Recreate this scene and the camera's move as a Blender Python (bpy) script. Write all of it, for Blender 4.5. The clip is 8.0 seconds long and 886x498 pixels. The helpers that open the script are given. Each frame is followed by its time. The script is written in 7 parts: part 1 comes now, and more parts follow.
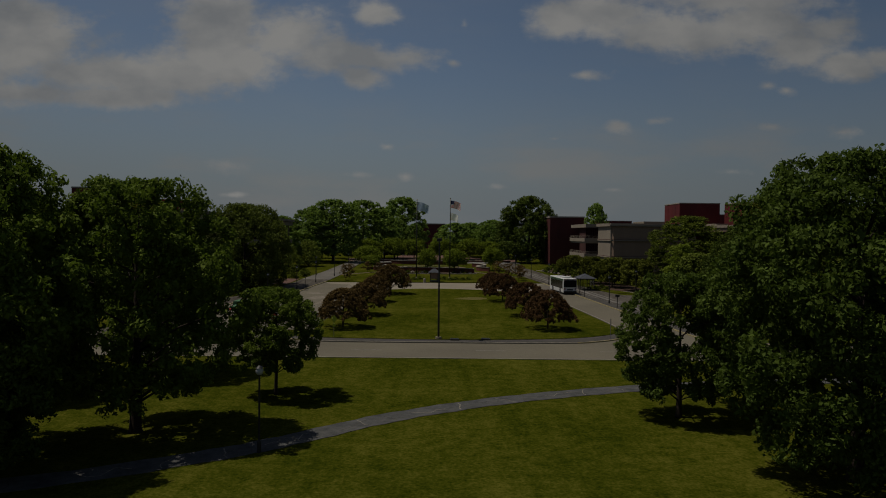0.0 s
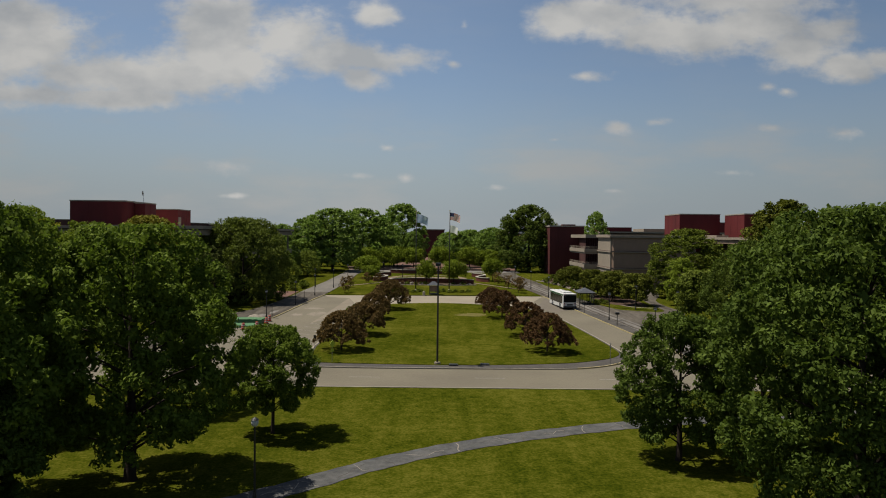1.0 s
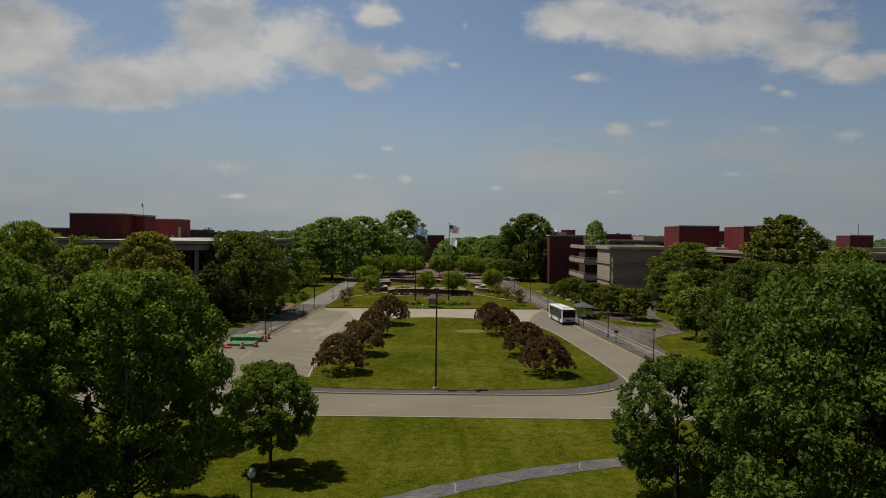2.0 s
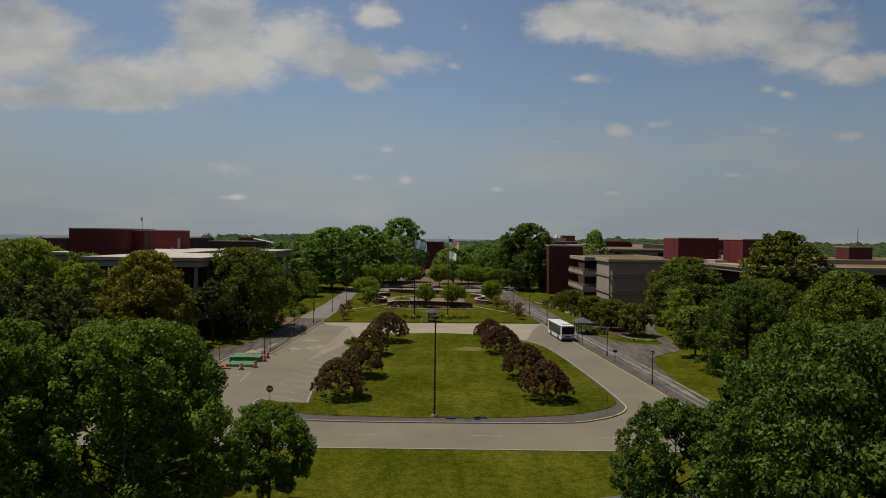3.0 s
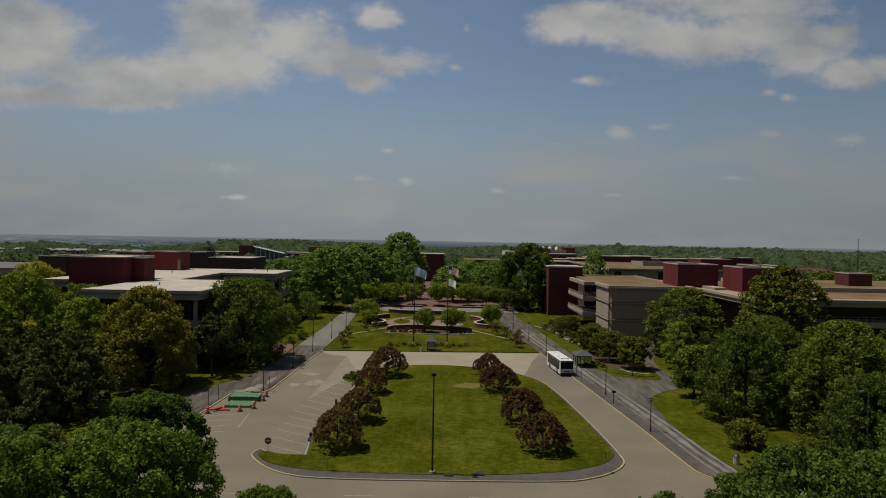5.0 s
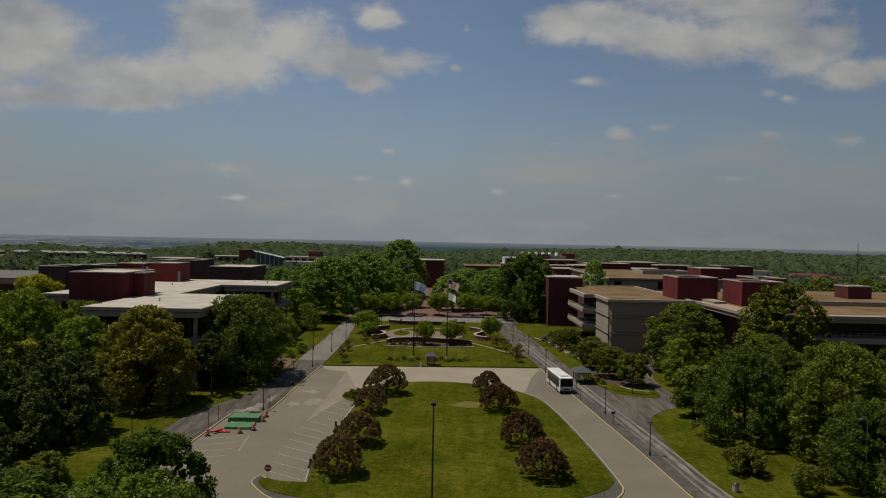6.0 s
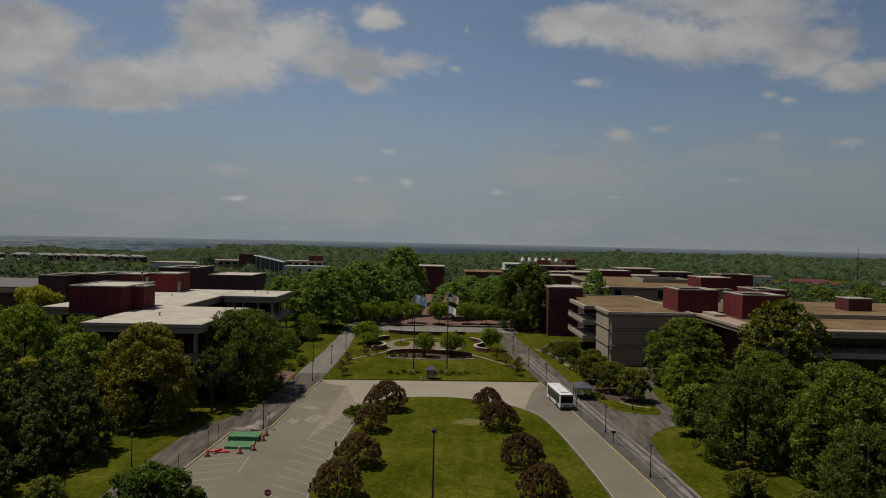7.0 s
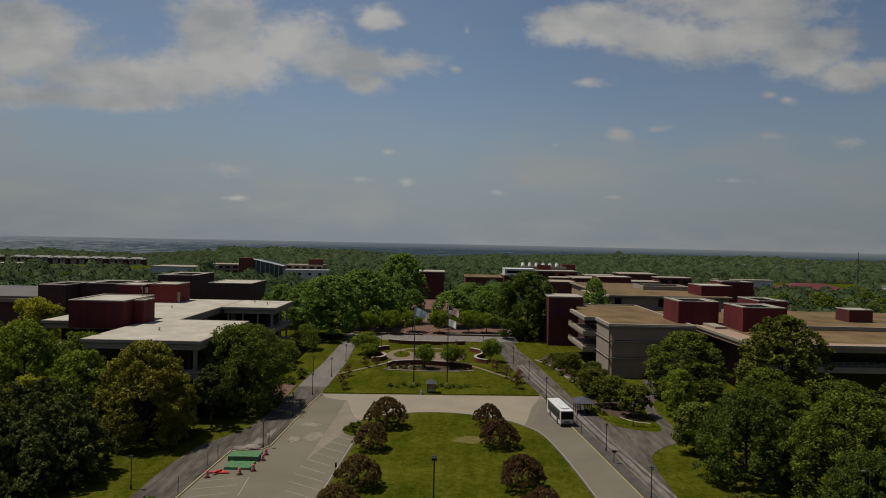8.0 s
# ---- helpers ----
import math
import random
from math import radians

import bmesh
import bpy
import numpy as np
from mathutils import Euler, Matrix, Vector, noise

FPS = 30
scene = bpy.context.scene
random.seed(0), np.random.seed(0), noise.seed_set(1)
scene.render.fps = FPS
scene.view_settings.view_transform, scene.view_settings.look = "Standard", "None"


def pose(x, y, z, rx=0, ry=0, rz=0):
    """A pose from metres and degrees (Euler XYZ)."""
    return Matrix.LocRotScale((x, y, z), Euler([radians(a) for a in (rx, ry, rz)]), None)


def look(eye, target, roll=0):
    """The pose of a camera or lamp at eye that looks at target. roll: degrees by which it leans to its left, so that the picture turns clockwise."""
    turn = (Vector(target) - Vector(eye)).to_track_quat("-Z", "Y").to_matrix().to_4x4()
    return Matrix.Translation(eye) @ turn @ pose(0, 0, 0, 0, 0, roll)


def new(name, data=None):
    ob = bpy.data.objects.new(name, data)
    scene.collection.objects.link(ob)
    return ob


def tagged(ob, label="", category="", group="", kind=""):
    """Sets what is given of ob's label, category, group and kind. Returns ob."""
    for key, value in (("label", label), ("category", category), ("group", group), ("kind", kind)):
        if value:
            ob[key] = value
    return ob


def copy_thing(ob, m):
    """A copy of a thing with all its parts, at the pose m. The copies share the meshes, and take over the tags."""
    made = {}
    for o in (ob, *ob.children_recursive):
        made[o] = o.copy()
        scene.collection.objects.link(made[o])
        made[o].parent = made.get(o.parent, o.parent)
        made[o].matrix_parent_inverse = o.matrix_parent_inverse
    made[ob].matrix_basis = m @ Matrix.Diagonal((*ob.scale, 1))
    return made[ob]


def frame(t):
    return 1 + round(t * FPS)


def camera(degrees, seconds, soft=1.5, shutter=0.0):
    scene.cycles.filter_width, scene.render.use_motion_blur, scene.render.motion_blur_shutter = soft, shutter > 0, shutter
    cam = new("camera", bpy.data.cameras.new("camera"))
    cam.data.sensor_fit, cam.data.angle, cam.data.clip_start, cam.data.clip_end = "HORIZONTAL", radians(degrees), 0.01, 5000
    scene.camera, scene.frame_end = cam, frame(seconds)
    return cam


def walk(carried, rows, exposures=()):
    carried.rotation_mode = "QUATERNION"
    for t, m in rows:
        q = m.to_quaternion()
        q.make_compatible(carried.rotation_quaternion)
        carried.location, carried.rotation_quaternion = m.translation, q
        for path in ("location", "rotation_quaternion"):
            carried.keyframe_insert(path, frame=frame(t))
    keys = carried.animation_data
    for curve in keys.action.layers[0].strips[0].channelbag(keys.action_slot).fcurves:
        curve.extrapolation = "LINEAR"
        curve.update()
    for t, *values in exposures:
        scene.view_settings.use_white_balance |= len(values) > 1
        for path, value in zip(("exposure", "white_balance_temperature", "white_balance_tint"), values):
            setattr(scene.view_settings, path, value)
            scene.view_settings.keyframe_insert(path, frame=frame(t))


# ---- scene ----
cam = camera(66.0, 8.0, soft=1.02)
PATH = [
    (0, (0.265, 0.464, 12.006), (0.266, 2.463, 11.962), 0.6),
    (0.5, (0.233, 0.854, 13.28), (0.235, 2.854, 13.237), 0.7),
    (1, (0.365, 0.942, 14.636), (0.366, 2.942, 14.595), 0.6),
    (1.5, (0.456, 0.959, 15.978), (0.456, 2.958, 15.938), 0.7),
    (3, (0.598, 0.923, 20.356), (0.599, 2.923, 20.32), 0.7),
    (3.5, (0.628, 1.025, 21.878), (0.628, 3.025, 21.843), 0.7),
    (4, (0.627, 0.976, 23.395), (0.628, 2.975, 23.361), 0.7),
    (4.5, (0.662, 0.962, 24.909), (0.662, 2.961, 24.876), 0.9),
    (6, (0.604, 0.837, 29.844), (0.604, 2.837, 29.813), 1.1),
    (6.5, (0.539, 0.98, 31.247), (0.539, 2.98, 31.217), 1.1),
    (7, (0.475, 0.977, 32.689), (0.475, 2.976, 32.661), 1.2),
    (7.5, (0.444, 1.095, 34.232), (0.445, 3.095, 34.203), 1.1),
    (8, (0.377, 1.266, 35.732), (0.377, 3.266, 35.704), 1.2),
]
EXPOSURES = [(0.0, -1.03), (0.2, -0.3), (0.4, 0.23), (0.6, 0.38), (1.5, 0.33), (3.5, 0.13), (4.5, 0.05), (6.5, -0.07), (8.0, -0.08)]
walk(cam, [(t, look(eye, target, roll)) for t, eye, target, roll in PATH], EXPOSURES)


# ---------------------------------------------------------------- light
SUN_FROM = Vector((-0.43, 0.06, 1.0)).normalized()
sun_data = bpy.data.lights.new("sun", "SUN")
sun_data.energy, sun_data.angle, sun_data.color = 5.0, radians(0.6), (1.0, 0.93, 0.81)
sun = new("sun", sun_data)
sun.matrix_world = look(SUN_FROM * 200, (0, 0, 0))


def build_world():
    """A clear summer sky with a bank of fair-weather cumulus towards the north and loose clouds all round."""
    world = bpy.data.worlds.new("sky")
    scene.world = world
    world.use_nodes = True
    nt = world.node_tree
    nt.nodes.clear()
    N, L = nt.nodes.new, nt.links.new

    def plug(sock, v):
        if isinstance(v, (int, float)):
            sock.default_value = v
        else:
            L(v, sock)

    def op(kind, a, b=0.0, c=None, clamp=False):
        n = N("ShaderNodeMath")
        n.operation, n.use_clamp = kind, clamp
        plug(n.inputs[0], a)
        plug(n.inputs[1], b)
        if c is not None:
            plug(n.inputs[2], c)
        return n.outputs[0]

    sky = N("ShaderNodeTexSky")
    sky.sky_type, sky.sun_disc = "NISHITA", False
    sky.sun_elevation = math.asin(SUN_FROM.z)
    sky.sun_rotation = math.atan2(SUN_FROM.x, SUN_FROM.y)
    sky.altitude, sky.air_density, sky.dust_density, sky.ozone_density = 150, 1.0, 1.3, 1.6
    co = N("ShaderNodeTexCoord")
    sep = N("ShaderNodeSeparateXYZ")
    L(co.outputs["Generated"], sep.inputs[0])
    X, Y, Z = sep.outputs
    ahead = op("MAXIMUM", Y, 0.02)
    u, v = op("DIVIDE", X, ahead), op("DIVIDE", Z, ahead)
    # ragged edges: two scales of noise move the lookup
    flat = N("ShaderNodeCombineXYZ")
    L(u, flat.inputs[0]), L(v, flat.inputs[1])
    n1 = N("ShaderNodeTexNoise")
    n1.inputs["Scale"].default_value, n1.inputs["Detail"].default_value, n1.inputs["Roughness"].default_value = 7.0, 7.0, 0.58
    L(flat.outputs[0], n1.inputs["Vector"])
    n2 = N("ShaderNodeTexNoise")
    n2.inputs["Scale"].default_value, n2.inputs["Detail"].default_value = 26.0, 9.0
    stretch = N("ShaderNodeMapping")
    stretch.inputs["Scale"].default_value = (1.0, 1.7, 1.0)
    stretch.inputs["Location"].default_value = (4.2, 1.3, 0)
    L(flat.outputs[0], stretch.inputs[0])
    L(stretch.outputs[0], n2.inputs["Vector"])
    rag = op("ADD", op("MULTIPLY", op("SUBTRACT", n1.outputs[0], 0.5), 1.7), op("MULTIPLY", op("SUBTRACT", n2.outputs[0], 0.5), 1.0))
    n6 = N("ShaderNodeTexNoise")
    n6.inputs["Scale"].default_value, n6.inputs["Detail"].default_value, n6.inputs["Roughness"].default_value = 75.0, 6.0, 0.6
    L(stretch.outputs[0], n6.inputs["Vector"])
    rag = op("ADD", rag, op("MULTIPLY", op("SUBTRACT", n6.outputs[0], 0.5), 0.5))
    # each bank: centre and half size in tangent units, and its weight
    banks = [(-0.608, 0.265, 0.107, 0.066, 1), (-0.525, 0.228, 0.121, 0.034, 1), (-0.447, 0.226, 0.082, 0.033, 1), (-0.641, 0.307, 0.068, 0.034, 1), (-0.600, 0.199, 0.107, 0.020, 1), (-0.325, 0.304, 0.075, 0.066, 1),
             (-0.318, 0.246, 0.093, 0.033, 1), (-0.376, 0.228, 0.068, 0.031, 1), (-0.235, 0.287, 0.075, 0.041, 1), (-0.169, 0.259, 0.071, 0.030, 1), (-0.107, 0.253, 0.064, 0.021, 1), (-0.053, 0.254, 0.058, 0.016, 0.63),
             (-0.119, 0.229, 0.039, 0.023, 1), (-0.492, 0.195, 0.135, 0.016, 1), (-0.096, 0.321, 0.037, 0.019, 1), (0.171, 0.312, 0.050, 0.027, 1), (0.237, 0.319, 0.078, 0.033, 1), (0.312, 0.302, 0.078, 0.034, 1), (0.386, 0.292, 0.071, 0.033, 1),
             (0.452, 0.311, 0.078, 0.039, 1), (0.519, 0.276, 0.061, 0.030, 1), (0.585, 0.251, 0.057, 0.020, 1), (0.640, 0.259, 0.036, 0.019, 0.95), (0.419, 0.356, 0.171, 0.039, 1), (0.560, 0.302, 0.050, 0.029, 0.9),
             (0.208, 0.234, 0.042, 0.007, 0.59), (0.260, 0.159, 0.026, 0.008, 0.66), (0.318, 0.168, 0.031, 0.006, 0.46), (0.476, 0.221, 0.023, 0.008, 0.36), (0.505, 0.214, 0.022, 0.008, 0.36), (0.481, 0.162, 0.026, 0.006, 0.36),
             (0.585, 0.155, 0.059, 0.012, 0.4), (0.018, 0.249, 0.019, 0.006, 0.3), (0.033, 0.307, 0.015, 0.019, 0.2), (-0.078, 0.127, 0.023, 0.006, 0.4), (-0.051, 0.083, 0.018, 0.007, 0.53), (-0.119, 0.085, 0.039, 0.006, 0.26),
             (-0.302, 0.054, 0.031, 0.004, 0.4), (-0.310, 0.097, 0.057, 0.011, 0.45), (0.083, 0.070, 0.035, 0.005, 0.4), (0.254, 0.067, 0.028, 0.004, 0.33), (0.428, 0.095, 0.058, 0.007, 0.26), (0.167, 0.141, 0.023, 0.004, 0.23)]
    best = None
    for cu, cv, a, b, w in banks:
        if w < .7:  # the small loose puffs
            cu, a, b, w = cu - .005, a * 1.1, b * 1.7, w * 1.08
        du = op("MULTIPLY", op("SUBTRACT", u, cu), 1 / a)
        dv = op("MULTIPLY", op("SUBTRACT", v, cv), 1 / b)
        r = op("SQRT", op("ADD", op("MULTIPLY", du, du), op("MULTIPLY", dv, dv)))
        d = op("SUBTRACT", w * 1.25, r)
        best = d if best is None else op("SMOOTH_MAX", best, d, 0.3)
    front = op("GREATER_THAN", Y, 0.15)
    dens = op("ADD", op("MULTIPLY_ADD", best, 0.95, 0.04), rag)
    cover = N("ShaderNodeMapRange")
    cover.interpolation_type = "SMOOTHSTEP"
    for k, val in (("From Min", -0.08), ("From Max", 0.80), ("To Min", 0.0), ("To Max", 0.97)):
        cover.inputs[k].default_value = val
    L(dens, cover.inputs["Value"])
    # the rest of the sky carries the same kind of cloud
    n3 = N("ShaderNodeTexNoise")
    n3.inputs["Scale"].default_value, n3.inputs["Detail"].default_value = 3.0, 8.0
    L(co.outputs["Generated"], n3.inputs["Vector"])
    loose = N("ShaderNodeMapRange")
    loose.interpolation_type = "SMOOTHSTEP"
    for k, val in (("From Min", 0.56), ("From Max", 0.70), ("To Min", 0.0), ("To Max", 0.45)):
        loose.inputs[k].default_value = val
    L(n3.outputs[0], loose.inputs["Value"])
    mask = op("ADD", op("MULTIPLY", cover.outputs[0], front), op("MULTIPLY", loose.outputs[0], op("SUBTRACT", 1.0, front)))
    # grey undersides, cream tops
    n4 = N("ShaderNodeTexNoise")
    n4.inputs["Scale"].default_value, n4.inputs["Detail"].default_value = 9.0, 8.0
    L(stretch.outputs[0], n4.inputs["Vector"])
    tone = N("ShaderNodeValToRGB")
    tone.color_ramp.elements[0].position, tone.color_ramp.elements[0].color = 0.34, (0.285, 0.296, 0.306, 1)
    tone.color_ramp.elements[1].position, tone.color_ramp.elements[1].color = 0.62, (0.425, 0.420, 0.405, 1)
    L(n4.outputs[0], tone.inputs[0])
    gain = N("ShaderNodeVectorMath")
    gain.operation = "SCALE"
    L(sky.outputs[0], gain.inputs[0])
    gain.inputs["Scale"].default_value = SKY_GAIN
    # milky haze towards the horizon
    low = N("ShaderNodeMapRange")
    low.interpolation_type = "SMOOTHSTEP"
    for k, val in (("From Min", 0.0), ("From Max", 0.24), ("To Min", 0.92), ("To Max", 0.06)):
        low.inputs[k].default_value = val
    L(Z, low.inputs["Value"])
    haze = N("ShaderNodeMix")
    haze.data_type = "RGBA"
    L(low.outputs[0], haze.inputs[0])
    L(gain.outputs[0], haze.inputs[6])
    haze.inputs[7].default_value = (0.228, 0.262, 0.288, 1)
    # a thin broken veil of far cloud low in the north
    wide = N("ShaderNodeMapping")
    wide.inputs["Scale"].default_value, wide.inputs["Location"].default_value = (1.0, 3.2, 1.0), (1.7, 0.4, 0)
    L(flat.outputs[0], wide.inputs[0])
    n5 = N("ShaderNodeTexNoise")
    n5.inputs["Scale"].default_value, n5.inputs["Detail"].default_value, n5.inputs["Roughness"].default_value = 4.5, 7.0, 0.55
    L(wide.outputs[0], n5.inputs["Vector"])
    thin = N("ShaderNodeMapRange")
    thin.interpolation_type = "SMOOTHSTEP"
    for k, val in (("From Min", 0.42), ("From Max", 0.76), ("To Min", 0.0), ("To Max", 0.8)):
        thin.inputs[k].default_value = val
    L(n5.outputs[0], thin.inputs["Value"])
    band = N("ShaderNodeMapRange")
    band.interpolation_type = "SMOOTHSTEP"
    for k, val in (("From Min", 0.10), ("From Max", 0.19), ("To Min", 1.0), ("To Max", 0.12)):
        band.inputs[k].default_value = val
    L(Z, band.inputs["Value"])
    veil = N("ShaderNodeMix")
    veil.data_type = "RGBA"
    L(op("MULTIPLY", op("MULTIPLY", thin.outputs[0], band.outputs[0]), front), veil.inputs[0])
    L(haze.outputs[2], veil.inputs[6])
    veil.inputs[7].default_value = (0.30, 0.305, 0.30, 1)
    haze = veil
    mix = N("ShaderNodeMix")
    mix.data_type = "RGBA"
    L(mask, mix.inputs[0])
    L(haze.outputs[2], mix.inputs[6])
    L(tone.outputs[0], mix.inputs[7])
    # the sky dims away from the sun's side
    dim = N("ShaderNodeMapRange")
    for k, val in (("From Min", 0.0), ("From Max", 0.6), ("To Min", 1.0), ("To Max", 0.80)):
        dim.inputs[k].default_value = val
    L(X, dim.inputs["Value"])
    side = N("ShaderNodeVectorMath")
    side.operation = "SCALE"
    L(mix.outputs[2], side.inputs[0])
    near_sun = N("ShaderNodeMapRange")
    for k, val in (("From Min", -0.6), ("From Max", -0.2), ("To Min", 0.88), ("To Max", 1.0)):
        near_sun.inputs[k].default_value = val
    L(X, near_sun.inputs["Value"])
    L(op("MULTIPLY", dim.outputs[0], near_sun.outputs[0]), side.inputs["Scale"])
    bg = N("ShaderNodeBackground")
    bg.inputs["Strength"].default_value = 1.0
    L(side.outputs[0], bg.inputs[0])
    out = N("ShaderNodeOutputWorld")
    L(bg.outputs[0], out.inputs[0])


SKY_GAIN = 0.072
build_world()


# ---------------------------------------------------------------- materials
def material(name, color, color2=None, rough=0.8, metal=0.0, scale=1.0, fine=12.0, bump=0.0, bump_scale=20.0, spread=0.25, island=0.0,
             stretch=(1, 1, 1), translucent=0.0, specular=0.4, per_object=0.0, tint=0.0):
    """Principled surface with colour variation at two scales, in metres of the world."""
    m = bpy.data.materials.new(name)
    m.use_nodes = True
    nt = m.node_tree
    bsdf = nt.nodes["Principled BSDF"]
    out = nt.nodes["Material Output"]
    N, L = nt.nodes.new, nt.links.new
    geo = N("ShaderNodeNewGeometry")
    mp = N("ShaderNodeMapping")
    mp.inputs["Scale"].default_value = stretch
    L(geo.outputs["Position"], mp.inputs[0])
    big, small = N("ShaderNodeTexNoise"), N("ShaderNodeTexNoise")
    big.inputs["Scale"].default_value, big.inputs["Detail"].default_value = 1.0 / scale, 4
    small.inputs["Scale"].default_value, small.inputs["Detail"].default_value = fine, 3
    L(mp.outputs[0], big.inputs["Vector"]), L(mp.outputs[0], small.inputs["Vector"])
    add = N("ShaderNodeMath")
    add.operation = "MULTIPLY_ADD"
    L(small.outputs[0], add.inputs[0])
    add.inputs[1].default_value = 0.45
    L(big.outputs[0], add.inputs[2])
    ramp = N("ShaderNodeMapRange")
    ramp.inputs["From Min"].default_value, ramp.inputs["From Max"].default_value = 0.5, 0.95
    L(add.outputs[0], ramp.inputs["Value"])
    fac = ramp.outputs[0]
    color2 = color2 or tuple(c * (1 - spread) for c in color)
    if island or per_object:
        src = geo.outputs["Random Per Island"] if island else N("ShaderNodeObjectInfo").outputs["Random"]
        k = island or per_object
        mx = N("ShaderNodeMath")
        mx.operation = "MULTIPLY_ADD"
        L(src, mx.inputs[0])
        mx.inputs[1].default_value = k
        half = N("ShaderNodeMath")
        half.operation = "MULTIPLY"
        L(fac, half.inputs[0])
        half.inputs[1].default_value = 1 - k
        L(half.outputs[0], mx.inputs[2])
        fac = mx.outputs[0]
    mix = N("ShaderNodeMix")
    mix.data_type = "RGBA"
    L(fac, mix.inputs[0])
    mix.inputs[6].default_value, mix.inputs[7].default_value = (*color, 1), (*color2, 1)
    shade = mix.outputs[2]
    if tint:
        hue, info, val = N("ShaderNodeHueSaturation"), N("ShaderNodeObjectInfo"), N("ShaderNodeMapRange")
        val.inputs["To Min"].default_value, val.inputs["To Max"].default_value = 1 - tint, 1 + tint
        L(info.outputs["Random"], val.inputs["Value"])
        L(val.outputs[0], hue.inputs["Value"])
        L(shade, hue.inputs["Color"])
        shade = hue.outputs[0]
    L(shade, bsdf.inputs["Base Color"])
    bsdf.inputs["Roughness"].default_value, bsdf.inputs["Metallic"].default_value = rough, metal
    bsdf.inputs["Specular IOR Level"].default_value = specular
    if bump:
        tex = N("ShaderNodeTexNoise")
        tex.inputs["Scale"].default_value, tex.inputs["Detail"].default_value = bump_scale, 4
        L(mp.outputs[0], tex.inputs["Vector"])
        bp = N("ShaderNodeBump")
        bp.inputs["Strength"].default_value, bp.inputs["Distance"].default_value = bump, 0.05
        L(tex.outputs[0], bp.inputs["Height"])
        L(bp.outputs[0], bsdf.inputs["Normal"])
    if translucent:
        tr = N("ShaderNodeBsdfTranslucent")
        lit = N("ShaderNodeMix")
        lit.data_type = "RGBA"
        lit.inputs[0].default_value = 0.5
        L(shade, lit.inputs[6])
        lit.inputs[7].default_value = (color[0] * 2.2, color[1] * 2.1, color[2] * 0.7, 1)
        L(lit.outputs[2], tr.inputs[0])
        ms = N("ShaderNodeMixShader")
        ms.inputs[0].default_value = translucent
        L(bsdf.outputs[0], ms.inputs[1]), L(tr.outputs[0], ms.inputs[2])
        L(ms.outputs[0], out.inputs[0])
    return m


def glass(name, tint, rough=0.05):
    m = material(name, tint, rough=rough, specular=0.3, scale=3.0, spread=0.2)
    return m




def turf(name, dark, mid, light):
    """Mown turf: patches, mowing lines, tufts and a fine nap."""
    m = bpy.data.materials.new(name)
    m.use_nodes = True
    nt = m.node_tree
    bsdf = nt.nodes["Principled BSDF"]
    N, L = nt.nodes.new, nt.links.new
    geo = N("ShaderNodeNewGeometry")

    def cloud(scale, detail, stretch=(1, 1, 1), turn=0.0):
        mp, no = N("ShaderNodeMapping"), N("ShaderNodeTexNoise")
        mp.inputs["Scale"].default_value, mp.inputs["Rotation"].default_value = stretch, (0, 0, radians(turn))
        L(geo.outputs["Position"], mp.inputs[0])
        L(mp.outputs[0], no.inputs["Vector"])
        no.inputs["Scale"].default_value, no.inputs["Detail"].default_value, no.inputs["Roughness"].default_value = scale, detail, 0.65
        return no.outputs[0]

    def add(a, ka, b, kb):
        x, y = N("ShaderNodeMath"), N("ShaderNodeMath")
        x.operation, y.operation = "MULTIPLY", "MULTIPLY_ADD"
        L(a, x.inputs[0])
        x.inputs[1].default_value = ka
        L(b, y.inputs[0])
        y.inputs[1].default_value = kb
        L(x.outputs[0], y.inputs[2])
        return y.outputs[0]

    patches = cloud(.09, 5)
    lines = cloud(.55, 4, (1, .12, 1), 8)
    tufts = cloud(1.1, 6)
    nap = cloud(5.0, 6)
    total = add(add(patches, .24, lines, .14), 1.0, add(tufts, .42, nap, .58), .62)
    ramp = N("ShaderNodeValToRGB")
    e = ramp.color_ramp.elements
    e[0].position, e[0].color = .41, (*dark, 1)
    e[1].position, e[1].color = .59, (*light, 1)
    k = e.new(.495)
    k.color = (*mid, 1)
    L(total, ramp.inputs[0])
    L(ramp.outputs[0], bsdf.inputs["Base Color"])
    bsdf.inputs["Roughness"].default_value, bsdf.inputs["Specular IOR Level"].default_value = 1.0, 0.0
    bp = N("ShaderNodeBump")
    bp.inputs["Strength"].default_value, bp.inputs["Distance"].default_value = 0.8, 0.12
    L(add(tufts, .5, nap, .5), bp.inputs["Height"])
    L(bp.outputs[0], bsdf.inputs["Normal"])
    return m


GRASS = turf("turf", (0.0165, 0.0242, 0.0015), (0.039, 0.0448, 0.0035), (0.079, 0.0755, 0.011))
DRY = material("dry_grass", (0.112, 0.094, 0.030), (0.070, 0.064, 0.012), rough=0.95, scale=1.5, fine=4.0, bump=0.6, bump_scale=8, specular=0.1)
ASPHALT_OLD = material("pale_asphalt", (0.126, 0.111, 0.080), (0.099, 0.0870, 0.0635), rough=0.92, scale=9.0, fine=3.0, bump=0.25, bump_scale=30, specular=0.2)
ASPHALT_DARK = material("dark_asphalt", (0.040, 0.0362, 0.0315), (0.0655, 0.0590, 0.0510), rough=0.9, scale=2.0, fine=2.0, bump=0.3, bump_scale=25, specular=0.2)
ASPHALT_PALE = material("worn_asphalt", (0.154, 0.142, 0.127), (0.0847, 0.077, 0.0693), rough=0.92, scale=1.2, fine=2.0, bump=0.25, bump_scale=30, stretch=(1, .4, 1), specular=0.2)
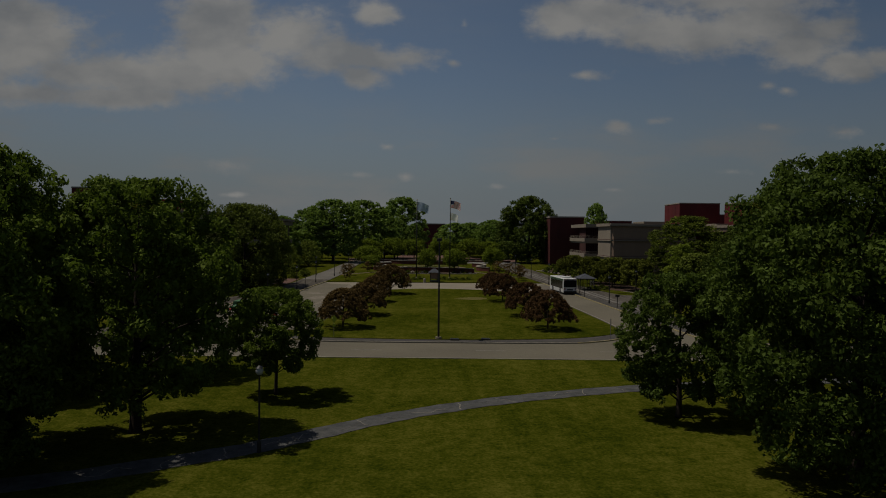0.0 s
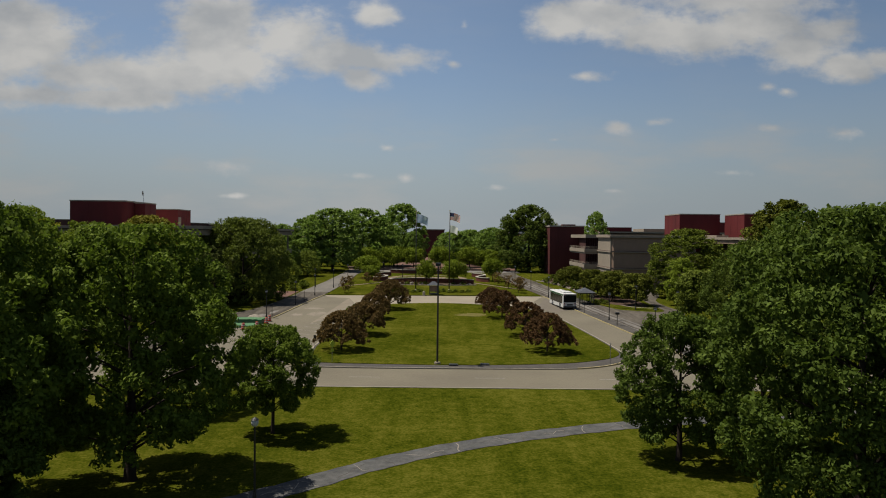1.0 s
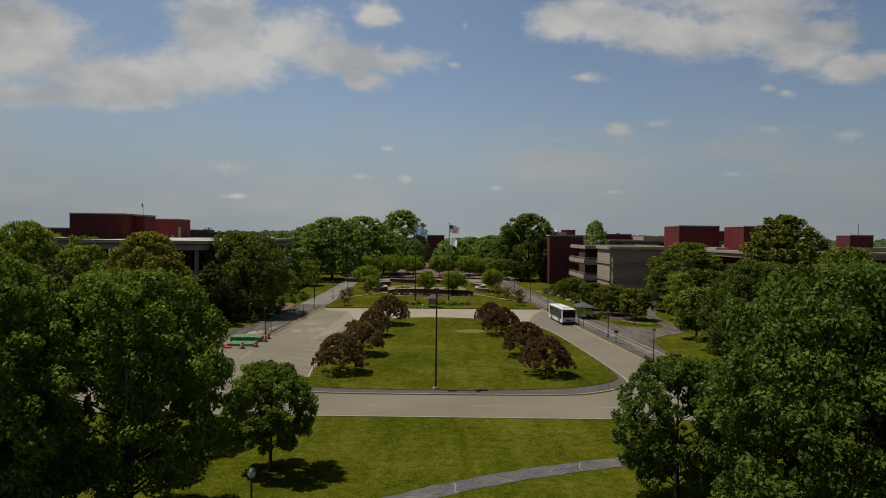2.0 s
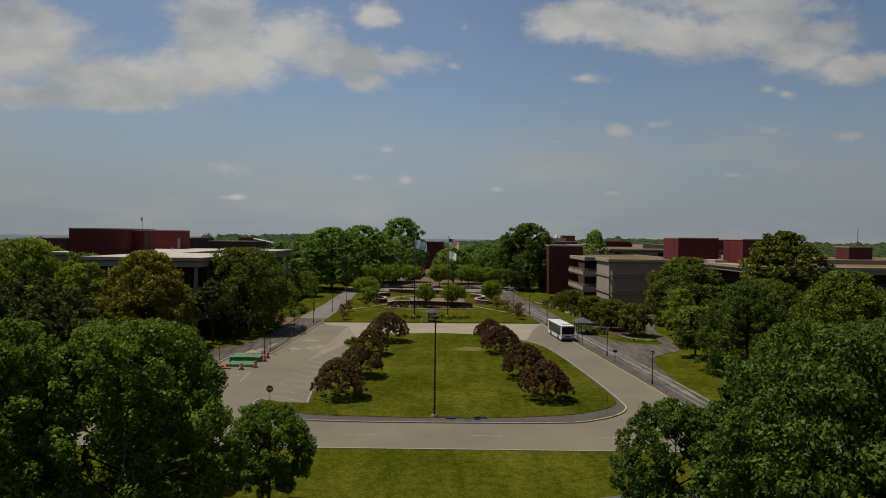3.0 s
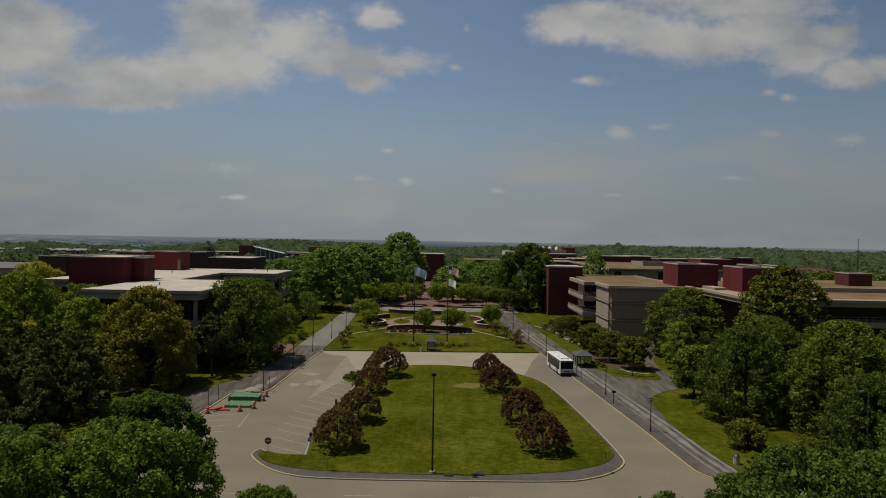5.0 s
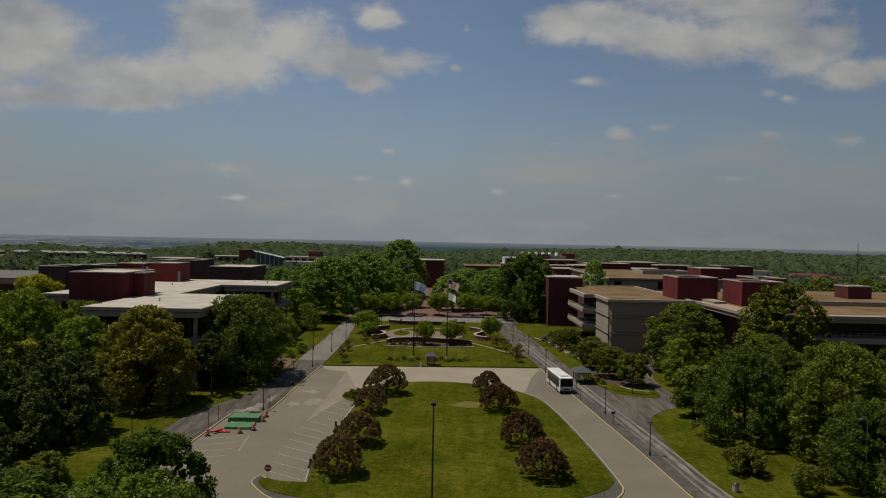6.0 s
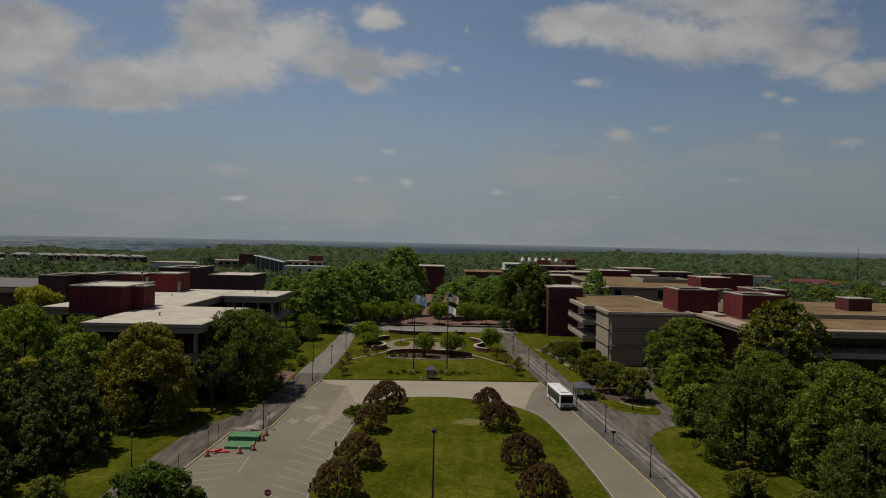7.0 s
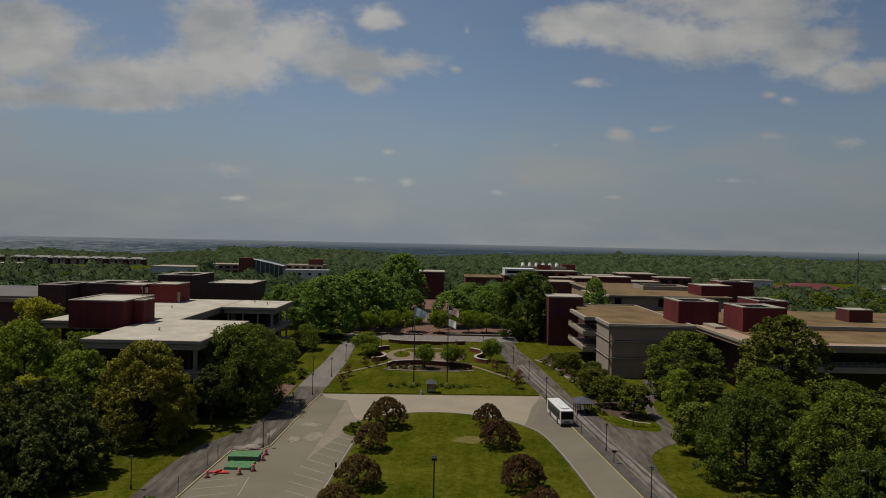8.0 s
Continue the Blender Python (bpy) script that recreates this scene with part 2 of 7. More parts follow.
ASPHALT_ROUGH = material("rough_asphalt", (0.035, 0.030, 0.025), (0.097, 0.085, 0.069), rough=0.95, scale=1.1, fine=2.6, bump=0.5, bump_scale=9, stretch=(1, .16, 1), specular=0.1)
DUST = material("dusty_asphalt", (0.200, 0.176, 0.142), (0.125, 0.107, 0.083), rough=0.95, scale=0.9, fine=2.5, specular=0.1)
ASPHALT_PATCH = material("repaired_asphalt", (0.112, 0.096, 0.075), (0.096, 0.083, 0.066), rough=0.92, scale=5.0, fine=3.0, bump=0.25, bump_scale=30, specular=0.2)
PATH_GREY = material("path_asphalt", (0.037, 0.038, 0.037), (0.082, 0.080, 0.076), rough=0.9, scale=1.6, fine=2.5, bump=0.4, bump_scale=18, specular=0.2)
CONCRETE = material("concrete", (0.205, 0.178, 0.132), (0.168, 0.145, 0.108), rough=0.9, scale=6.0, fine=2.0, bump=0.2, bump_scale=25, specular=0.2)
CONCRETE_WORN = material("worn_concrete", (0.168, 0.144, 0.108), (0.130, 0.110, 0.083), rough=0.92, scale=4.0, fine=2.0, bump=0.2, bump_scale=25, specular=0.2)
WALK_GREY = material("grey_walk_concrete", (0.128, 0.116, 0.098), (0.086, 0.080, 0.070), rough=0.92, scale=3.0, fine=1.6, bump=0.2, bump_scale=25, stretch=(1, .35, 1), specular=0.2)
KERB = material("kerb_concrete", (0.235, 0.212, 0.165), rough=0.9, scale=1.0, fine=6.0, bump=0.3, specular=0.2)
YELLOW = material("yellow_kerb_paint", (0.27, 0.215, 0.085), (0.23, 0.2, 0.12), rough=0.8, scale=0.7, fine=5.0, specular=0.2)
WHITE_LINE = material("road_paint", (0.254, 0.246, 0.219), (0.154, 0.142, 0.123), rough=0.85, scale=0.6, fine=5.0, specular=0.2)
PAVER = material("brick_paver", (0.116, 0.060, 0.043), (0.084, 0.050, 0.039), rough=0.9, scale=2.0, fine=3.0, specular=0.2)
TAN_PAVER = material("tan_paver", (0.145, 0.106, 0.072), (0.112, 0.084, 0.060), rough=0.9, scale=2.0, fine=3.0, specular=0.2)
BRICK = material("dark_red_brick", (0.123, 0.04, 0.0277), (0.0847, 0.0308, 0.0231), rough=0.85, scale=0.8, fine=5.0, bump=0.4, bump_scale=12, specular=0.2)
COPING = material("stone_coping", (0.293, 0.262, 0.216), rough=0.85, scale=0.8, fine=6.0, specular=0.2)
RED_WALL = material("maroon_cladding", (0.100, 0.0128, 0.0138), (0.072, 0.0100, 0.0110), rough=0.75, scale=4.0, fine=0.9, stretch=(1, 1, .3), bump=0.2, bump_scale=3, specular=0.25)
RED_CLAD = material("red_cladding", (0.150, 0.0215, 0.0190), (0.115, 0.0170, 0.0150), rough=0.75, scale=4.0, fine=0.9, stretch=(1, 1, .3), bump=0.2, bump_scale=3, specular=0.25)
# Darkened maroon: the shade on the stair tower is put into this colour.
TOWER_RED = material("shaded_maroon_brick", (0.078, 0.0195, 0.018), (0.060, 0.017, 0.016), rough=0.8, scale=3.0, fine=2.0, bump=0.2, bump_scale=6, specular=0.2)
BROWN_WALL = material("brown_brick", (0.074, 0.033, 0.030), (0.055, 0.026, 0.025), rough=0.8, scale=4.0, fine=2.0, specular=0.2)
PRECAST = material("grey_precast", (0.238, 0.166, 0.120), (0.205, 0.143, 0.104), rough=0.88, scale=3.5, fine=1.5, stretch=(1, 1, .35), bump=0.15, specular=0.2)
PRECAST_PALE = material("pale_precast", (0.239, 0.202, 0.158), (0.2, 0.169, 0.132), rough=0.88, scale=3.0, fine=2.0, bump=0.15, specular=0.2)
ROOF_WHITE = material("pale_roof_membrane", (0.345, 0.314, 0.260), (0.240, 0.215, 0.177), rough=0.9, scale=5.0, fine=0.9, specular=0.2)
ROOF_TAN = material("tan_gravel_roof", (0.144, 0.098, 0.049), (0.072, 0.047, 0.024), rough=0.95, scale=7.0, fine=1.6, bump=0.4, bump_scale=9, specular=0.1)
ROOF_GREY = material("grey_roof", (0.1, 0.0924, 0.0886), rough=0.9, scale=8.0, fine=1.0, specular=0.2)
GLASS_DARK = glass("dark_window_glass", (0.012, 0.012, 0.013))
# Black that paints in the shade inside the roof wells.
WELL_SHADE = material("shaded_well_black", (0.012, 0.012, 0.012), rough=1.0, scale=0.5, specular=0.0)
BLACK = material("black_metal", (0.012, 0.012, 0.012), rough=0.5, scale=0.5, specular=0.4)
STEEL = material("galvanised_steel", (0.269, 0.269, 0.277), rough=0.45, metal=0.8, scale=0.5)
LAMP_LENS = material("frosted_lens", (0.424, 0.431, 0.431), rough=0.3, scale=0.3)
BARK = material("bark", (0.0347, 0.0262, 0.02), (0.0216, 0.0162, 0.0131), rough=0.95, scale=0.3, fine=9.0, bump=0.7, bump_scale=14, stretch=(1, 1, .3), specular=0.1)
LEAF_MAPLE = material("maple_leaves", (0.040, 0.070, 0.009), (0.160, 0.208, 0.030), rough=0.62, island=0.6, scale=2.0, translucent=0.36, specular=0.04)
LEAF_FRESH = material("fresh_leaves", (0.068, 0.102, 0.011), (0.200, 0.242, 0.030), rough=0.62, island=0.6, scale=2.0, translucent=0.3, specular=0.04, tint=0.25)
LEAF_DEEP = material("deep_green_leaves", (0.058, 0.084, 0.012), (0.165, 0.196, 0.032), rough=0.62, island=0.6, scale=2.5, translucent=0.25, specular=0.04, tint=0.2)
LEAF_OLIVE = material("olive_leaves", (0.080, 0.080, 0.011), (0.215, 0.192, 0.030), rough=0.62, island=0.6, scale=2.0, translucent=0.25, specular=0.04)
LEAF_PURPLE = material("purple_leaves", (0.048, 0.028, 0.013), (0.136, 0.076, 0.034), rough=0.62, island=0.65, scale=1.5, translucent=0.2, specular=0.04)
LEAF_PALE = material("young_leaves", (0.070, 0.105, 0.008), (0.158, 0.190, 0.020), rough=0.62, island=0.6, scale=2.0, translucent=0.3, specular=0.04)
LEAF_BRONZE = material("bronze_leaves", (0.060, 0.041, 0.015), (0.172, 0.112, 0.042), rough=0.62, island=0.65, scale=1.5, translucent=0.2, specular=0.04)
LEAF_LINDEN = material("linden_leaves", (0.046, 0.066, 0.011), (0.140, 0.168, 0.028), rough=0.62, island=0.6, scale=2.5, translucent=0.25, specular=0.04)
LEAF_LIME = material("lime_yellow_leaves", (0.150, 0.155, 0.012), (0.310, 0.290, 0.030), rough=0.62, island=0.6, scale=2.0, translucent=0.3, specular=0.04)
LEAF_OAK = material("oak_leaves", (0.030, 0.049, 0.009), (0.106, 0.136, 0.023), rough=0.62, island=0.55, scale=2.0, translucent=0.3, specular=0.04)
NEEDLES = material("pine_needles", (0.038, 0.051, 0.014), (0.112, 0.126, 0.034), rough=0.8, island=0.6, scale=2.0, translucent=0.12, specular=0.04)
GRAVEL = material("pale_gravel", (0.24, 0.215, 0.175), (0.13, 0.112, 0.09), rough=0.95, scale=0.5, fine=4.0, bump=0.6, bump_scale=10, specular=0.1)
MULCH = material("mulch", (0.0655, 0.0423, 0.0308), rough=0.95, scale=0.8, fine=8.0, bump=0.5, specular=0.1)


# ---------------------------------------------------------------- helpers
def ground_z(y):
    """The campus lies flat near the front road and climbs gently to the buildings."""
    d = y - 95.0
    return 0.0175 * min((d + math.sqrt(d * d + 400.0)) / 2.0, 130.0)


def mesh_object(name, data, mat, parent=None, label="", at=None):
    ob = new(name, data)
    if mat is not None:
        data.materials.append(mat)
    if parent is not None:
        ob.parent = parent
    if at is not None:
        ob.matrix_basis = at
    if label:
        ob["label"] = label
    return ob


def part(name, bm, mat, parent=None, label="", smooth=False):
    """Links a bmesh as one mesh object under a thing or a part."""
    bmesh.ops.recalc_face_normals(bm, faces=bm.faces)
    data = bpy.data.meshes.new(name)
    bm.to_mesh(data)
    bm.free()
    if smooth:
        for p in data.polygons:
            p.use_smooth = True
    return mesh_object(name, data, mat, parent, label)


def thing(name, x, y, z, label, category, group="", rz=0.0):
    ob = new(name)
    ob.empty_display_size = 0.5
    ob.matrix_basis = pose(x, y, z, 0, 0, rz)
    return tagged(ob, label, category, group)


def box(bm, x0, y0, z0, x1, y1, z1, bevel=0.0):
    m = Matrix.Translation(((x0 + x1) / 2, (y0 + y1) / 2, (z0 + z1) / 2)) @ Matrix.Diagonal((x1 - x0, y1 - y0, z1 - z0, 1))
    made = bmesh.ops.create_cube(bm, size=1.0, matrix=m)
    if bevel:
        edges = {e for v in made["verts"] for e in v.link_edges}
        bmesh.ops.bevel(bm, geom=list(edges), offset=bevel, segments=2, profile=0.5, affect="EDGES")
    return bm


def boxes(*rows, bevel=0.0):
    bm = bmesh.new()
    for r in rows:
        box(bm, *r, bevel=bevel)
    return bm


def tube(bm, points, radii, sides=8, cap=True):
    """A tapered tube along points."""
    rings = []
    for i, (p, r) in enumerate(zip(points, radii)):
        p = Vector(p)
        a = Vector(points[max(i - 1, 0)])
        b = Vector(points[min(i + 1, len(points) - 1)])
        d = (b - a).normalized()
        side = d.cross(Vector((0, 1, 0)) if abs(d.y) < 0.9 else Vector((1, 0, 0))).normalized()
        up = d.cross(side)
        rings.append([bm.verts.new(p + r * (math.cos(2 * math.pi * k / sides) * side + math.sin(2 * math.pi * k / sides) * up)) for k in range(sides)])
    for a, b in zip(rings, rings[1:]):
        for k in range(sides):
            bm.faces.new((a[k], a[(k + 1) % sides], b[(k + 1) % sides], b[k]))
    if cap:
        bm.faces.new(rings[0][::-1])
        bm.faces.new(rings[-1])
    return bm


def pole(x, y, z0, z1, r0, r1=None, sides=8):
    return tube(bmesh.new(), [(x, y, z0), (x, y, z1)], [r0, r1 or r0], sides)


def smooth_line(points, steps=6, closed=False):
    """A rounded line through points (Catmull-Rom)."""
    n, out = len(points), []
    pick = (lambda i: points[i % n]) if closed else (lambda i: points[min(max(i, 0), n - 1)])
    for i in range(n if closed else n - 1):
        p0, p1, p2, p3 = (Vector((*pick(i + k), 0)) for k in (-1, 0, 1, 2))
        for s in range(steps):
            t = s / steps
            v = 0.5 * (2 * p1 + (p2 - p0) * t + (2 * p0 - 5 * p1 + 4 * p2 - p3) * t * t + (3 * p1 - p0 - 3 * p2 + p3) * t ** 3)
            out.append((v.x, v.y))
    if not closed:
        out.append(tuple(points[-1]))
    return out


def sheet(name, outline, lift, mat, depth=0.3, parent=None, label=""):
    """A slab with the given outline, draped over the ground, its top lift above it."""
    bm = bmesh.new()
    f = bm.faces.new([bm.verts.new((x, y, 0)) for x, y in outline])
    if f.normal.z < 0:
        f.normal_flip()
    bmesh.ops.triangulate(bm, faces=bm.faces[:])
    ys = [p[1] for p in outline]
    lo, hi = min(ys), max(ys)
    y = math.ceil(lo / 8) * 8 + 0.013
    while y < hi and y < 260:
        if y > 60:
            bmesh.ops.bisect_plane(bm, geom=bm.verts[:] + bm.edges[:] + bm.faces[:], plane_co=(0, y, 0), plane_no=(0, 1, 0))
        y += 8
    rim = [e for e in bm.edges if e.is_boundary]
    for v in bm.verts:
        v.co.z = ground_z(v.co.y) + lift
    ext = bmesh.ops.extrude_edge_only(bm, edges=rim)
    for v in ext["geom"]:
        if isinstance(v, bmesh.types.BMVert):
            v.co.z -= depth
    data = bpy.data.meshes.new(name)
    bm.to_mesh(data)
    bm.free()
    for p in data.polygons:
        if abs(p.normal.z) > 0.5 and p.normal.z < 0:
            p.flip()
    return mesh_object(name, data, mat, parent, label)


def ribbon(name, line, width, height, mat, parent=None, label="", lift=0.0, closed=False, depth=0.3):
    """A kerb, wall or painted line of rectangular section along a line on the ground."""
    bm = bmesh.new()
    n, secs = len(line), []
    # short steps, so that it follows the ground
    dense = []
    for i in range(n if closed else n - 1):
        a, b = Vector(line[i]), Vector(line[(i + 1) % n])
        k = max(1, int((b - a).length / 6))
        dense += [a.lerp(b, s / k) for s in range(k)]
    if not closed:
        dense.append(Vector(line[-1]))
    m = len(dense)
    for i, p in enumerate(dense):
        a = dense[(i - 1) % m] if closed or i else dense[0]
        b = dense[(i + 1) % m] if closed or i < m - 1 else dense[-1]
        d = (b - a).normalized()
        s = Vector((-d.y, d.x)) * width / 2
        g = ground_z(p.y) + lift
        secs.append([bm.verts.new((p.x + k * s.x, p.y + k * s.y, z)) for k, z in ((1, g - depth), (1, g + height), (-1, g + height), (-1, g - depth))])
    for i in range(m if closed else m - 1):
        a, b = secs[i], secs[(i + 1) % m]
        for k in range(3):
            bm.faces.new((a[k], a[k + 1], b[k + 1], b[k]))
    if not closed:
        bm.faces.new(secs[0])
        bm.faces.new(secs[-1][::-1])
    return part(name, bm, mat, parent, label)


def ragged(cx, cy, rx, ry, seed):
    """An uneven outline round a centre."""
    rnd = random.Random(seed)
    return [(cx + rx * k * math.cos(a), cy + ry * k * math.sin(a)) for a, k in ((2 * math.pi * i / 36, rnd.uniform(.55, 1.1)) for i in range(36))]


# ---------------------------------------------------------------- ground
def build_ground():
    ys = [-400, -200, -80, -20, 10, 30, 45, 60, 72, 80, 88, 96, 104, 112, 120, 128, 136, 144, 152, 160, 170, 180, 190, 200, 210, 220, 226, 232, 250, 300,
          400, 520, 700, 950, 1200, 1700, 2500, 3600, 4880]
    xs = [-4500, -2600, -1500, -900, -500, -300, -200, -140, -100, -70, -50, -30, -10, 10, 30, 50, 70, 100, 140, 200, 300, 500, 900, 1500, 2600, 4500]

    def far(y):
        for (a, za), (b, zb) in (((-1e9, 0), (700, 0)), ((700, 0), (1200, -26)), ((1200, -26), (2500, -120)), ((2500, -120), (4880, -158))):
            if y <= b:
                return za + (zb - za) * max(0.0, (y - a) / (b - a)) if a > -1e8 else 0.0
        return -158.0

    verts = [(x, y, ground_z(y) + far(y)) for y in ys for x in xs]
    w = len(xs)
    faces = [(j * w + i, j * w + i + 1, (j + 1) * w + i + 1, (j + 1) * w + i) for j in range(len(ys) - 1) for i in range(w - 1)]
    data = bpy.data.meshes.new("ground")
    data.from_pydata(verts, [], faces)
    for p in data.polygons:
        p.use_smooth = True
    tagged(mesh_object("ground", data, GRASS), "mown green lawn reaching to the distant plain", "lawn", kind="structure")


build_ground()

# outlines in metres
ISLAND = smooth_line([(-15.4, 82.0), (-18.9, 82.3), (-21.0, 84.2)], 3)[:-1] + smooth_line(
    [(-21.4, 84.6), (-21.9, 82.6), (-20.8, 80.3), (-18.6, 77.6), (-15.5, 75.6), (-11.0, 74.8), (0, 74.7), (13.5, 75.1), (17.8, 76.4), (20.9, 78.8),
     (22.6, 81.6), (22.9, 85), (22.5, 95), (21.5, 108), (20.4, 118), (19.0, 125.5), (16.4, 130.2), (12.8, 134.0), (7, 137.0), (0.4, 138.3), (-6, 137.4),
     (-11, 135), (-14.6, 131.5), (-17.0, 127.6), (-17.4, 124.8), (-16.2, 122), (-14.2, 120.8)], 4) + [(-14.5, 116), (-15.0, 108), (-15.8, 95), (-16.0, 88)]
LAWN = smooth_line([(-15.2, 82.4), (-18.7, 82.7), (-20.6, 83.9)], 3)[:-1] + smooth_line(
    [(-21.0, 83.6), (-20.9, 81.9), (-18.7, 79.2), (-13.4, 77.2), (-6, 76.6), (0, 76.4), (8.3, 76.9), (14.8, 78.2), (18.8, 80.2), (21.3, 82.6),
     (22.4, 86), (22.1, 95), (21.1, 108), (20.0, 118), (18.6, 125.2), (16.1, 129.8), (12.5, 133.6), (6.8, 136.6), (0.4, 137.9), (-5.9, 137.0),
     (-10.8, 134.6), (-14.2, 131.2), (-16.6, 127.4), (-17.0, 124.8), (-15.9, 122.3), (-13.9, 121.2)], 4) + [(-14.1, 116), (-14.6, 108), (-15.4, 95), (-15.6, 88)]
KERB_EAST = smooth_line([(37, 75.2), (33.0, 76.0), (30.6, 78.5), (29.9, 84), (29.0, 96), (27.4, 112), (25.4, 131), (22.9, 153.6)], 5)
KERB_WEST = [(-25.7, 152), (-26.5, 143), (-27.0, 133), (-27.9, 115.2), (-28.8, 113.6), (-33.6, 112.2), (-34.3, 102), (-34.8, 92), (-35.4, 84), (-37, 79), (-41, 75.2)]


def build_roads():
    front = sheet("road_front", [(-260, 65.8), (260, 65.8), (260, 75.2), (-260, 75.2)], 0.02, ASPHALT_OLD)
    tagged(front, "worn pale asphalt front road with centre dashes", "road", kind="structure")
    road = sheet("road", [(-40.8, 75.0), (36.8, 75.0)] + KERB_EAST[1:] + KERB_WEST[:-1], 0.024, ASPHALT_OLD)
    tagged(road, "worn pale asphalt loop road with parking bays", "road", kind="structure")
    north = sheet("pavement_north", smooth_line([(-25.4, 151.6), (-24.4, 148.6), (-22, 147.2), (-19.5, 146.4)], 3) + [(-17.4, 138), (-16.0, 133.0)] + [(-14.6, 131.6), (-10.9, 135.2), (-6, 137.7), (0.4, 138.6), (7, 137.3), (12.8, 134.3), (16.5, 130.6), (17.4, 133.5), (19.5, 143), (22.8, 153.3)],
                  0.032, CONCRETE)
    tagged(north, "pale concrete cross road north of the island", "road", kind="structure")
    slip = sheet("pavement_slip", [(-19.6, 146.0), (-16.2, 133.0), (-14.8, 131.4), (-17.2, 127.4), (-17.6, 124.6), (-17.0, 122.4), (-17.9, 119.6), (-19.4, 113.6), (-20.6, 109.0), (-20.3, 116), (-19.9, 128.8)], 0.036, CONCRETE_WORN)
    tagged(slip, "pale concrete strip beside the parking bays", "road", kind="structure")
    island = sheet("apron", ISLAND, 0.12, ASPHALT_DARK)
    tagged(island, "dark asphalt apron inside the kerb", "pavement", kind="structure")
    lawn = sheet("lawn", LAWN, 0.17, GRASS)
    tagged(lawn, "mown central lawn with faint mowing stripes", "lawn", kind="structure")
    dry = sheet("bare_patch", ragged(5.4, 120.6, 3.0, 2.2, 5), 0.18, DRY, 0.02)
    tagged(dry, "straw-coloured bare patch in the lawn", "lawn", kind="structure")
    kerb = tagged(ribbon("kerb_island", ISLAND, 0.18, 0.15, KERB, closed=True), "weathered concrete kerb round the island", "kerb", kind="structure")
    south = [p for p in ISLAND if p[1] < 86 and p[0] > 13.5]
    ribbon("painted_kerb", south, 0.2, 0.156, YELLOW, kerb, "worn yellow paint")
    ribbon("painted_kerb", [p for p in ISLAND if p[1] < 81.8 and p[0] < -14], 0.2, 0.156, YELLOW, kerb, "worn yellow paint")
    ke = tagged(ribbon("kerb_east", KERB_EAST, 0.17, 0.15, YELLOW), "yellow-painted concrete kerb along the bus lane", "kerb", kind="structure")
    kw = tagged(ribbon("kerb_west", KERB_WEST, 0.2, 0.15, YELLOW), "worn yellow-painted kerb beside the parking bays", "kerb", kind="structure")
    for a, b, c in ((-260, -41, "kerb_southwest"), (37, 260, "kerb_southeast")):
        tagged(ribbon(c, [(a, 75.2), (b, 75.2)], 0.18, 0.15, KERB), "concrete kerb along the front road", "kerb", kind="structure")
    tagged(ribbon("kerb_south", [(-260, 65.7), (260, 65.7)], 0.2, 0.06, KERB), "concrete kerb along the front road", "kerb", kind="structure")
    # centre dashes of the front road
    for i in range(-9, 10):
        x = -9.0 + 12.75 * i
        ribbon("centre_dash", [(x, 70.2), (x + 3.1, 70.2)], 0.12, 0.0, WHITE_LINE, front, lift=0.03, depth=0.005)
    # slanted parking bays beside the island and along the west kerb
    for k in range(12):
        y = 86.5 + 3.25 * k
        xl = -21.2 if y < 95 else -21.2 + .13 * max(0.0, y - 104)
        ribbon("bay_line", [(xl + 5.0 if y < 103 else xl + 4.4, y - 3.1), (xl, y)], 0.13, 0.0, WHITE_LINE, road, lift=0.042, depth=0.006)
    for k in range(6):
        y = 100.7 - 2.95 * k
        ribbon("bay_line", [(-34.0, y - 1.9), (-28.2, y)], 0.13, 0.0, WHITE_LINE, road, lift=0.034, depth=0.006)
    ribbon("bay_line", [(-26.9, 93.8), (-27.4, 100.8)], 0.13, 0.0, WHITE_LINE, road, lift=0.035, depth=0.006)
    # service roads to both sides
    east = sheet("service_road_east", smooth_line([(29.2, 96), (27.6, 112), (25.6, 131), (23.1, 153.6), (20.8, 172), (18.6, 193), (18.0, 226), (18.4, 240)], 3)
                 + smooth_line([(24.5, 240), (24.2, 215), (26.6, 192), (28.6, 168), (30.0, 152), (32.0, 139), (34.0, 131.5), (36.2, 129.6), (40.6, 128.0), (42.6, 130.2), (43.0, 138), (43.9, 148), (48, 160), (52, 175)], 3)
                 + smooth_line([(54.6, 175), (50.4, 158), (46.2, 147), (45.2, 137), (45.4, 128), (43.4, 122.4), (39.0, 118.6), (36.0, 114.4), (34.7, 108), (34.0, 96), (34.0, 86), (35.2, 79), (38.4, 75.4)], 3) + [(33.2, 76.2), (30.9, 78.7), (30.1, 84)], 0.06, ASPHALT_ROUGH)
    tagged(east, "patched grey asphalt service road with pale tyre tracks", "road", kind="structure")
    track = smooth_line([(34.0, 79), (33.2, 86), (32.6, 96), (31.6, 106), (30.4, 117), (29.3, 127), (28.0, 140), (26.4, 152), (24.6, 168), (22.6, 188)], 6)
    for side, wid, nm in ((0.0, .45, "pale"), (2.1, .28, "thin"), (-2.2, .2, "edge")):
        l, r = [], []
        rag = random.Random(int(wid * 100))
        for i, pt in enumerate(track):
            w = wid * rag.uniform(.55, 1.25)
            l.append((pt[0] + side * .55 - w, pt[1]))
            r.append((pt[0] + side * .55 + w, pt[1]))
        tagged(sheet("worn_track", l + r[::-1], .066, ASPHALT_PALE, .005), "pale worn tyre track on the service road", "road", kind="structure")
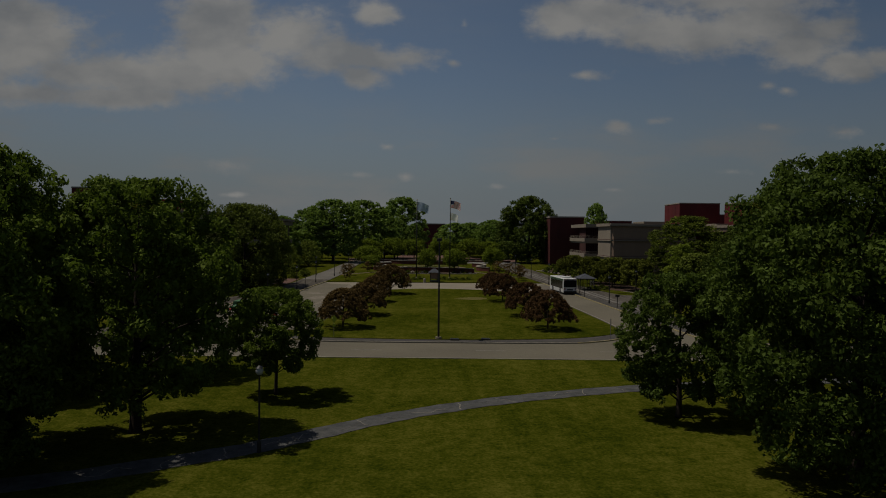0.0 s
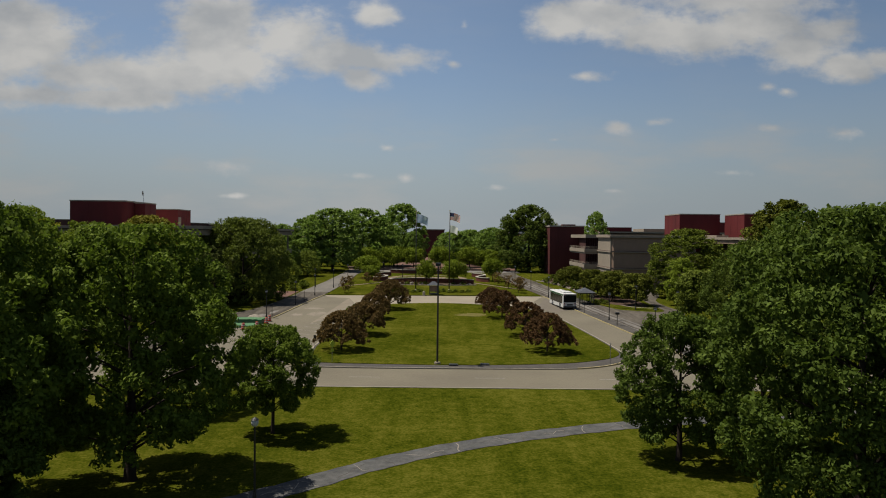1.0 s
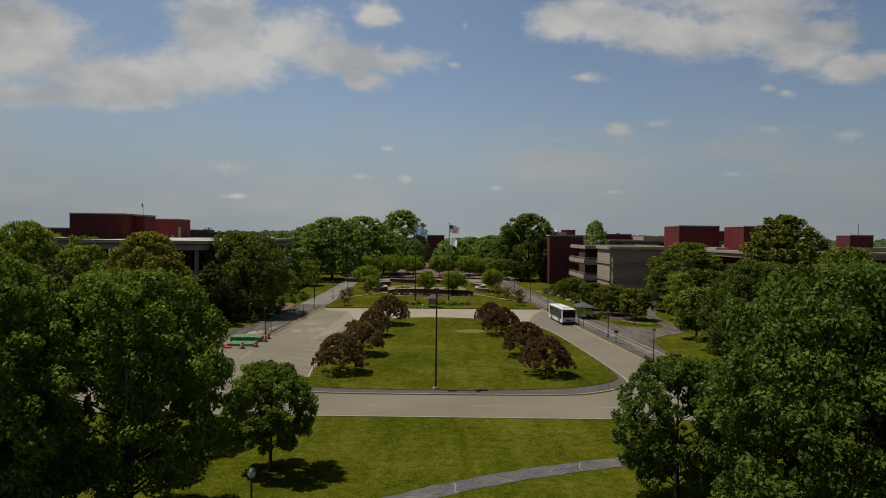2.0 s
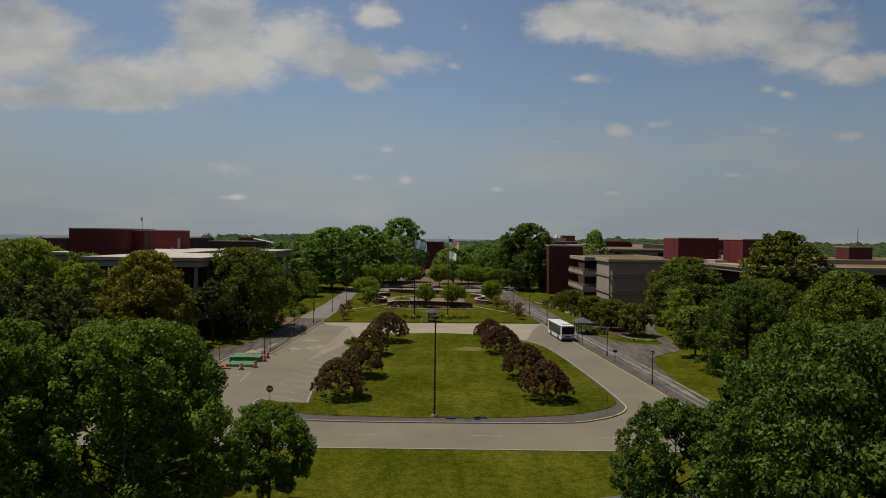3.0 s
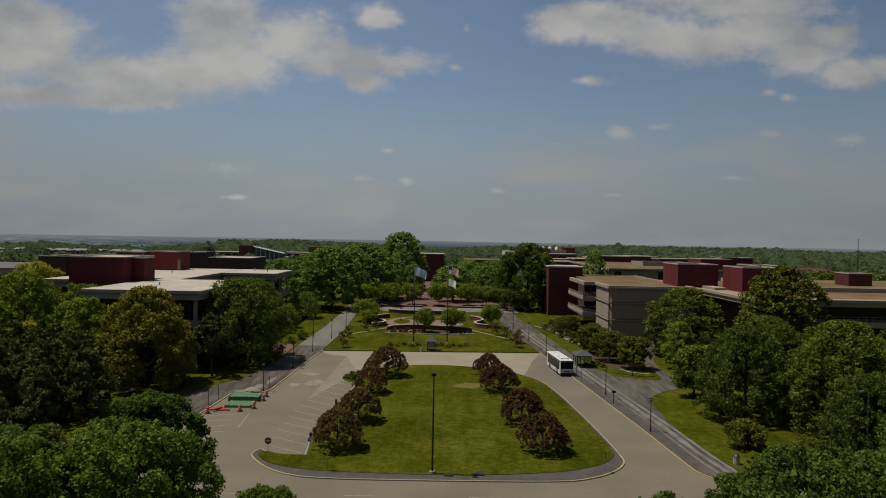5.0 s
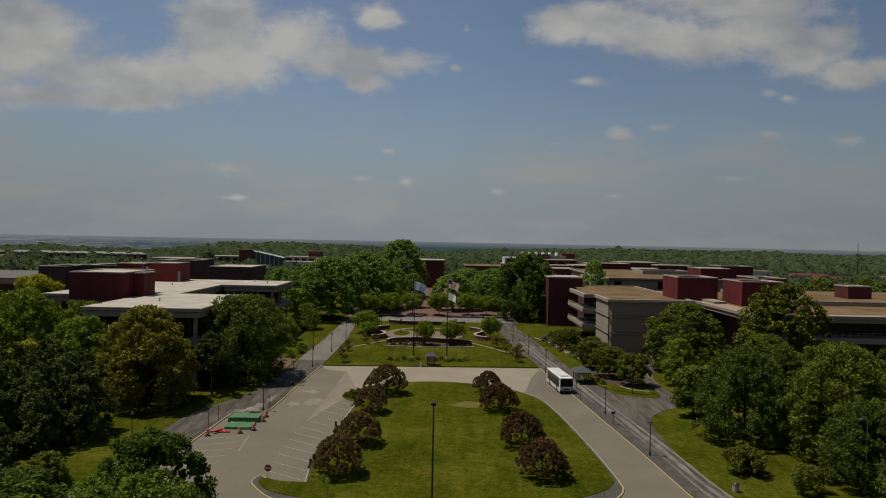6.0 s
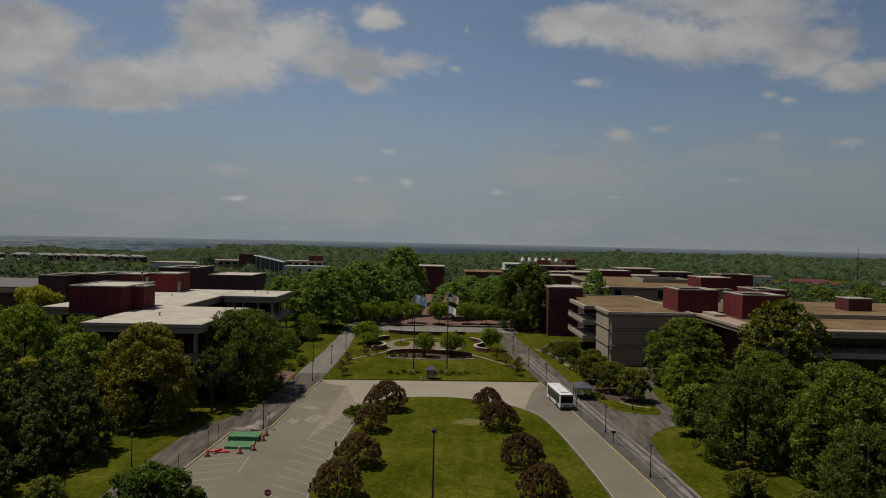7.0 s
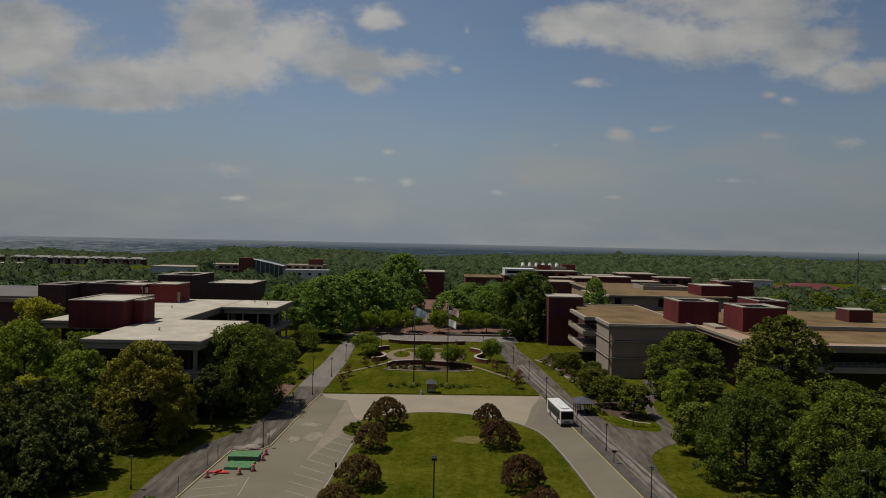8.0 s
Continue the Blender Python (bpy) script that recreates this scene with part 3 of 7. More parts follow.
    gutter = sheet("pavement_gutter", [(30.4, 82), (29.3, 96), (27.7, 112), (25.8, 130.5), (27.6, 130.8), (29.7, 113), (31.4, 96), (32.0, 82)], 0.075, ASPHALT_DARK, .1)
    tagged(gutter, "darker asphalt strip behind the yellow kerb", "pavement", kind="structure")
    for o, m, lab in ((
                      [(18.2, 131.5), (20.4, 140), (22.9, 150.5), (25.2, 131.4), (21.5, 126)], ASPHALT_PATCH, "darker repaired asphalt beside the bus"),
                      (ragged(-23.6, 128.4, 2.0, 1.5, 3), DUST, "pale dusty patch on the asphalt"), (ragged(-21.8, 121.0, 1.7, 2.8, 5), DUST, "pale dusty patch on the asphalt"), (ragged(-24.9, 119.4, 1.3, 2.2, 9), DUST, "pale dusty patch on the asphalt")):
        tagged(sheet("road_patch", o, 0.03, m, .02), lab, "road", kind="structure")
    west = sheet("service_road_west", smooth_line([(-41.2, 75.4), (-41, 92), (-41.0, 102), (-39.8, 113.5), (-37.0, 120), (-34.2, 127), (-32.5, 147), (-32.3, 165), (-31.5, 186), (-31.4, 214), (-31, 240)], 3)
                 + [(-25, 240), (-26.2, 213), (-25.2, 187), (-25.6, 165), (-25.9, 152), (-26.7, 143), (-27.2, 133), (-28.1, 115.4), (-29, 113.8), (-33.8, 112.4), (-34.5, 102), (-35.0, 92), (-35.7, 84), (-37.2, 79.2), (-40.8, 75.6)], 0.07, ASPHALT_ROUGH)
    tagged(west, "rough grey asphalt service road beside the parking", "road", kind="structure")
    for k, (cx, cy, rx, ry) in enumerate(((-30.6, 117.0, .8, 2.6), (-29.6, 122.5, .6, 3.0), (-32.6, 114.2, 1.4, .9))):
        tagged(sheet("road_patch", ragged(cx, cy, rx, ry, 20 + k), .076, ASPHALT_PALE, .005), "pale crumbling patch on the service road", "road", kind="structure")
    up = sheet("pavement_walk", [(-32.4, 158), (-25.7, 158), (-25.3, 187), (-26.4, 213), (-25.4, 238), (-30.6, 238), (-31.2, 214), (-31.3, 186)], 0.085, WALK_GREY)
    tagged(up, "pale concrete walk leading to the plaza", "pavement", kind="structure")
    # curving foot path on the near lawn
    mid = smooth_line([(-60, 22), (-34, 27.2), (-20, 32.2), (-12.5, 36.4), (-8.6, 39.4), (-3.2, 44.4), (3.2, 48.6), (9.6, 51.6), (16.2, 53.9), (26, 56.2), (42, 58.2), (80, 60.5)], 8)
    left, right = [], []
    for i, p in enumerate(mid):
        a, b = Vector(mid[max(i - 1, 0)]), Vector(mid[min(i + 1, len(mid) - 1)])
        d = (b - a).normalized()
        w = 1.0 + 0.06 * math.sin(i * 1.3) + 0.04 * math.sin(i * 3.1)
        left.append((p[0] - d.y * w, p[1] + d.x * w))
        right.append((p[0] + d.y * w, p[1] - d.x * w))
    walkway = sheet("pavement_path", left + right[::-1], 0.03, PATH_GREY, 0.1)
    tagged(walkway, "narrow cracked grey asphalt foot path", "path", kind="structure")
    rag = random.Random(31)
    for i in range(14, len(mid) - 14, 2):
        a, b = Vector(mid[i]), Vector(mid[i + 1])
        d = (b - a).normalized()
        n = Vector((-d.y, d.x))
        along = rag.uniform(-.6, .6)
        if i % 3:
            line = [a + n * k + d * (along * k + rag.uniform(-.25, .25)) for k in (-.85, -.45, -.1, .3, .75)]
        else:
            line = [a + n * rag.uniform(-.5, .5) + d * k for k in (0, .6, 1.2, 1.9, 2.6)]
        ribbon("crack", [tuple(q) for q in line], rag.uniform(.04, .09), 0.0, GRAVEL if i % 4 else ASPHALT_DARK, walkway, lift=.034, depth=.003)


build_roads()


# ---------------------------------------------------------------- plants
def leaf_mesh(name, centres, radii, count, size, rng, droop=0.25, squash=0.85, slim=0.62, jitter=0.45, hollow=0.45, rise=0.3):
    """Many small leaves round clump centres, as one mesh of separate diamonds."""
    centres, radii = np.asarray(centres), np.asarray(radii)
    weights = radii ** 2
    which = rng.choice(len(centres), count, p=weights / weights.sum())
    out = rng.normal(size=(count, 3))
    out /= np.linalg.norm(out, axis=1)[:, None]
    r = rng.random(count) ** hollow
    pos = centres[which] + out * (radii[which] * r)[:, None] * np.array([1, 1, squash])
    nrm = out * 0.8 + rng.normal(size=(count, 3)) * jitter + np.array([0, 0, rise])
    nrm /= np.linalg.norm(nrm, axis=1)[:, None]
    tang = np.cross(nrm, rng.normal(size=(count, 3)))
    tang /= np.linalg.norm(tang, axis=1)[:, None]
    bit = np.cross(nrm, tang)
    tang[:, 2] -= droop
    s = size * (0.6 + 0.8 * rng.random(count))[:, None]
    verts = np.empty((count, 4, 3))
    verts[:, 0] = pos - tang * s * 0.5
    verts[:, 1] = pos + bit * s * 0.5 * slim + nrm * s * 0.08
    verts[:, 2] = pos + tang * s * 0.5 - nrm * s * 0.10
    verts[:, 3] = pos - bit * s * 0.5 * slim + nrm * s * 0.08
    data = bpy.data.meshes.new(name)
    data.vertices.add(count * 4)
    data.vertices.foreach_set("co", verts.reshape(-1))
    data.loops.add(count * 4)
    data.loops.foreach_set("vertex_index", np.arange(count * 4, dtype=np.int32))
    data.polygons.add(count)
    data.polygons.foreach_set("loop_start", np.arange(0, count * 4, 4, dtype=np.int32))
    data.update(calc_edges=True)
    data.validate()
    return data


PROFILES = {
    "round": lambda h: math.sqrt(max(0.0, 1 - (2 * h - 0.9) ** 2 / 1.21)) if h < 1 else 0.1,
    "oval": lambda h: max(0.05, math.sin(math.pi * min(1, 0.12 + 0.88 * h) ** 0.8)) ** 0.7,
    "skirt": lambda h: max(0.08, (1 - h ** 2.2)) ** 0.6 * (0.86 + 0.14 * min(1, h * 6)),
    "dome": lambda h: max(0.05, 1 - h ** 2.6) ** 0.55 * (0.70 + 0.30 * min(1.0, h * 2.6)),
    "vase": lambda h: max(0.1, math.sin(math.pi * (0.15 + 0.83 * h) ** 1.25)) ** 0.8,
    "egg": lambda h: max(0.05, (1 - h ** 2.1)) ** 0.6 * (0.72 + 0.28 * min(1.0, h * 3.2)),
    "parasol": lambda h: max(0.06, 1 - h ** 1.9) ** 0.62,
    "pine": lambda h: max(0.06, 1 - h) ** 0.8 * (0.7 + 0.3 * math.sin(h * 30)),
}


def crown_clumps(half, width, depth, base, span, prof, boughs, bough, per_bough, lobes, lean, rnd):
    """Boughs spread evenly over the crown's outline, and on the outer side of each a cluster of small leaf clumps."""
    phase = [rnd.uniform(0, 6.28) for _ in range(3)]
    cores, clumps = [], []
    for i in range(boughs):
        h = ((i + rnd.uniform(.1, .9)) / boughs) ** 0.9
        a = i * 2.39996 + rnd.uniform(-.35, .35)
        lobe = 1 + lobes * (math.sin(2 * a + phase[0] + 3 * h) + .8 * math.sin(3 * a + phase[1] - 5 * h) + .5 * math.sin(5 * a + phase[2] + 9 * h)) / 1.6
        br = width * bough * rnd.uniform(.72, 1.2) * (.6 + .4 * min(1.0, prof(h) * 1.4))
        reach = max(0.0, half * prof(h) * lobe - br * .92)
        out = Vector((math.cos(a), math.sin(a) * depth, 0))
        c = Vector((out.x * reach + lean * h, out.y * reach, base + min(max(span * h, br * .55), span - br * .8)))
        cores.append((c, br))
        up = Vector((0, 0, .25 + .75 * h))
        for k in range(per_bough):
            d = Vector((rnd.gauss(0, 1), rnd.gauss(0, 1), rnd.gauss(0, 1))).normalized() + out * .65 + up * .55
            d.normalize()
            cr = br * rnd.uniform(.30, .52)
            p = c + Vector((d.x, d.y, d.z * .85)) * br * rnd.uniform(.72, 1.08)
            p.z = min(max(p.z, base + cr * .3), base + span - cr * .5)
            clumps.append((p, cr))
    return cores, clumps


def tree(name, height, width, base, profile, leaves, count, size, seed, label, clumps=110, clump=0.17, trunk_r=0.25, depth=None, lean=0.0, category="tree", group="", fork=0.35, lobes=0.22, jitter=0.45, hollow=0.4, squash=0.85, core=0.05, slim=0.62):
    """A tree at the origin: a tapered trunk with limbs, and a crown of leaves in clumps upon boughs. base: height of the crown's underside."""
    rng = np.random.default_rng(seed)
    rnd = random.Random(seed)
    half, span = width / 2, height - base
    cores, tufts = crown_clumps(half, width, (depth or width) / width, base, span, PROFILES[profile], max(5, clumps // 9), clump * 2.1, 9, lobes, lean, rnd)
    root = new(name)
    root.empty_display_size = 0.5
    tagged(root, label, category, group)
    wood = bmesh.new()
    top = base + span * 0.72
    pts = [(0, 0, -0.15), (0, 0, 0.25), (0.006 * width, 0, base * 0.8 + 0.3), (0.08, 0.05, base + span * fork), (lean * 0.6, -0.05, top)]
    tube(wood, pts, [trunk_r * 1.5, trunk_r * 1.05, trunk_r * 0.88, trunk_r * 0.55, trunk_r * 0.14], 9)
    for c, br in cores[:: max(1, len(cores) // 26)]:
        z0 = max(base * 0.85, min(c.z - 0.45 * (c.xy.length + 0.5), top * 0.95))
        start = Vector((0.04, 0.02, z0))
        end = start.lerp(c, .92)
        bend = start.lerp(end, 0.5) + Vector((0, 0, 0.05 * (c - start).length))
        rr = max(0.02, trunk_r * 0.34 * (1 - 0.6 * (z0 / height)))
        tube(wood, [start, bend, end], [rr, rr * 0.6, rr * 0.15], 5)
    part("trunk", wood, BARK, root, smooth=True)
    crown = mesh_object("crown", leaf_mesh("crown", [c for c, r in tufts], [r for c, r in tufts], count, size, rng, jitter=jitter, hollow=hollow, squash=squash, slim=slim), leaves, root)
    # the shaded mass of leaves inside the crown
    mesh_object("inner_leaves", leaf_mesh("inner_leaves", [(c.x * .8, c.y * .8, c.z - r * .15) for c, r in cores], [r * .62 for c, r in cores], max(60, int(count * core * 2)), size * 1.9, rng, slim=.8, jitter=1.2, hollow=.7), leaves, crown)
    return root


def plant(kind, x, y, turn=0.0, size=1.0, wide=1.0, label=""):
    """A copy of a tree at a place on the ground."""
    m = pose(x, y, ground_z(y) - 0.02, 0, 0, turn) @ Matrix.Diagonal((size * wide, size * wide, size, 1))
    ob = copy_thing(kind, m)
    if label:
        ob["label"] = label
    return ob


def first(kind, x, y, turn=0.0, size=1.0, wide=1.0):
    kind.matrix_basis = pose(x, y, ground_z(y) - 0.02, 0, 0, turn) @ Matrix.Diagonal((size * wide, size * wide, size, 1))
    return kind


# ---------------------------------------------------------------- buildings
def penthouse(x0, y0, x1, y1, z0, z1, label, mat=None, well=True, coping=COPING, ribs=True, corner=0.0):
    """A windowless plant room on a roof: clad walls, a coping and a sunk roof."""
    mat = mat or RED_WALL
    t = thing("plant_room", (x0 + x1) / 2, (y0 + y1) / 2, z0, label, "plant room", "maroon roof plant rooms")
    w, d, h = (x1 - x0) / 2, (y1 - y0) / 2, z1 - z0
    bm = bmesh.new()
    box(bm, -w, -d, -0.3, w, d, h - 0.15)
    if corner:
        edges = [e for e in bm.edges if abs(e.verts[0].co.z - e.verts[1].co.z) > 1 and e.verts[0].co.x > 0 and e.verts[0].co.y < 0]
        bmesh.ops.bevel(bm, geom=edges, offset=corner, segments=6, profile=0.5, affect="EDGES")
    part("wall", bm, mat, t)
    # coping as a ring, the roof sunk behind it
    c = 0.45
    ring = boxes((-w - .08, -d - .08, h - .15, w + .08, -d + c, h + .1), (-w - .08, d - c, h - .15, w + .08, d + .08, h + .1),
                 (-w - .08, -d + c, h - .15, -w + c, d - c, h + .1), (w - c, -d + c, h - .15, w + .08, d - c, h + .1))
    part("coping", ring, coping, t)
    if well:
        # Flat slab, nearly flush with the roof; the well's shade is its black colour.
        part("roof_well", boxes((-w * .62, -d * .62, h - .14, w * .62, d * .62, h - .05)), WELL_SHADE, t, "flat black slab for the shade in a roof well")
    part("roof", boxes((-w + c, -d + c, h - .149, w - c, d - c, h - .08)), COPING if well else ROOF_WHITE, t)
    if ribs:
        n = max(2, int(2 * w / 3.0))
        for i in range(1, n):
            x = -w + 2 * w * i / n
            part("seam", boxes((x - .03, -d - .03, 0.0, x + .03, -d + .01, h - .16)), mat, t)
        n = max(2, int(2 * d / 3.0))
        for i in range(1, n):
            y = -d + 2 * d * i / n
            for s in (-1, 1):
                part("seam", boxes((min(s * w, s * (w + .03)), y - .03, 0, max(s * w, s * (w + .03)), y + .03, h - .16)), mat, t)
    return t


def flat_roof(parent, x0, y0, x1, y1, z, mat, coping=PRECAST_PALE, name="roof"):
    part(name, boxes((x0 + .5, y0 + .5, z - .6, x1 - .5, y1 - .5, z - .12)), mat, parent)
    c = .5
    part("parapet", boxes((x0, y0, z - .6, x1, y0 + c, z), (x0, y1 - c, z - .6, x1, y1, z), (x0, y0 + c, z - .6, x0 + c, y1 - c, z), (x1 - c, y0 + c, z - .6, x1, y1 - c, z)), coping, parent)


def window_row(parent, axis, fixed, a, b, z0, z1, n, face=1):
    """A band of dark panes in slim frames on a wall facing along one axis."""
    step = (b - a) / n
    for i in range(n):
        p, q = a + step * i, a + step * (i + 1)
        if axis == "y":
            rows = (p + .06, fixed - .05, z0, q - .06, fixed + .05, z1)
            post = (q - .08, fixed - .10, z0, q + .08, fixed + .06, z1)
        else:
            rows = (fixed - .05, p + .06, z0, fixed + .05, q - .06, z1)
            post = (fixed - .10, q - .08, z0, fixed + .10, q + .08, z1)
        pane = part("window", boxes(rows), GLASS_DARK, parent)
        part("mullion", boxes(post), BROWN_WALL, pane)


def railing(parent, x0, y0, x1, y1, z, h=1.0, step=1.5):
    n = max(1, int(math.hypot(x1 - x0, y1 - y0) / step))
    rail = bmesh.new()
    for zz in (z + h, z + h * 0.5):
        tube(rail, [(x0, y0, zz), (x1, y1, zz)], [.04, .04], 5)
    r = part("railing", rail, PRECAST_PALE, parent)
    for i in range(n + 1):
        t = i / n
        x, y = x0 + (x1 - x0) * t, y0 + (y1 - y0) * t
        part("post", boxes((x - .04, y - .04, z, x + .04, y + .04, z + h)), PRECAST_PALE, r)


def east_hall():
    """Grey precast hall with terraces towards the plaza and a maroon stair tower."""
    t = thing("campus_hall", 0, 0, 0, "three-storey grey precast hall with terraces and gravel roof", "building", "campus halls")
    z, g = 15.2, ground_z(180)
    bm = bmesh.new()
    pts = [(43.5, 189), (43.5, 174.8), (43.9, 174.4), (64.8, 174.4), (64.8, 229), (46.3, 229), (46.3, 189)]
    lo = [bm.verts.new((x, y, g - 1)) for x, y in pts]
    hi = [bm.verts.new((x, y, z - 0.7)) for x, y in pts]
    for i in range(len(pts)):
        j = (i + 1) % len(pts)
        bm.faces.new((lo[i], lo[j], hi[j], hi[i]))
    bm.faces.new(hi)
    part("wall", bm, PRECAST, t)
    # Sunlight on the west face is put in as a paler precast skin.
    part("wall", boxes((43.15, 174.9, g - 1, 43.48, 188.8, z - .75)), PRECAST_PALE, t, "west cheek with sunlight painted in as paler precast")
    # string courses at each floor, and shallow panel joints between them
    for zz in (6.6, 10.9):
        part("string_course", boxes((42.9, 174.05, zz - .24, 65.1, 174.42, zz + .02), (42.9, 174.42, zz - .24, 43.2, 189, zz + .02)), PRECAST_PALE, t)
        part("joint", boxes((43.1, 174.3, zz + .03, 64.85, 174.42, zz + .16), (43.1, 174.42, zz + .03, 43.2, 189, zz + .16)), BROWN_WALL, t)
    part("roof", boxes((43.7, 175.2, z - .7, 64.4, 228.4, z - .25), (40.8, 190, z - .7, 43.65, 211, z - .25)), ROOF_TAN, t)
    part("parapet", boxes((42.7, 173.9, z - .75, 65.2, 175.1, z - .34), (42.9, 174.1, z - .34, 65.0, 175.0, z),
                          (42.7, 175.1, z - .75, 43.6, 189.2, z), (39.8, 189.2, z - .95, 43.6, 190, z), (39.8, 190, z - .95, 40.7, 211, z),
                          (64.5, 175.1, z - .75, 65.2, 229, z), (42.5, 228.5, z - .75, 64.5, 229.2, z)), PRECAST_PALE, t)
    for zz in (10.8, 6.5):
        slab = part("terrace", boxes((39.7, 189.2, zz - .95, 46.3, 211, zz - .1)), PRECAST_PALE, t)
        part("upstand", boxes((39.45, 189.0, zz - .5, 39.75, 211, zz + .5), (39.75, 189.0, zz - .5, 43.1, 189.3, zz + .5)), PRECAST_PALE, slab)
        railing(t, 39.6, 189.2, 39.6, 210.8, zz + .48, .6, 2.2)
        railing(t, 39.6, 189.15, 43, 189.15, zz + .48, .6, 1.0)
    for z0, z1 in ((11, 14.2), (6.7, 9.8), (g, 5.5)):
        window_row(t, "x", 44.4, 189.6, 210.6, z0, z1, 7)
    part("core", boxes((44.5, 189.05, g - 1, 46.25, 228, z - .75)), BROWN_WALL, t)
    tw = thing("stair_tower", 40.6, 227, ground_z(227), "tall windowless maroon stair tower with pale coping", "building")
    h = 18.0 - ground_z(227)
    part("wall", boxes((-5.6, -5.5, -1, 5.4, 6.5, h - .3)), TOWER_RED, tw)
    part("coping", boxes((-5.75, -5.65, h - .3, 5.55, 6.65, h + .12)), COPING, tw)
    for i in range(1, 4):
        part("seam", boxes((-5.6 + 2.75 * i - .03, -5.53, 0, -5.6 + 2.75 * i + .03, -5.5, h - .35)), TOWER_RED, tw)
    penthouse(62.6, 180.4, 73.2, 192.5, 2, 20.8, "maroon clad plant tower with black-painted roof well")


def north_east_hall():
    t = thing("campus_hall", 0, 0, 0, "long grey precast hall with tan gravel roof behind the trees", "building", "campus halls")
    z = 16.6
    part("wall", boxes((62.5, 252, 0, 106, 328, z - .8)), PRECAST, t)
    flat_roof(t, 61.6, 251.2, 107, 329, z, ROOF_TAN)
    part("string_course", boxes((62.2, 251.7, z - 5, 106.3, 252, z - 4.7)), PRECAST_PALE, t)
    for x in (64, 80, 96):
        part("window", boxes((x, 251.9, z - 4, x + 2.4, 252.2, z - 1.2)), GLASS_DARK, t)
    for zz in (z - .9, z - 5.2):
        part("terrace", boxes((58, 253, zz - .8, 62.5, 285, zz + .3)), PRECAST_PALE, t)
    part("plant_screen", boxes((84, 285, z - .1, 104, 286, z + 1.5), (84, 300, z - .1, 104, 301, z + 1.5), (84, 286, z - .1, 85, 300, z + 1.5), (103, 286, z - .1, 104, 300, z + 1.5)), PRECAST_PALE, t, "pale plant screen")
    penthouse(98, 258, 109.6, 272, 13, 20.4, "maroon clad plant room on a gravel roof", well=False)
    penthouse(117, 286, 130.4, 298, 3, 20.5, "maroon clad plant room with black-painted roof well")
    penthouse(76, 332, 92, 346, 3, 19.2, "maroon clad plant room on a far roof", well=False)


def south_east_hall():
    t = thing("campus_hall", 0, 0, 0, "low grey precast hall with deep eaves and tan roof", "building", "campus halls")
    z, g = 14.8, ground_z(160)
    part("wall", boxes((72.4, 154, g - 1, 165, 216, z - 1.6)), BROWN_WALL, t)
    part("eave", boxes((67, 147, z - 1.5, 170, 151, z - .1), (67, 151, z - 1.5, 72.4, 185, z - .1)), PRECAST, t)
    for row in ((66.7, 146.7, z - .6, 170, 147.4, z), (66.7, 147.4, z - .6, 67.4, 185, z), (88, 174, z - .1, 116, 174.7, z + .9), (67.4, 184.3, z - .6, 87, 185, z)):
        part("parapet", boxes(row), PRECAST_PALE, t)
    part("roof", boxes((67.4, 147.4, z - .6, 170, 216, z - .2)), ROOF_TAN, t)
    part("roof", boxes((88.5, 174.7, z - .2, 170, 215, z + .7)), ROOF_TAN, t, "raised tan gravel roof")
    part("parapet", boxes((116.2, 174, z - .1, 170, 174.7, z + .9)), PRECAST_PALE, t)
    part("parapet", boxes((88, 174.72, z - .1, 88.48, 215, z + .9)), PRECAST_PALE, t)
    part("terrace", boxes((67.3, 147.5, z - 6, 170, 154, z - 4.8)), PRECAST_PALE, t)
    railing(t, 67.5, 147.7, 125, 147.7, z - 4.8, 1.1, 1.6)
    window_row(t, "y", 153.9, 73, 125, z - 4.7, z - 1.7, 13)
    window_row(t, "y", 153.9, 73, 125, g, z - 6.2, 13)
    penthouse(74.3, 168.4, 84.8, 180, 14.2, 20.6, "maroon clad plant room with black-painted roof well")
    penthouse(89.6, 193, 97.6, 207, 14.2, 20.3, "maroon clad plant room with black-painted roof well")
    penthouse(111.2, 186.5, 117.6, 193, 14.2, 18.9, "small dark maroon plant room at the roof's end", TOWER_RED, well=False)
    part("rooflight_kerb", boxes((69, 172, z - .2, 72, 183, z + .5)), PRECAST_PALE, t)


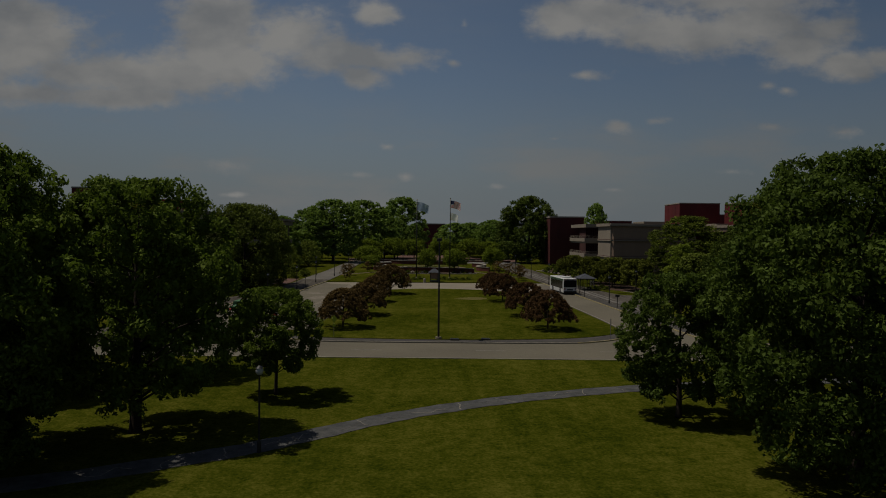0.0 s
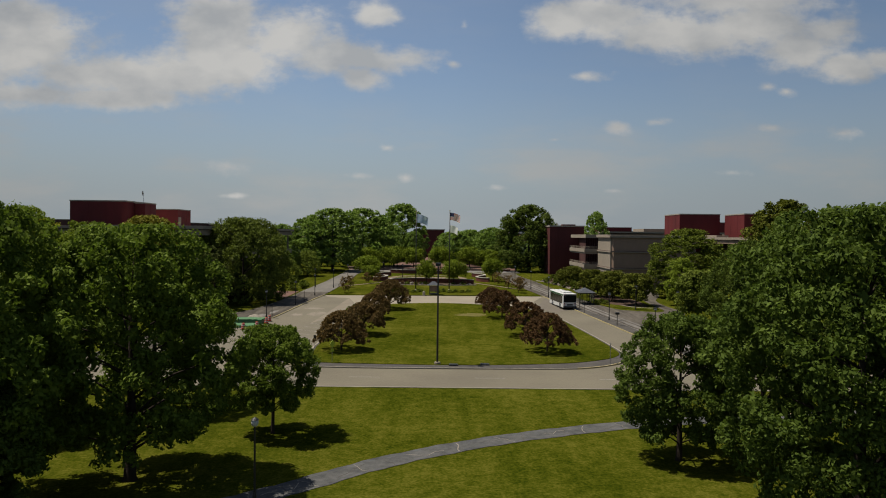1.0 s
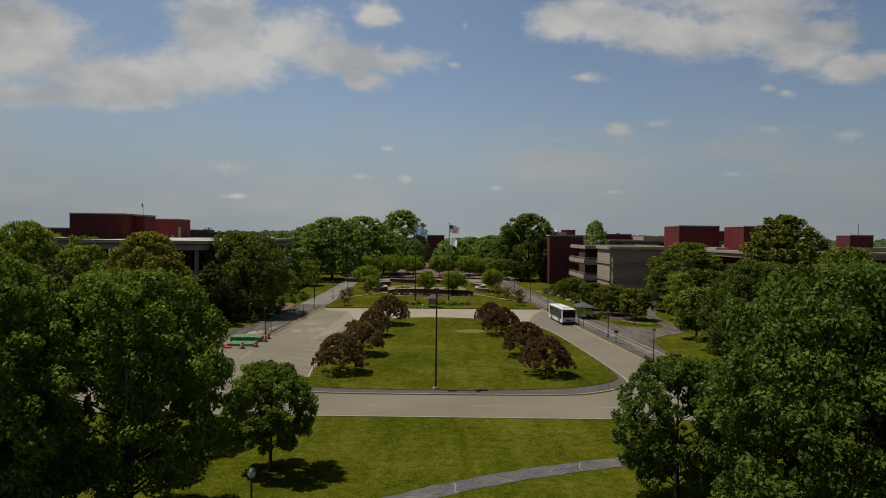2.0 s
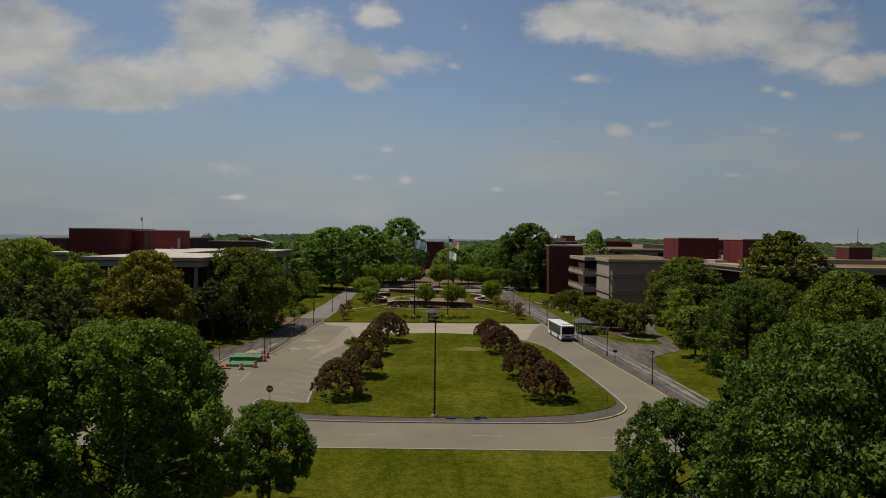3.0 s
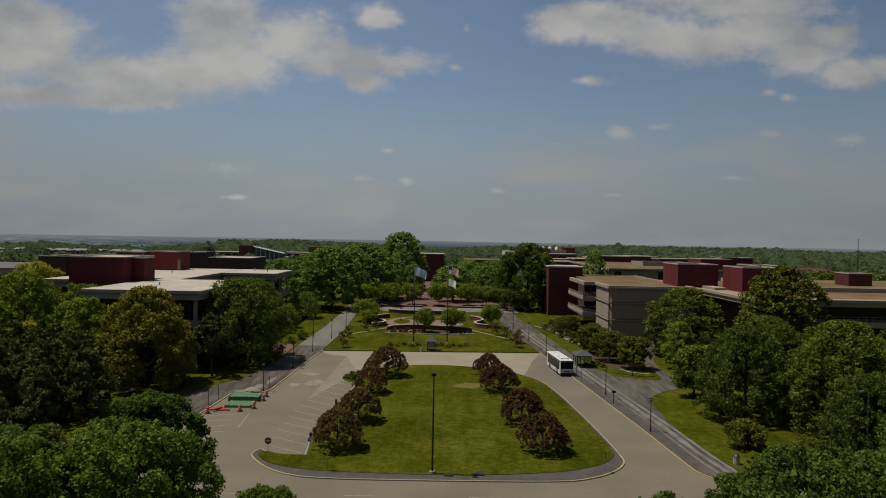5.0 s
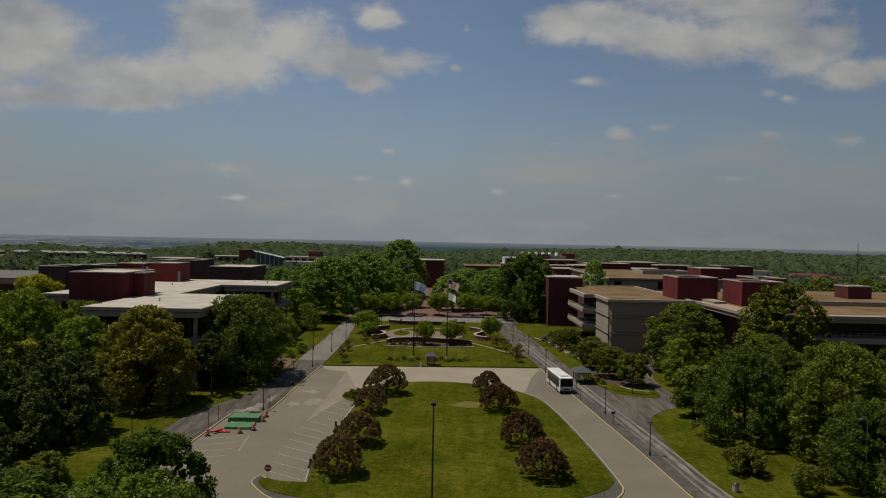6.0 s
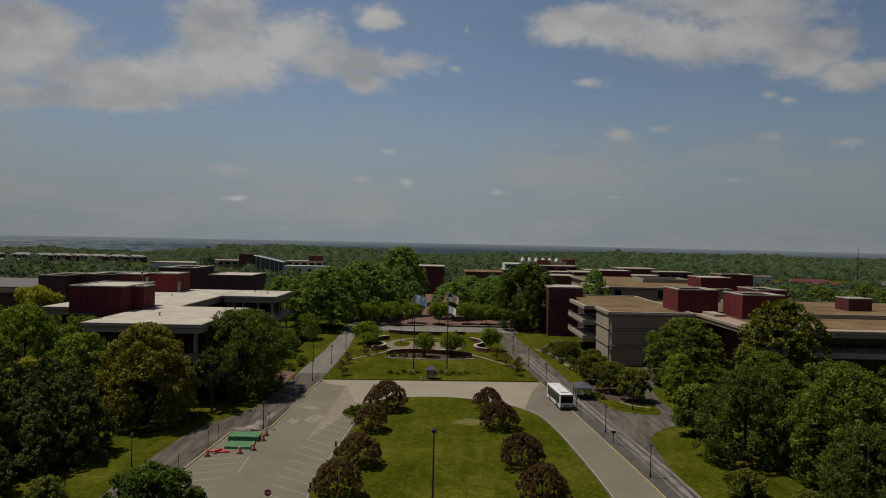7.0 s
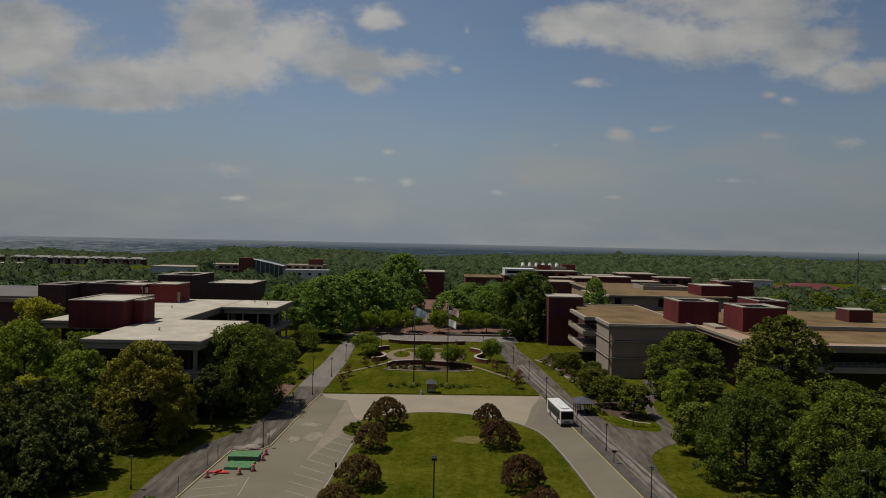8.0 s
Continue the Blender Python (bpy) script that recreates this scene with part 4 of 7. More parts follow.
def west_hall():
    """Hall with a pale membrane roof, deep stepped eaves and dark glazed storeys."""
    t = thing("campus_hall", 0, 0, 0, "three-storey hall with pale membrane roof and deep stepped eaves", "building", "campus halls")
    z = 16.0
    blocks = [(-66.8, 127.6, -44.2, 159.5), (-89, 153, -60.3, 210), (-60.3, 189, -45.2, 210)]
    for i, (x0, y0, x1, y1) in enumerate(blocks):
        g = ground_z(y0)
        lift = .004 * i
        part("roof", boxes((x0 + .4, y0 + .4, z - .5, x1 - .4, y1 - .4, z - .12 + lift)), ROOF_WHITE, t)
        part("eave", boxes((x0, y0, z - .75, x1, y1, z - .14 + lift * .5)), PRECAST_PALE, t)
        part("soffit_beam", boxes((x0 + .5, y0 + .5, z - 1.9, x1 - .5, y1 - .5, z - .9)), PRECAST_PALE, t)
        part("shadow_gap", boxes((x0 + .9, y0 + .9, z - .9, x1 - .9, y1 - .9, z - .75)), BROWN_WALL, t)
        part("wall", boxes((x0 + 3.0, y0 + 3.0, g - 1, x1 - 3.0, y1 - 3.0, z - 1.9)), BROWN_WALL, t)
        for zz in (10.0, 5.2):
            part("terrace", boxes((x0 + .6, y0 + .6, zz - 1.2, x1 - .6, y1 - .6, zz)), PRECAST_PALE, t)
        for z0, z1 in ((10.1, 13.9), (5.3, 8.7), (g, 3.9)):
            window_row(t, "y", y0 + 2.9, x0 + 3.2, x1 - 3.2, z0, z1, max(4, int((x1 - x0) / 3.2)))
            if i != 1:
                window_row(t, "x", x1 - 2.9, y0 + 3.2, y1 - 3.2, z0, z1, max(4, int((y1 - y0) / 3.2)))
        for k in range(4):
            xx = x0 + 1.4 + (x1 - x0 - 2.8) * k / 3
            part("column", boxes((xx - .2, y0 + 1.4, g - 1, xx + .2, y0 + 1.8, z - 1.9)), PRECAST_PALE, t)
        for k in range(3):
            yy = y0 + 1.4 + (y1 - y0 - 2.8) * k / 2
            part("column", boxes((x1 - 1.8, yy - .2, g - 1, x1 - 1.4, yy + .2, z - 1.9)), PRECAST_PALE, t)
    ph = penthouse(-79.0, 146.2, -67.2, 161.5, 15.6, 21.2, "large maroon plant room with rounded corner on a pale roof", well=False, corner=1.0)
    part("vent", boxes((5.88, 1.0, 1.2, 6.0, 1.7, 1.9)), LAMP_LENS, ph, "white wall vent")
    part("vent", boxes((5.88, -2.4, .9, 6.0, -2.0, 1.3)), LAMP_LENS, ph, "white wall vent")
    penthouse(-67.1, 150.5, -64.9, 156.2, 15.6, 21.0, "narrow maroon wing of the large plant room", well=False)
    p2 = penthouse(-83.8, 197, -75.8, 207, 15.6, 21.2, "maroon plant room with white air units on its wall", RED_CLAD, well=False)
    part("air_unit", boxes((-5.4, -5.6, 3.0, -4.2, -5.0, 4.6)), LAMP_LENS, p2, "white wall air unit")
    part("door", boxes((4.2, -5.06, .3, 5.0, -5.0, 3.4)), PRECAST_PALE, p2)
    penthouse(-92.2, 195, -84.6, 205, 5, 21.0, "maroon plant room at the roof's end", well=False)
    penthouse(-87, 256, -71, 277, 3, 17.7, "dark brown brick plant block behind the pale roof", BROWN_WALL, well=False)
    penthouse(-121, 230, -106, 248, 3, 18.6, "dark brown brick block with open roof", BROWN_WALL)
    penthouse(-130.5, 222, -121.5, 240, 3, 18.4, "dark brown brick block with open roof", BROWN_WALL)
    penthouse(-118, 285, -103, 310, 3, 18.6, "dark brown brick block with open roof", BROWN_WALL)
    for x, y in ((-57.5, 141), (-50, 198), (-72, 184), (-55, 203)):
        v = thing("roof_vent", x, y, z - .12, "small grey metal vent on a pale roof", "vent", "roof vents")
        bm = pole(0, 0, 0, .5, .14)
        tube(bm, [(0, 0, .5), (0, 0, .62)], [.3, .22], 8)
        part("pipe", bm, STEEL, v)
    low = thing("campus_hall", 0, 0, 0, "low brown hall with grey flat roof among trees", "building", "campus halls")
    part("wall", boxes((-200, 228, 0, -131, 270, 13.2)), BROWN_WALL, low)
    part("roof", boxes((-201, 227, 13.2, -131, 271, 14.0)), ROOF_GREY, low)
    part("eave", boxes((-201.2, 226.6, 12.0, -131, 228, 13.3)), PRECAST, low)


def antenna(x, y, z, h, label):
    t = thing("antenna", x, y, z, label, "antenna")
    part("mast", pole(0, 0, 0, h, .06, .03, 6), STEEL, t)
    for k in (.75, .9):
        part("panel", boxes((-.35, -.1, h * k, -.1, .1, h * k + .7)), LAMP_LENS, t)


def far_buildings():
    def block(name, label, rows, mat, roof, windows=0, group=""):
        t = thing(name, 0, 0, 0, label, "building", group)
        for x0, y0, x1, y1, z1 in rows:
            part("wall", boxes((x0, y0, -16, x1, y1, z1 - .5)), mat, t)
            part("roof", boxes((x0 - .4, y0 - .4, z1 - .5, x1 + .4, y1 + .4, z1)), roof, t)
            if windows:
                n = max(2, int((x1 - x0) / windows))
                s = (x1 - x0) / n
                for zz in range(2):
                    for i in range(n):
                        part("window", boxes((x0 + s * i + s * .2, y0 - .06, z1 - 3.2 - 3.4 * zz, x0 + s * i + s * .8, y0 + .1, z1 - 1.4 - 3.4 * zz)), GLASS_DARK, t)
        return t

    block("campus_hall", "maroon brick hall seen above the plaza trees", [(-15.5, 380, 1.2, 400, 17.8)], TOWER_RED, COPING)
    block("campus_hall", "low tan-roofed hall behind the plaza trees", [(14, 400, 60, 430, 14.2)], BRICK, ROOF_TAN)
    # science block with white roof tanks
    sci = block("science_building", "red brick science building with pale upper storey and tanks", [(36, 395, 57, 415, 16.0), (56, 405, 80, 440, 18.5), (66, 398, 78, 406, 15)], BRICK, PRECAST_PALE, 5)
    part("upper_storey", boxes((36.5, 396, 16, 54, 412, 19.6)), WHITE_WALL, sci, "pale upper storey")
    part("window", boxes((37.5, 395.9, 17, 53, 396.05, 18.6)), GLASS_DARK, sci)
    part("plant_screen", boxes((48, 418, 18, 76, 421, 20.4)), PRECAST_PALE, sci, "pale plant screen")
    part("penthouse", boxes((58, 416, 18, 66, 417.6, 21.4)), BRICK, sci, "red brick roof block")
    part("penthouse", boxes((74, 421.2, 18, 82, 427, 22)), BRICK, sci, "red brick roof block")
    for i in range(6):
        bm = pole(50 + 4.2 * i, 424, 18, 22.0, 1.0, 1.0, 12)
        tube(bm, [(50 + 4.2 * i, 424, 22.0), (50 + 4.2 * i, 424, 22.6)], [1.0, .4], 12)
        part("tank", bm, WHITE_WALL, sci, "white cylindrical tank", smooth=True)
    block("campus_hall", "maroon brick wing with pale roof edge", [(52, 340, 66, 356, 16), (70, 360, 90, 380, 17)], BRICK, PRECAST_PALE)
    block("campus_hall", "red brick laboratory wing with pale roof edges", [(60, 372, 70, 384, 16.4), (82, 384, 98, 398, 17.4), (96, 352, 112, 366, 16.2), (118, 372, 136, 384, 17.6)], BRICK, PRECAST_PALE, 6)
    block("campus_hall", "maroon brick hall on the east side", [(105, 400, 126, 420, 18), (92, 392, 104, 404, 16.5)], BRICK, PRECAST_PALE)
    # glazed building on the north-west
    g = block("glass_building", "grey stone and teal glass hall with sloped roof", [(-186, 545, -150, 565, 12.5), (-126, 550, -96, 566, 13)], PRECAST, PRECAST_PALE, 6)
    part("tower", boxes((-160, 538, -10, -149, 546, 18)), BRICK, g, "maroon brick stair tower")
    bm = bmesh.new()
    vs = [bm.verts.new(p) for p in ((-149, 540, -5), (-126, 540, -5), (-126, 540, 12), (-149, 540, 17), (-149, 556, -5), (-126, 556, -5), (-126, 556, 12), (-149, 556, 17))]
    for q in ((0, 1, 2, 3), (4, 7, 6, 5), (0, 3, 7, 4), (1, 5, 6, 2), (3, 2, 6, 7)):
        bm.faces.new([vs[k] for k in q])
    wing = part("glazed_wing", bm, TEAL, g, "teal glazed wing with sloped roof")
    part("roof_edge", tube(bmesh.new(), [(-150, 539.4, 17.3), (-125, 539.4, 12.1)], [.55, .55], 4), WHITE_WALL, wing, "white sloped roof edge")
    for k in range(6):
        x = -147 + 3.6 * k
        part("mullion", boxes((x - .2, 539.8, -5, x + .2, 540, 16.4 - .217 * (x + 149))), WHITE_WALL, wing)
    part("upper_block", boxes((-108, 552, 10, -98, 562, 17.5)), BRICK, g)
    part("wing", boxes((-126, 541, -5, -90, 549, 9.5)), WHITE_WALL, g, "pale plastered wing")
    for k in range(4):
        part("window", boxes((-122 + 8 * k, 540.9, 5, -119.5 + 8 * k, 541.1, 7)), GLASS_DARK, g)
    # apartment rows far to the west
    for x, w in ((-556, 22), (-528, 22), (-504, 21), (-481, 23), (-457, 22), (-431, 22), (-405, 18), (-616, 44)):
        y = 880
        t = block("apartment_block", "red brick apartment block with white gables", [(x, y, x + w, y + 14, 1.8)], BRICK, WHITE_WALL, 3.5, "distant apartment blocks")
        bm = bmesh.new()
        vs = [bm.verts.new(q) for q in ((x - .6, y - .8, 1.8), (x + w + .6, y - .8, 1.8), (x + w + .6, y + 14.8, 1.8), (x - .6, y + 14.8, 1.8), (x + 3, y + 7, 4.4), (x + w - 3, y + 7, 4.4))]
        for q in ((0, 1, 5, 4), (1, 2, 5), (2, 3, 4, 5), (3, 0, 4), (3, 2, 1, 0)):
            bm.faces.new([vs[i] for i in q])
        part("hip_roof", bm, ROOF_PALE, t, "pale shingle hip roof")
        for k in (.12, .58):
            bay = part("gable", boxes((x + w * k, y - 1.2, -8, x + w * (k + .3), y, 2.6)), PRECAST_PALE, t, "pale gabled bay")
            part("window", boxes((x + w * (k + .1), y - 1.3, -.9, x + w * (k + .2), y - 1.18, .9)), GLASS_DARK, bay)
    block("warehouse", "long white shed among trees", [(-222, 520, -178, 545, 11), (-370, 560, -345, 580, 9)], WHITE_WALL, PRECAST_PALE)
    block("warehouse", "grey gymnasium roof beyond the halls", [(-420, 470, -330, 500, 11)], PRECAST, PRECAST_PALE)
    for x0, y0, x1, y1, z0, z1 in ((244, 484, 286, 504, 5.6, 9.6), (254, 470, 292, 484, 3.8, 7.0)):
        t = thing("field_house", 0, 0, 0, "long sports building with red metal hip roof", "building", "red-roofed sports buildings")
        part("wall", boxes((x0, y0, -4, x1, y1, z0)), WHITE_WALL, t)
        ym, k = (y0 + y1) / 2, (y1 - y0) / 2
        bm = bmesh.new()
        vs = [bm.verts.new(p) for p in ((x0 - 1, y0 - 1, z0), (x1 + 1, y0 - 1, z0), (x1 + 1, y1 + 1, z0), (x0 - 1, y1 + 1, z0), (x0 + k, ym, z1), (x1 - k, ym, z1))]
        for q in ((0, 1, 5, 4), (1, 2, 5), (2, 3, 4, 5), (3, 0, 4), (3, 2, 1, 0)):
            bm.faces.new([vs[i] for i in q])
        part("roof", bm, RED_ROOF, t)
        for i in range(9):
            x = x0 + (x1 - x0) * (i + .5) / 9
            part("window", boxes((x - 1, y0 - .08, z0 - 2.6, x + 1, y0 + .1, z0 - 1.0)), GLASS_DARK, t)
    block("field_house", "low white building by the sports fields", [(214, 540, 262, 550, 8.8), (330, 500, 362, 512, 8)], WHITE_WALL, PRECAST_PALE)
    for x, y in ((226, 585), (246, 615), (262, 590), (276, 562), (283, 566), (304, 568), (333, 600), (343, 566)):
        t = thing("flood_light", x, y, ground_z(y), "tall steel sports floodlight mast", "lamp", "sports floodlights")
        part("mast", pole(0, 0, 0, 17, .2, .12, 6), STEEL, t)
        part("lamp_bank", boxes((-1.2, -.2, 16.4, 1.2, .2, 17.3)), LAMP_LENS, t)
    t = thing("radio_mast", 362, 595, ground_z(595), "slim dark radio mast on the skyline", "mast")
    part("mast", pole(0, 0, 0, 30, .4, .22, 6), BLACK, t)


TEAL = material("teal_glass", (0.045, 0.072, 0.076), (0.023, 0.036, 0.042), rough=0.15, scale=5.0, specular=0.8)
WHITE_WALL = material("white_siding", (0.46, 0.45, 0.43), rough=0.7, scale=5.0)
ROOF_PALE = material("pale_shingle", (0.17, 0.162, 0.15), rough=0.9, scale=3.0)
RED_ROOF = material("red_metal_roof", (0.092, 0.018, 0.018), rough=0.6, scale=6.0)

east_hall()
north_east_hall()
south_east_hall()
west_hall()
antenna(-68.5, 158, 21.2, 2.4, "short mast with white antenna panels on a plant room")
far_buildings()


# ---------------------------------------------------------------- distance
def distance():
    """Far plain, seen as a plain glowing band under the horizon, haze painted in."""
    bm = bmesh.new()
    n = 48
    rows = []
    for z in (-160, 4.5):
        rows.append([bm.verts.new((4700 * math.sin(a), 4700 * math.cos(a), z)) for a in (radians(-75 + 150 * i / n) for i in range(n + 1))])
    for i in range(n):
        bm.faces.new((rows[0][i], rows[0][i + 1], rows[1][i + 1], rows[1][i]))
    m = bpy.data.materials.new("glowing_hazy_plain")
    m.use_nodes = True
    nt = m.node_tree
    b = nt.nodes["Principled BSDF"]
    geo, mp, no, ramp = (nt.nodes.new(k) for k in ("ShaderNodeNewGeometry", "ShaderNodeMapping", "ShaderNodeTexNoise", "ShaderNodeValToRGB"))
    mp.inputs["Scale"].default_value = (.0016, .0016, .10)
    nt.links.new(geo.outputs["Position"], mp.inputs[0])
    nt.links.new(mp.outputs[0], no.inputs["Vector"])
    no.inputs["Detail"].default_value = 5
    e = ramp.color_ramp.elements
    no.inputs["Roughness"].default_value = .68
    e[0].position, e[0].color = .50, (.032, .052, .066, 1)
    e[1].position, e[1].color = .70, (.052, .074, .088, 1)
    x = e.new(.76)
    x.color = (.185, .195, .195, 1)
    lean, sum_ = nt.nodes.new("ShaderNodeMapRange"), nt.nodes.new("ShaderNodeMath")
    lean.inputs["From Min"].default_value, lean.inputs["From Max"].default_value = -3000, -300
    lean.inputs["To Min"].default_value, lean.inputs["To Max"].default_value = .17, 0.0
    sum_.operation = "ADD"
    nt.links.new(lean.outputs[0], sum_.inputs[0])
    mp2, no2, mix2 = nt.nodes.new("ShaderNodeMapping"), nt.nodes.new("ShaderNodeTexNoise"), nt.nodes.new("ShaderNodeMath")
    mp2.inputs["Scale"].default_value = (.007, .007, .22)
    nt.links.new(geo.outputs["Position"], mp2.inputs[0])
    nt.links.new(mp2.outputs[0], no2.inputs["Vector"])
    no2.inputs["Detail"].default_value = 4
    mix2.operation = "MULTIPLY_ADD"
    mix2.inputs[1].default_value = .17
    nt.links.new(no2.outputs[0], mix2.inputs[0])
    nt.links.new(no.outputs[0], mix2.inputs[2])
    nt.links.new(mix2.outputs[0], sum_.inputs[1])
    nt.links.new(sum_.outputs[0], ramp.inputs[0])
    # Painted haze: the band's glow pales towards its top edge.
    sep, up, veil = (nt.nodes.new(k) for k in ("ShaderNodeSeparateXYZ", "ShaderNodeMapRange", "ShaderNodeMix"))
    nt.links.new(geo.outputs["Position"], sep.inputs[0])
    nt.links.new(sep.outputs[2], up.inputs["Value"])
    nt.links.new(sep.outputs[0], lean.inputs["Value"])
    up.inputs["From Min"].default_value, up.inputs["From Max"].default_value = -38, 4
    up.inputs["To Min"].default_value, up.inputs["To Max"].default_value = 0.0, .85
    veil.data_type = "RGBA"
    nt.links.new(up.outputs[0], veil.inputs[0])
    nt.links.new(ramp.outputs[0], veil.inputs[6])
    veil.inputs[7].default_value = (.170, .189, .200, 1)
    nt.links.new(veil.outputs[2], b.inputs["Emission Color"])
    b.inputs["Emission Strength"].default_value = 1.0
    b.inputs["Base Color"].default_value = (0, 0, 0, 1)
    b.inputs["Specular IOR Level"].default_value = 0
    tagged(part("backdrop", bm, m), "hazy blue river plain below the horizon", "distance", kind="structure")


distance()


def far_woods():
    """Belts of woodland between and beyond the halls: one billowing canopy under a skin of leaves."""
    rng = np.random.default_rng(11)
    keep_out = [(-20, 180, 14, 405), (-205, 185, -40, 315), (-17, 375, 3, 402), (10, 380, 140, 455), (55, 245, 135, 350), (130, 385, 205, 445), (65, 145, 175, 220), (-190, 530, -88, 570),
                (-640, 883, -380, 892), (-225, 510, -175, 548), (-425, 465, -325, 505), (270, 545, 355, 600), (215, 470, 330, 560), (205, 600, 470, 625), (-60, 180, 60, 340)]
    cell = 9.5
    nx, ny = 206, 100
    jx, jy = rng.random((nx, ny)), rng.random((nx, ny))
    tall = rng.normal(0, 1.25, (nx, ny))
    wide = rng.uniform(4.6, 7.2, (nx, ny))

    def canopy(x, y):
        """Height of the canopy's top over a point, and 0 where nothing grows."""
        i0, j0 = np.floor((x + 960) / cell).astype(int), np.floor((y - 240) / cell).astype(int)
        best = np.full(x.shape, math.exp(-7.5))
        for di in (-1, 0, 1):
            for dj in (-1, 0, 1):
                i, j = np.clip(i0 + di, 0, nx - 1), np.clip(j0 + dj, 0, ny - 1)
                d2 = (x - ((i + jx[i, j]) * cell - 960)) ** 2 + (y - ((j + jy[i, j]) * cell + 240)) ** 2
                best = best + np.exp(3.0 * (tall[i, j] - 3.6 * d2 / wide[i, j] ** 2))
        best = np.log(best) / 3.0
        # a wooded ridge beyond the campus, with a saddle in the middle
        crest = np.interp(x / y, (-.75, -.6, -.45, -.34, -.26, -.07, .005, .08, .18, .38, .6, .8), (16, 16, 14, 18, 20, 14.5, 10.5, 15, 17.5, 19.5, 16, 15.5))
        u = x / y
        west = u < -.33
        rise = np.clip((y - np.where(west, 905, 590)) / np.where(west, 60, 160), 0, 1)
        rise = rise * rise * (3 - 2 * rise)
        crest = np.where(west, 35.7 - (35.7 - crest) * y / 750, crest)
        low = 11.5 - np.where(west, np.interp(y, (500, 560, 700, 800, 905), (0, 6, 13, 16.5, 16.5)), 0.0)
        z = low + (crest - low) * rise + 1.0 * np.sin(x * .031) + .8 * np.sin(x * .053 + y * .02)
        grove = west & (y > 410) & (y < 515) & (((u > -.64) & (u < -.575)) | ((u > -.52) & (u < -.455)) | (u > -.37))
        z += np.where(grove, 2.5, 0.0) - np.where(west & (y > 400) & (y < 520) & ~grove, 4.0, 0.0)
        z -= np.where((x > 130) & (y > 340) & (y < 640), 3.0, 0.0)
        z = z + best * np.where(y < 640, 1.4, 1.15)
        z -= np.where((x < -.14 * y) & (x > -.37 * y) & (y > 440) & (y < 548), 6.5, 0.0)
        z = np.where(z < -16, -99.0, z)
        for a, b, c, d in keep_out:
            z = np.where((x > a - 5) & (x < c + 5) & (y > b - 5) & (y < d + 5), -99.0, z)
        return np.where((np.abs(x) > .86 * y) | (y < 262), -99.0, z)

    xs, ys = np.arange(-880, 881, 2.5), np.arange(258, 1030, 3.2)
    gx, gy = np.meshgrid(xs, ys)
    gz = canopy(gx, gy)
    keep = gz > -50
    index = -np.ones(gx.shape, int)
    live = keep.copy()
    live[1:] |= keep[:-1]
    live[:-1] |= keep[1:]
    live[:, 1:] |= keep[:, :-1]
    live[:, :-1] |= keep[:, 1:]
    index[live] = np.arange(live.sum())
    lump = rng.normal(0, .18, gx.shape)
    verts = np.stack([gx[live], gy[live], np.where(keep, gz - .6 + lump, np.where(gy > 700, -14.0, 0.5))[live]], 1)
    quads = np.stack([index[:-1, :-1], index[:-1, 1:], index[1:, 1:], index[1:, :-1]], -1).reshape(-1, 4)
    quads = quads[(quads >= 0).all(1)]
    data = bpy.data.meshes.new("far_canopy")
    data.from_pydata(verts.tolist(), [], quads.tolist())
    for q in data.polygons:
        q.use_smooth = True
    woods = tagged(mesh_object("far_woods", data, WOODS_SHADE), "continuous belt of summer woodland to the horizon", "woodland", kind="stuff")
    y = np.concatenate([rng.uniform(262, 520, 220000), rng.uniform(520, 620, 40000)])
    x = rng.uniform(-.84, .84, len(y)) * y
    z = canopy(x, y)
    ok = np.flatnonzero(z > -50)
    ok = ok[rng.permutation(len(ok))[:80000]]
    centres = np.stack([x[ok], y[ok], z[ok] - .7], 1)
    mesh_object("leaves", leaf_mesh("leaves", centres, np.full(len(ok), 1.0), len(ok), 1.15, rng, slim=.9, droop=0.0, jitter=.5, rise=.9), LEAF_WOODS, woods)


# Distance haze and the shade between crowns are put into these colours.
WOODS_SHADE = material("shaded_hazy_woodland", (0.003, 0.006, 0.0035), (0.048, 0.066, 0.027), rough=0.9, scale=2.6, fine=.12, specular=0.03)
LEAF_WOODS = material("hazy_woodland_leaves", (0.011, 0.020, 0.008), (0.040, 0.055, 0.021), rough=0.62, scale=9.0, fine=.5, island=0.6, specular=0.04, translucent=0.35)
far_woods()


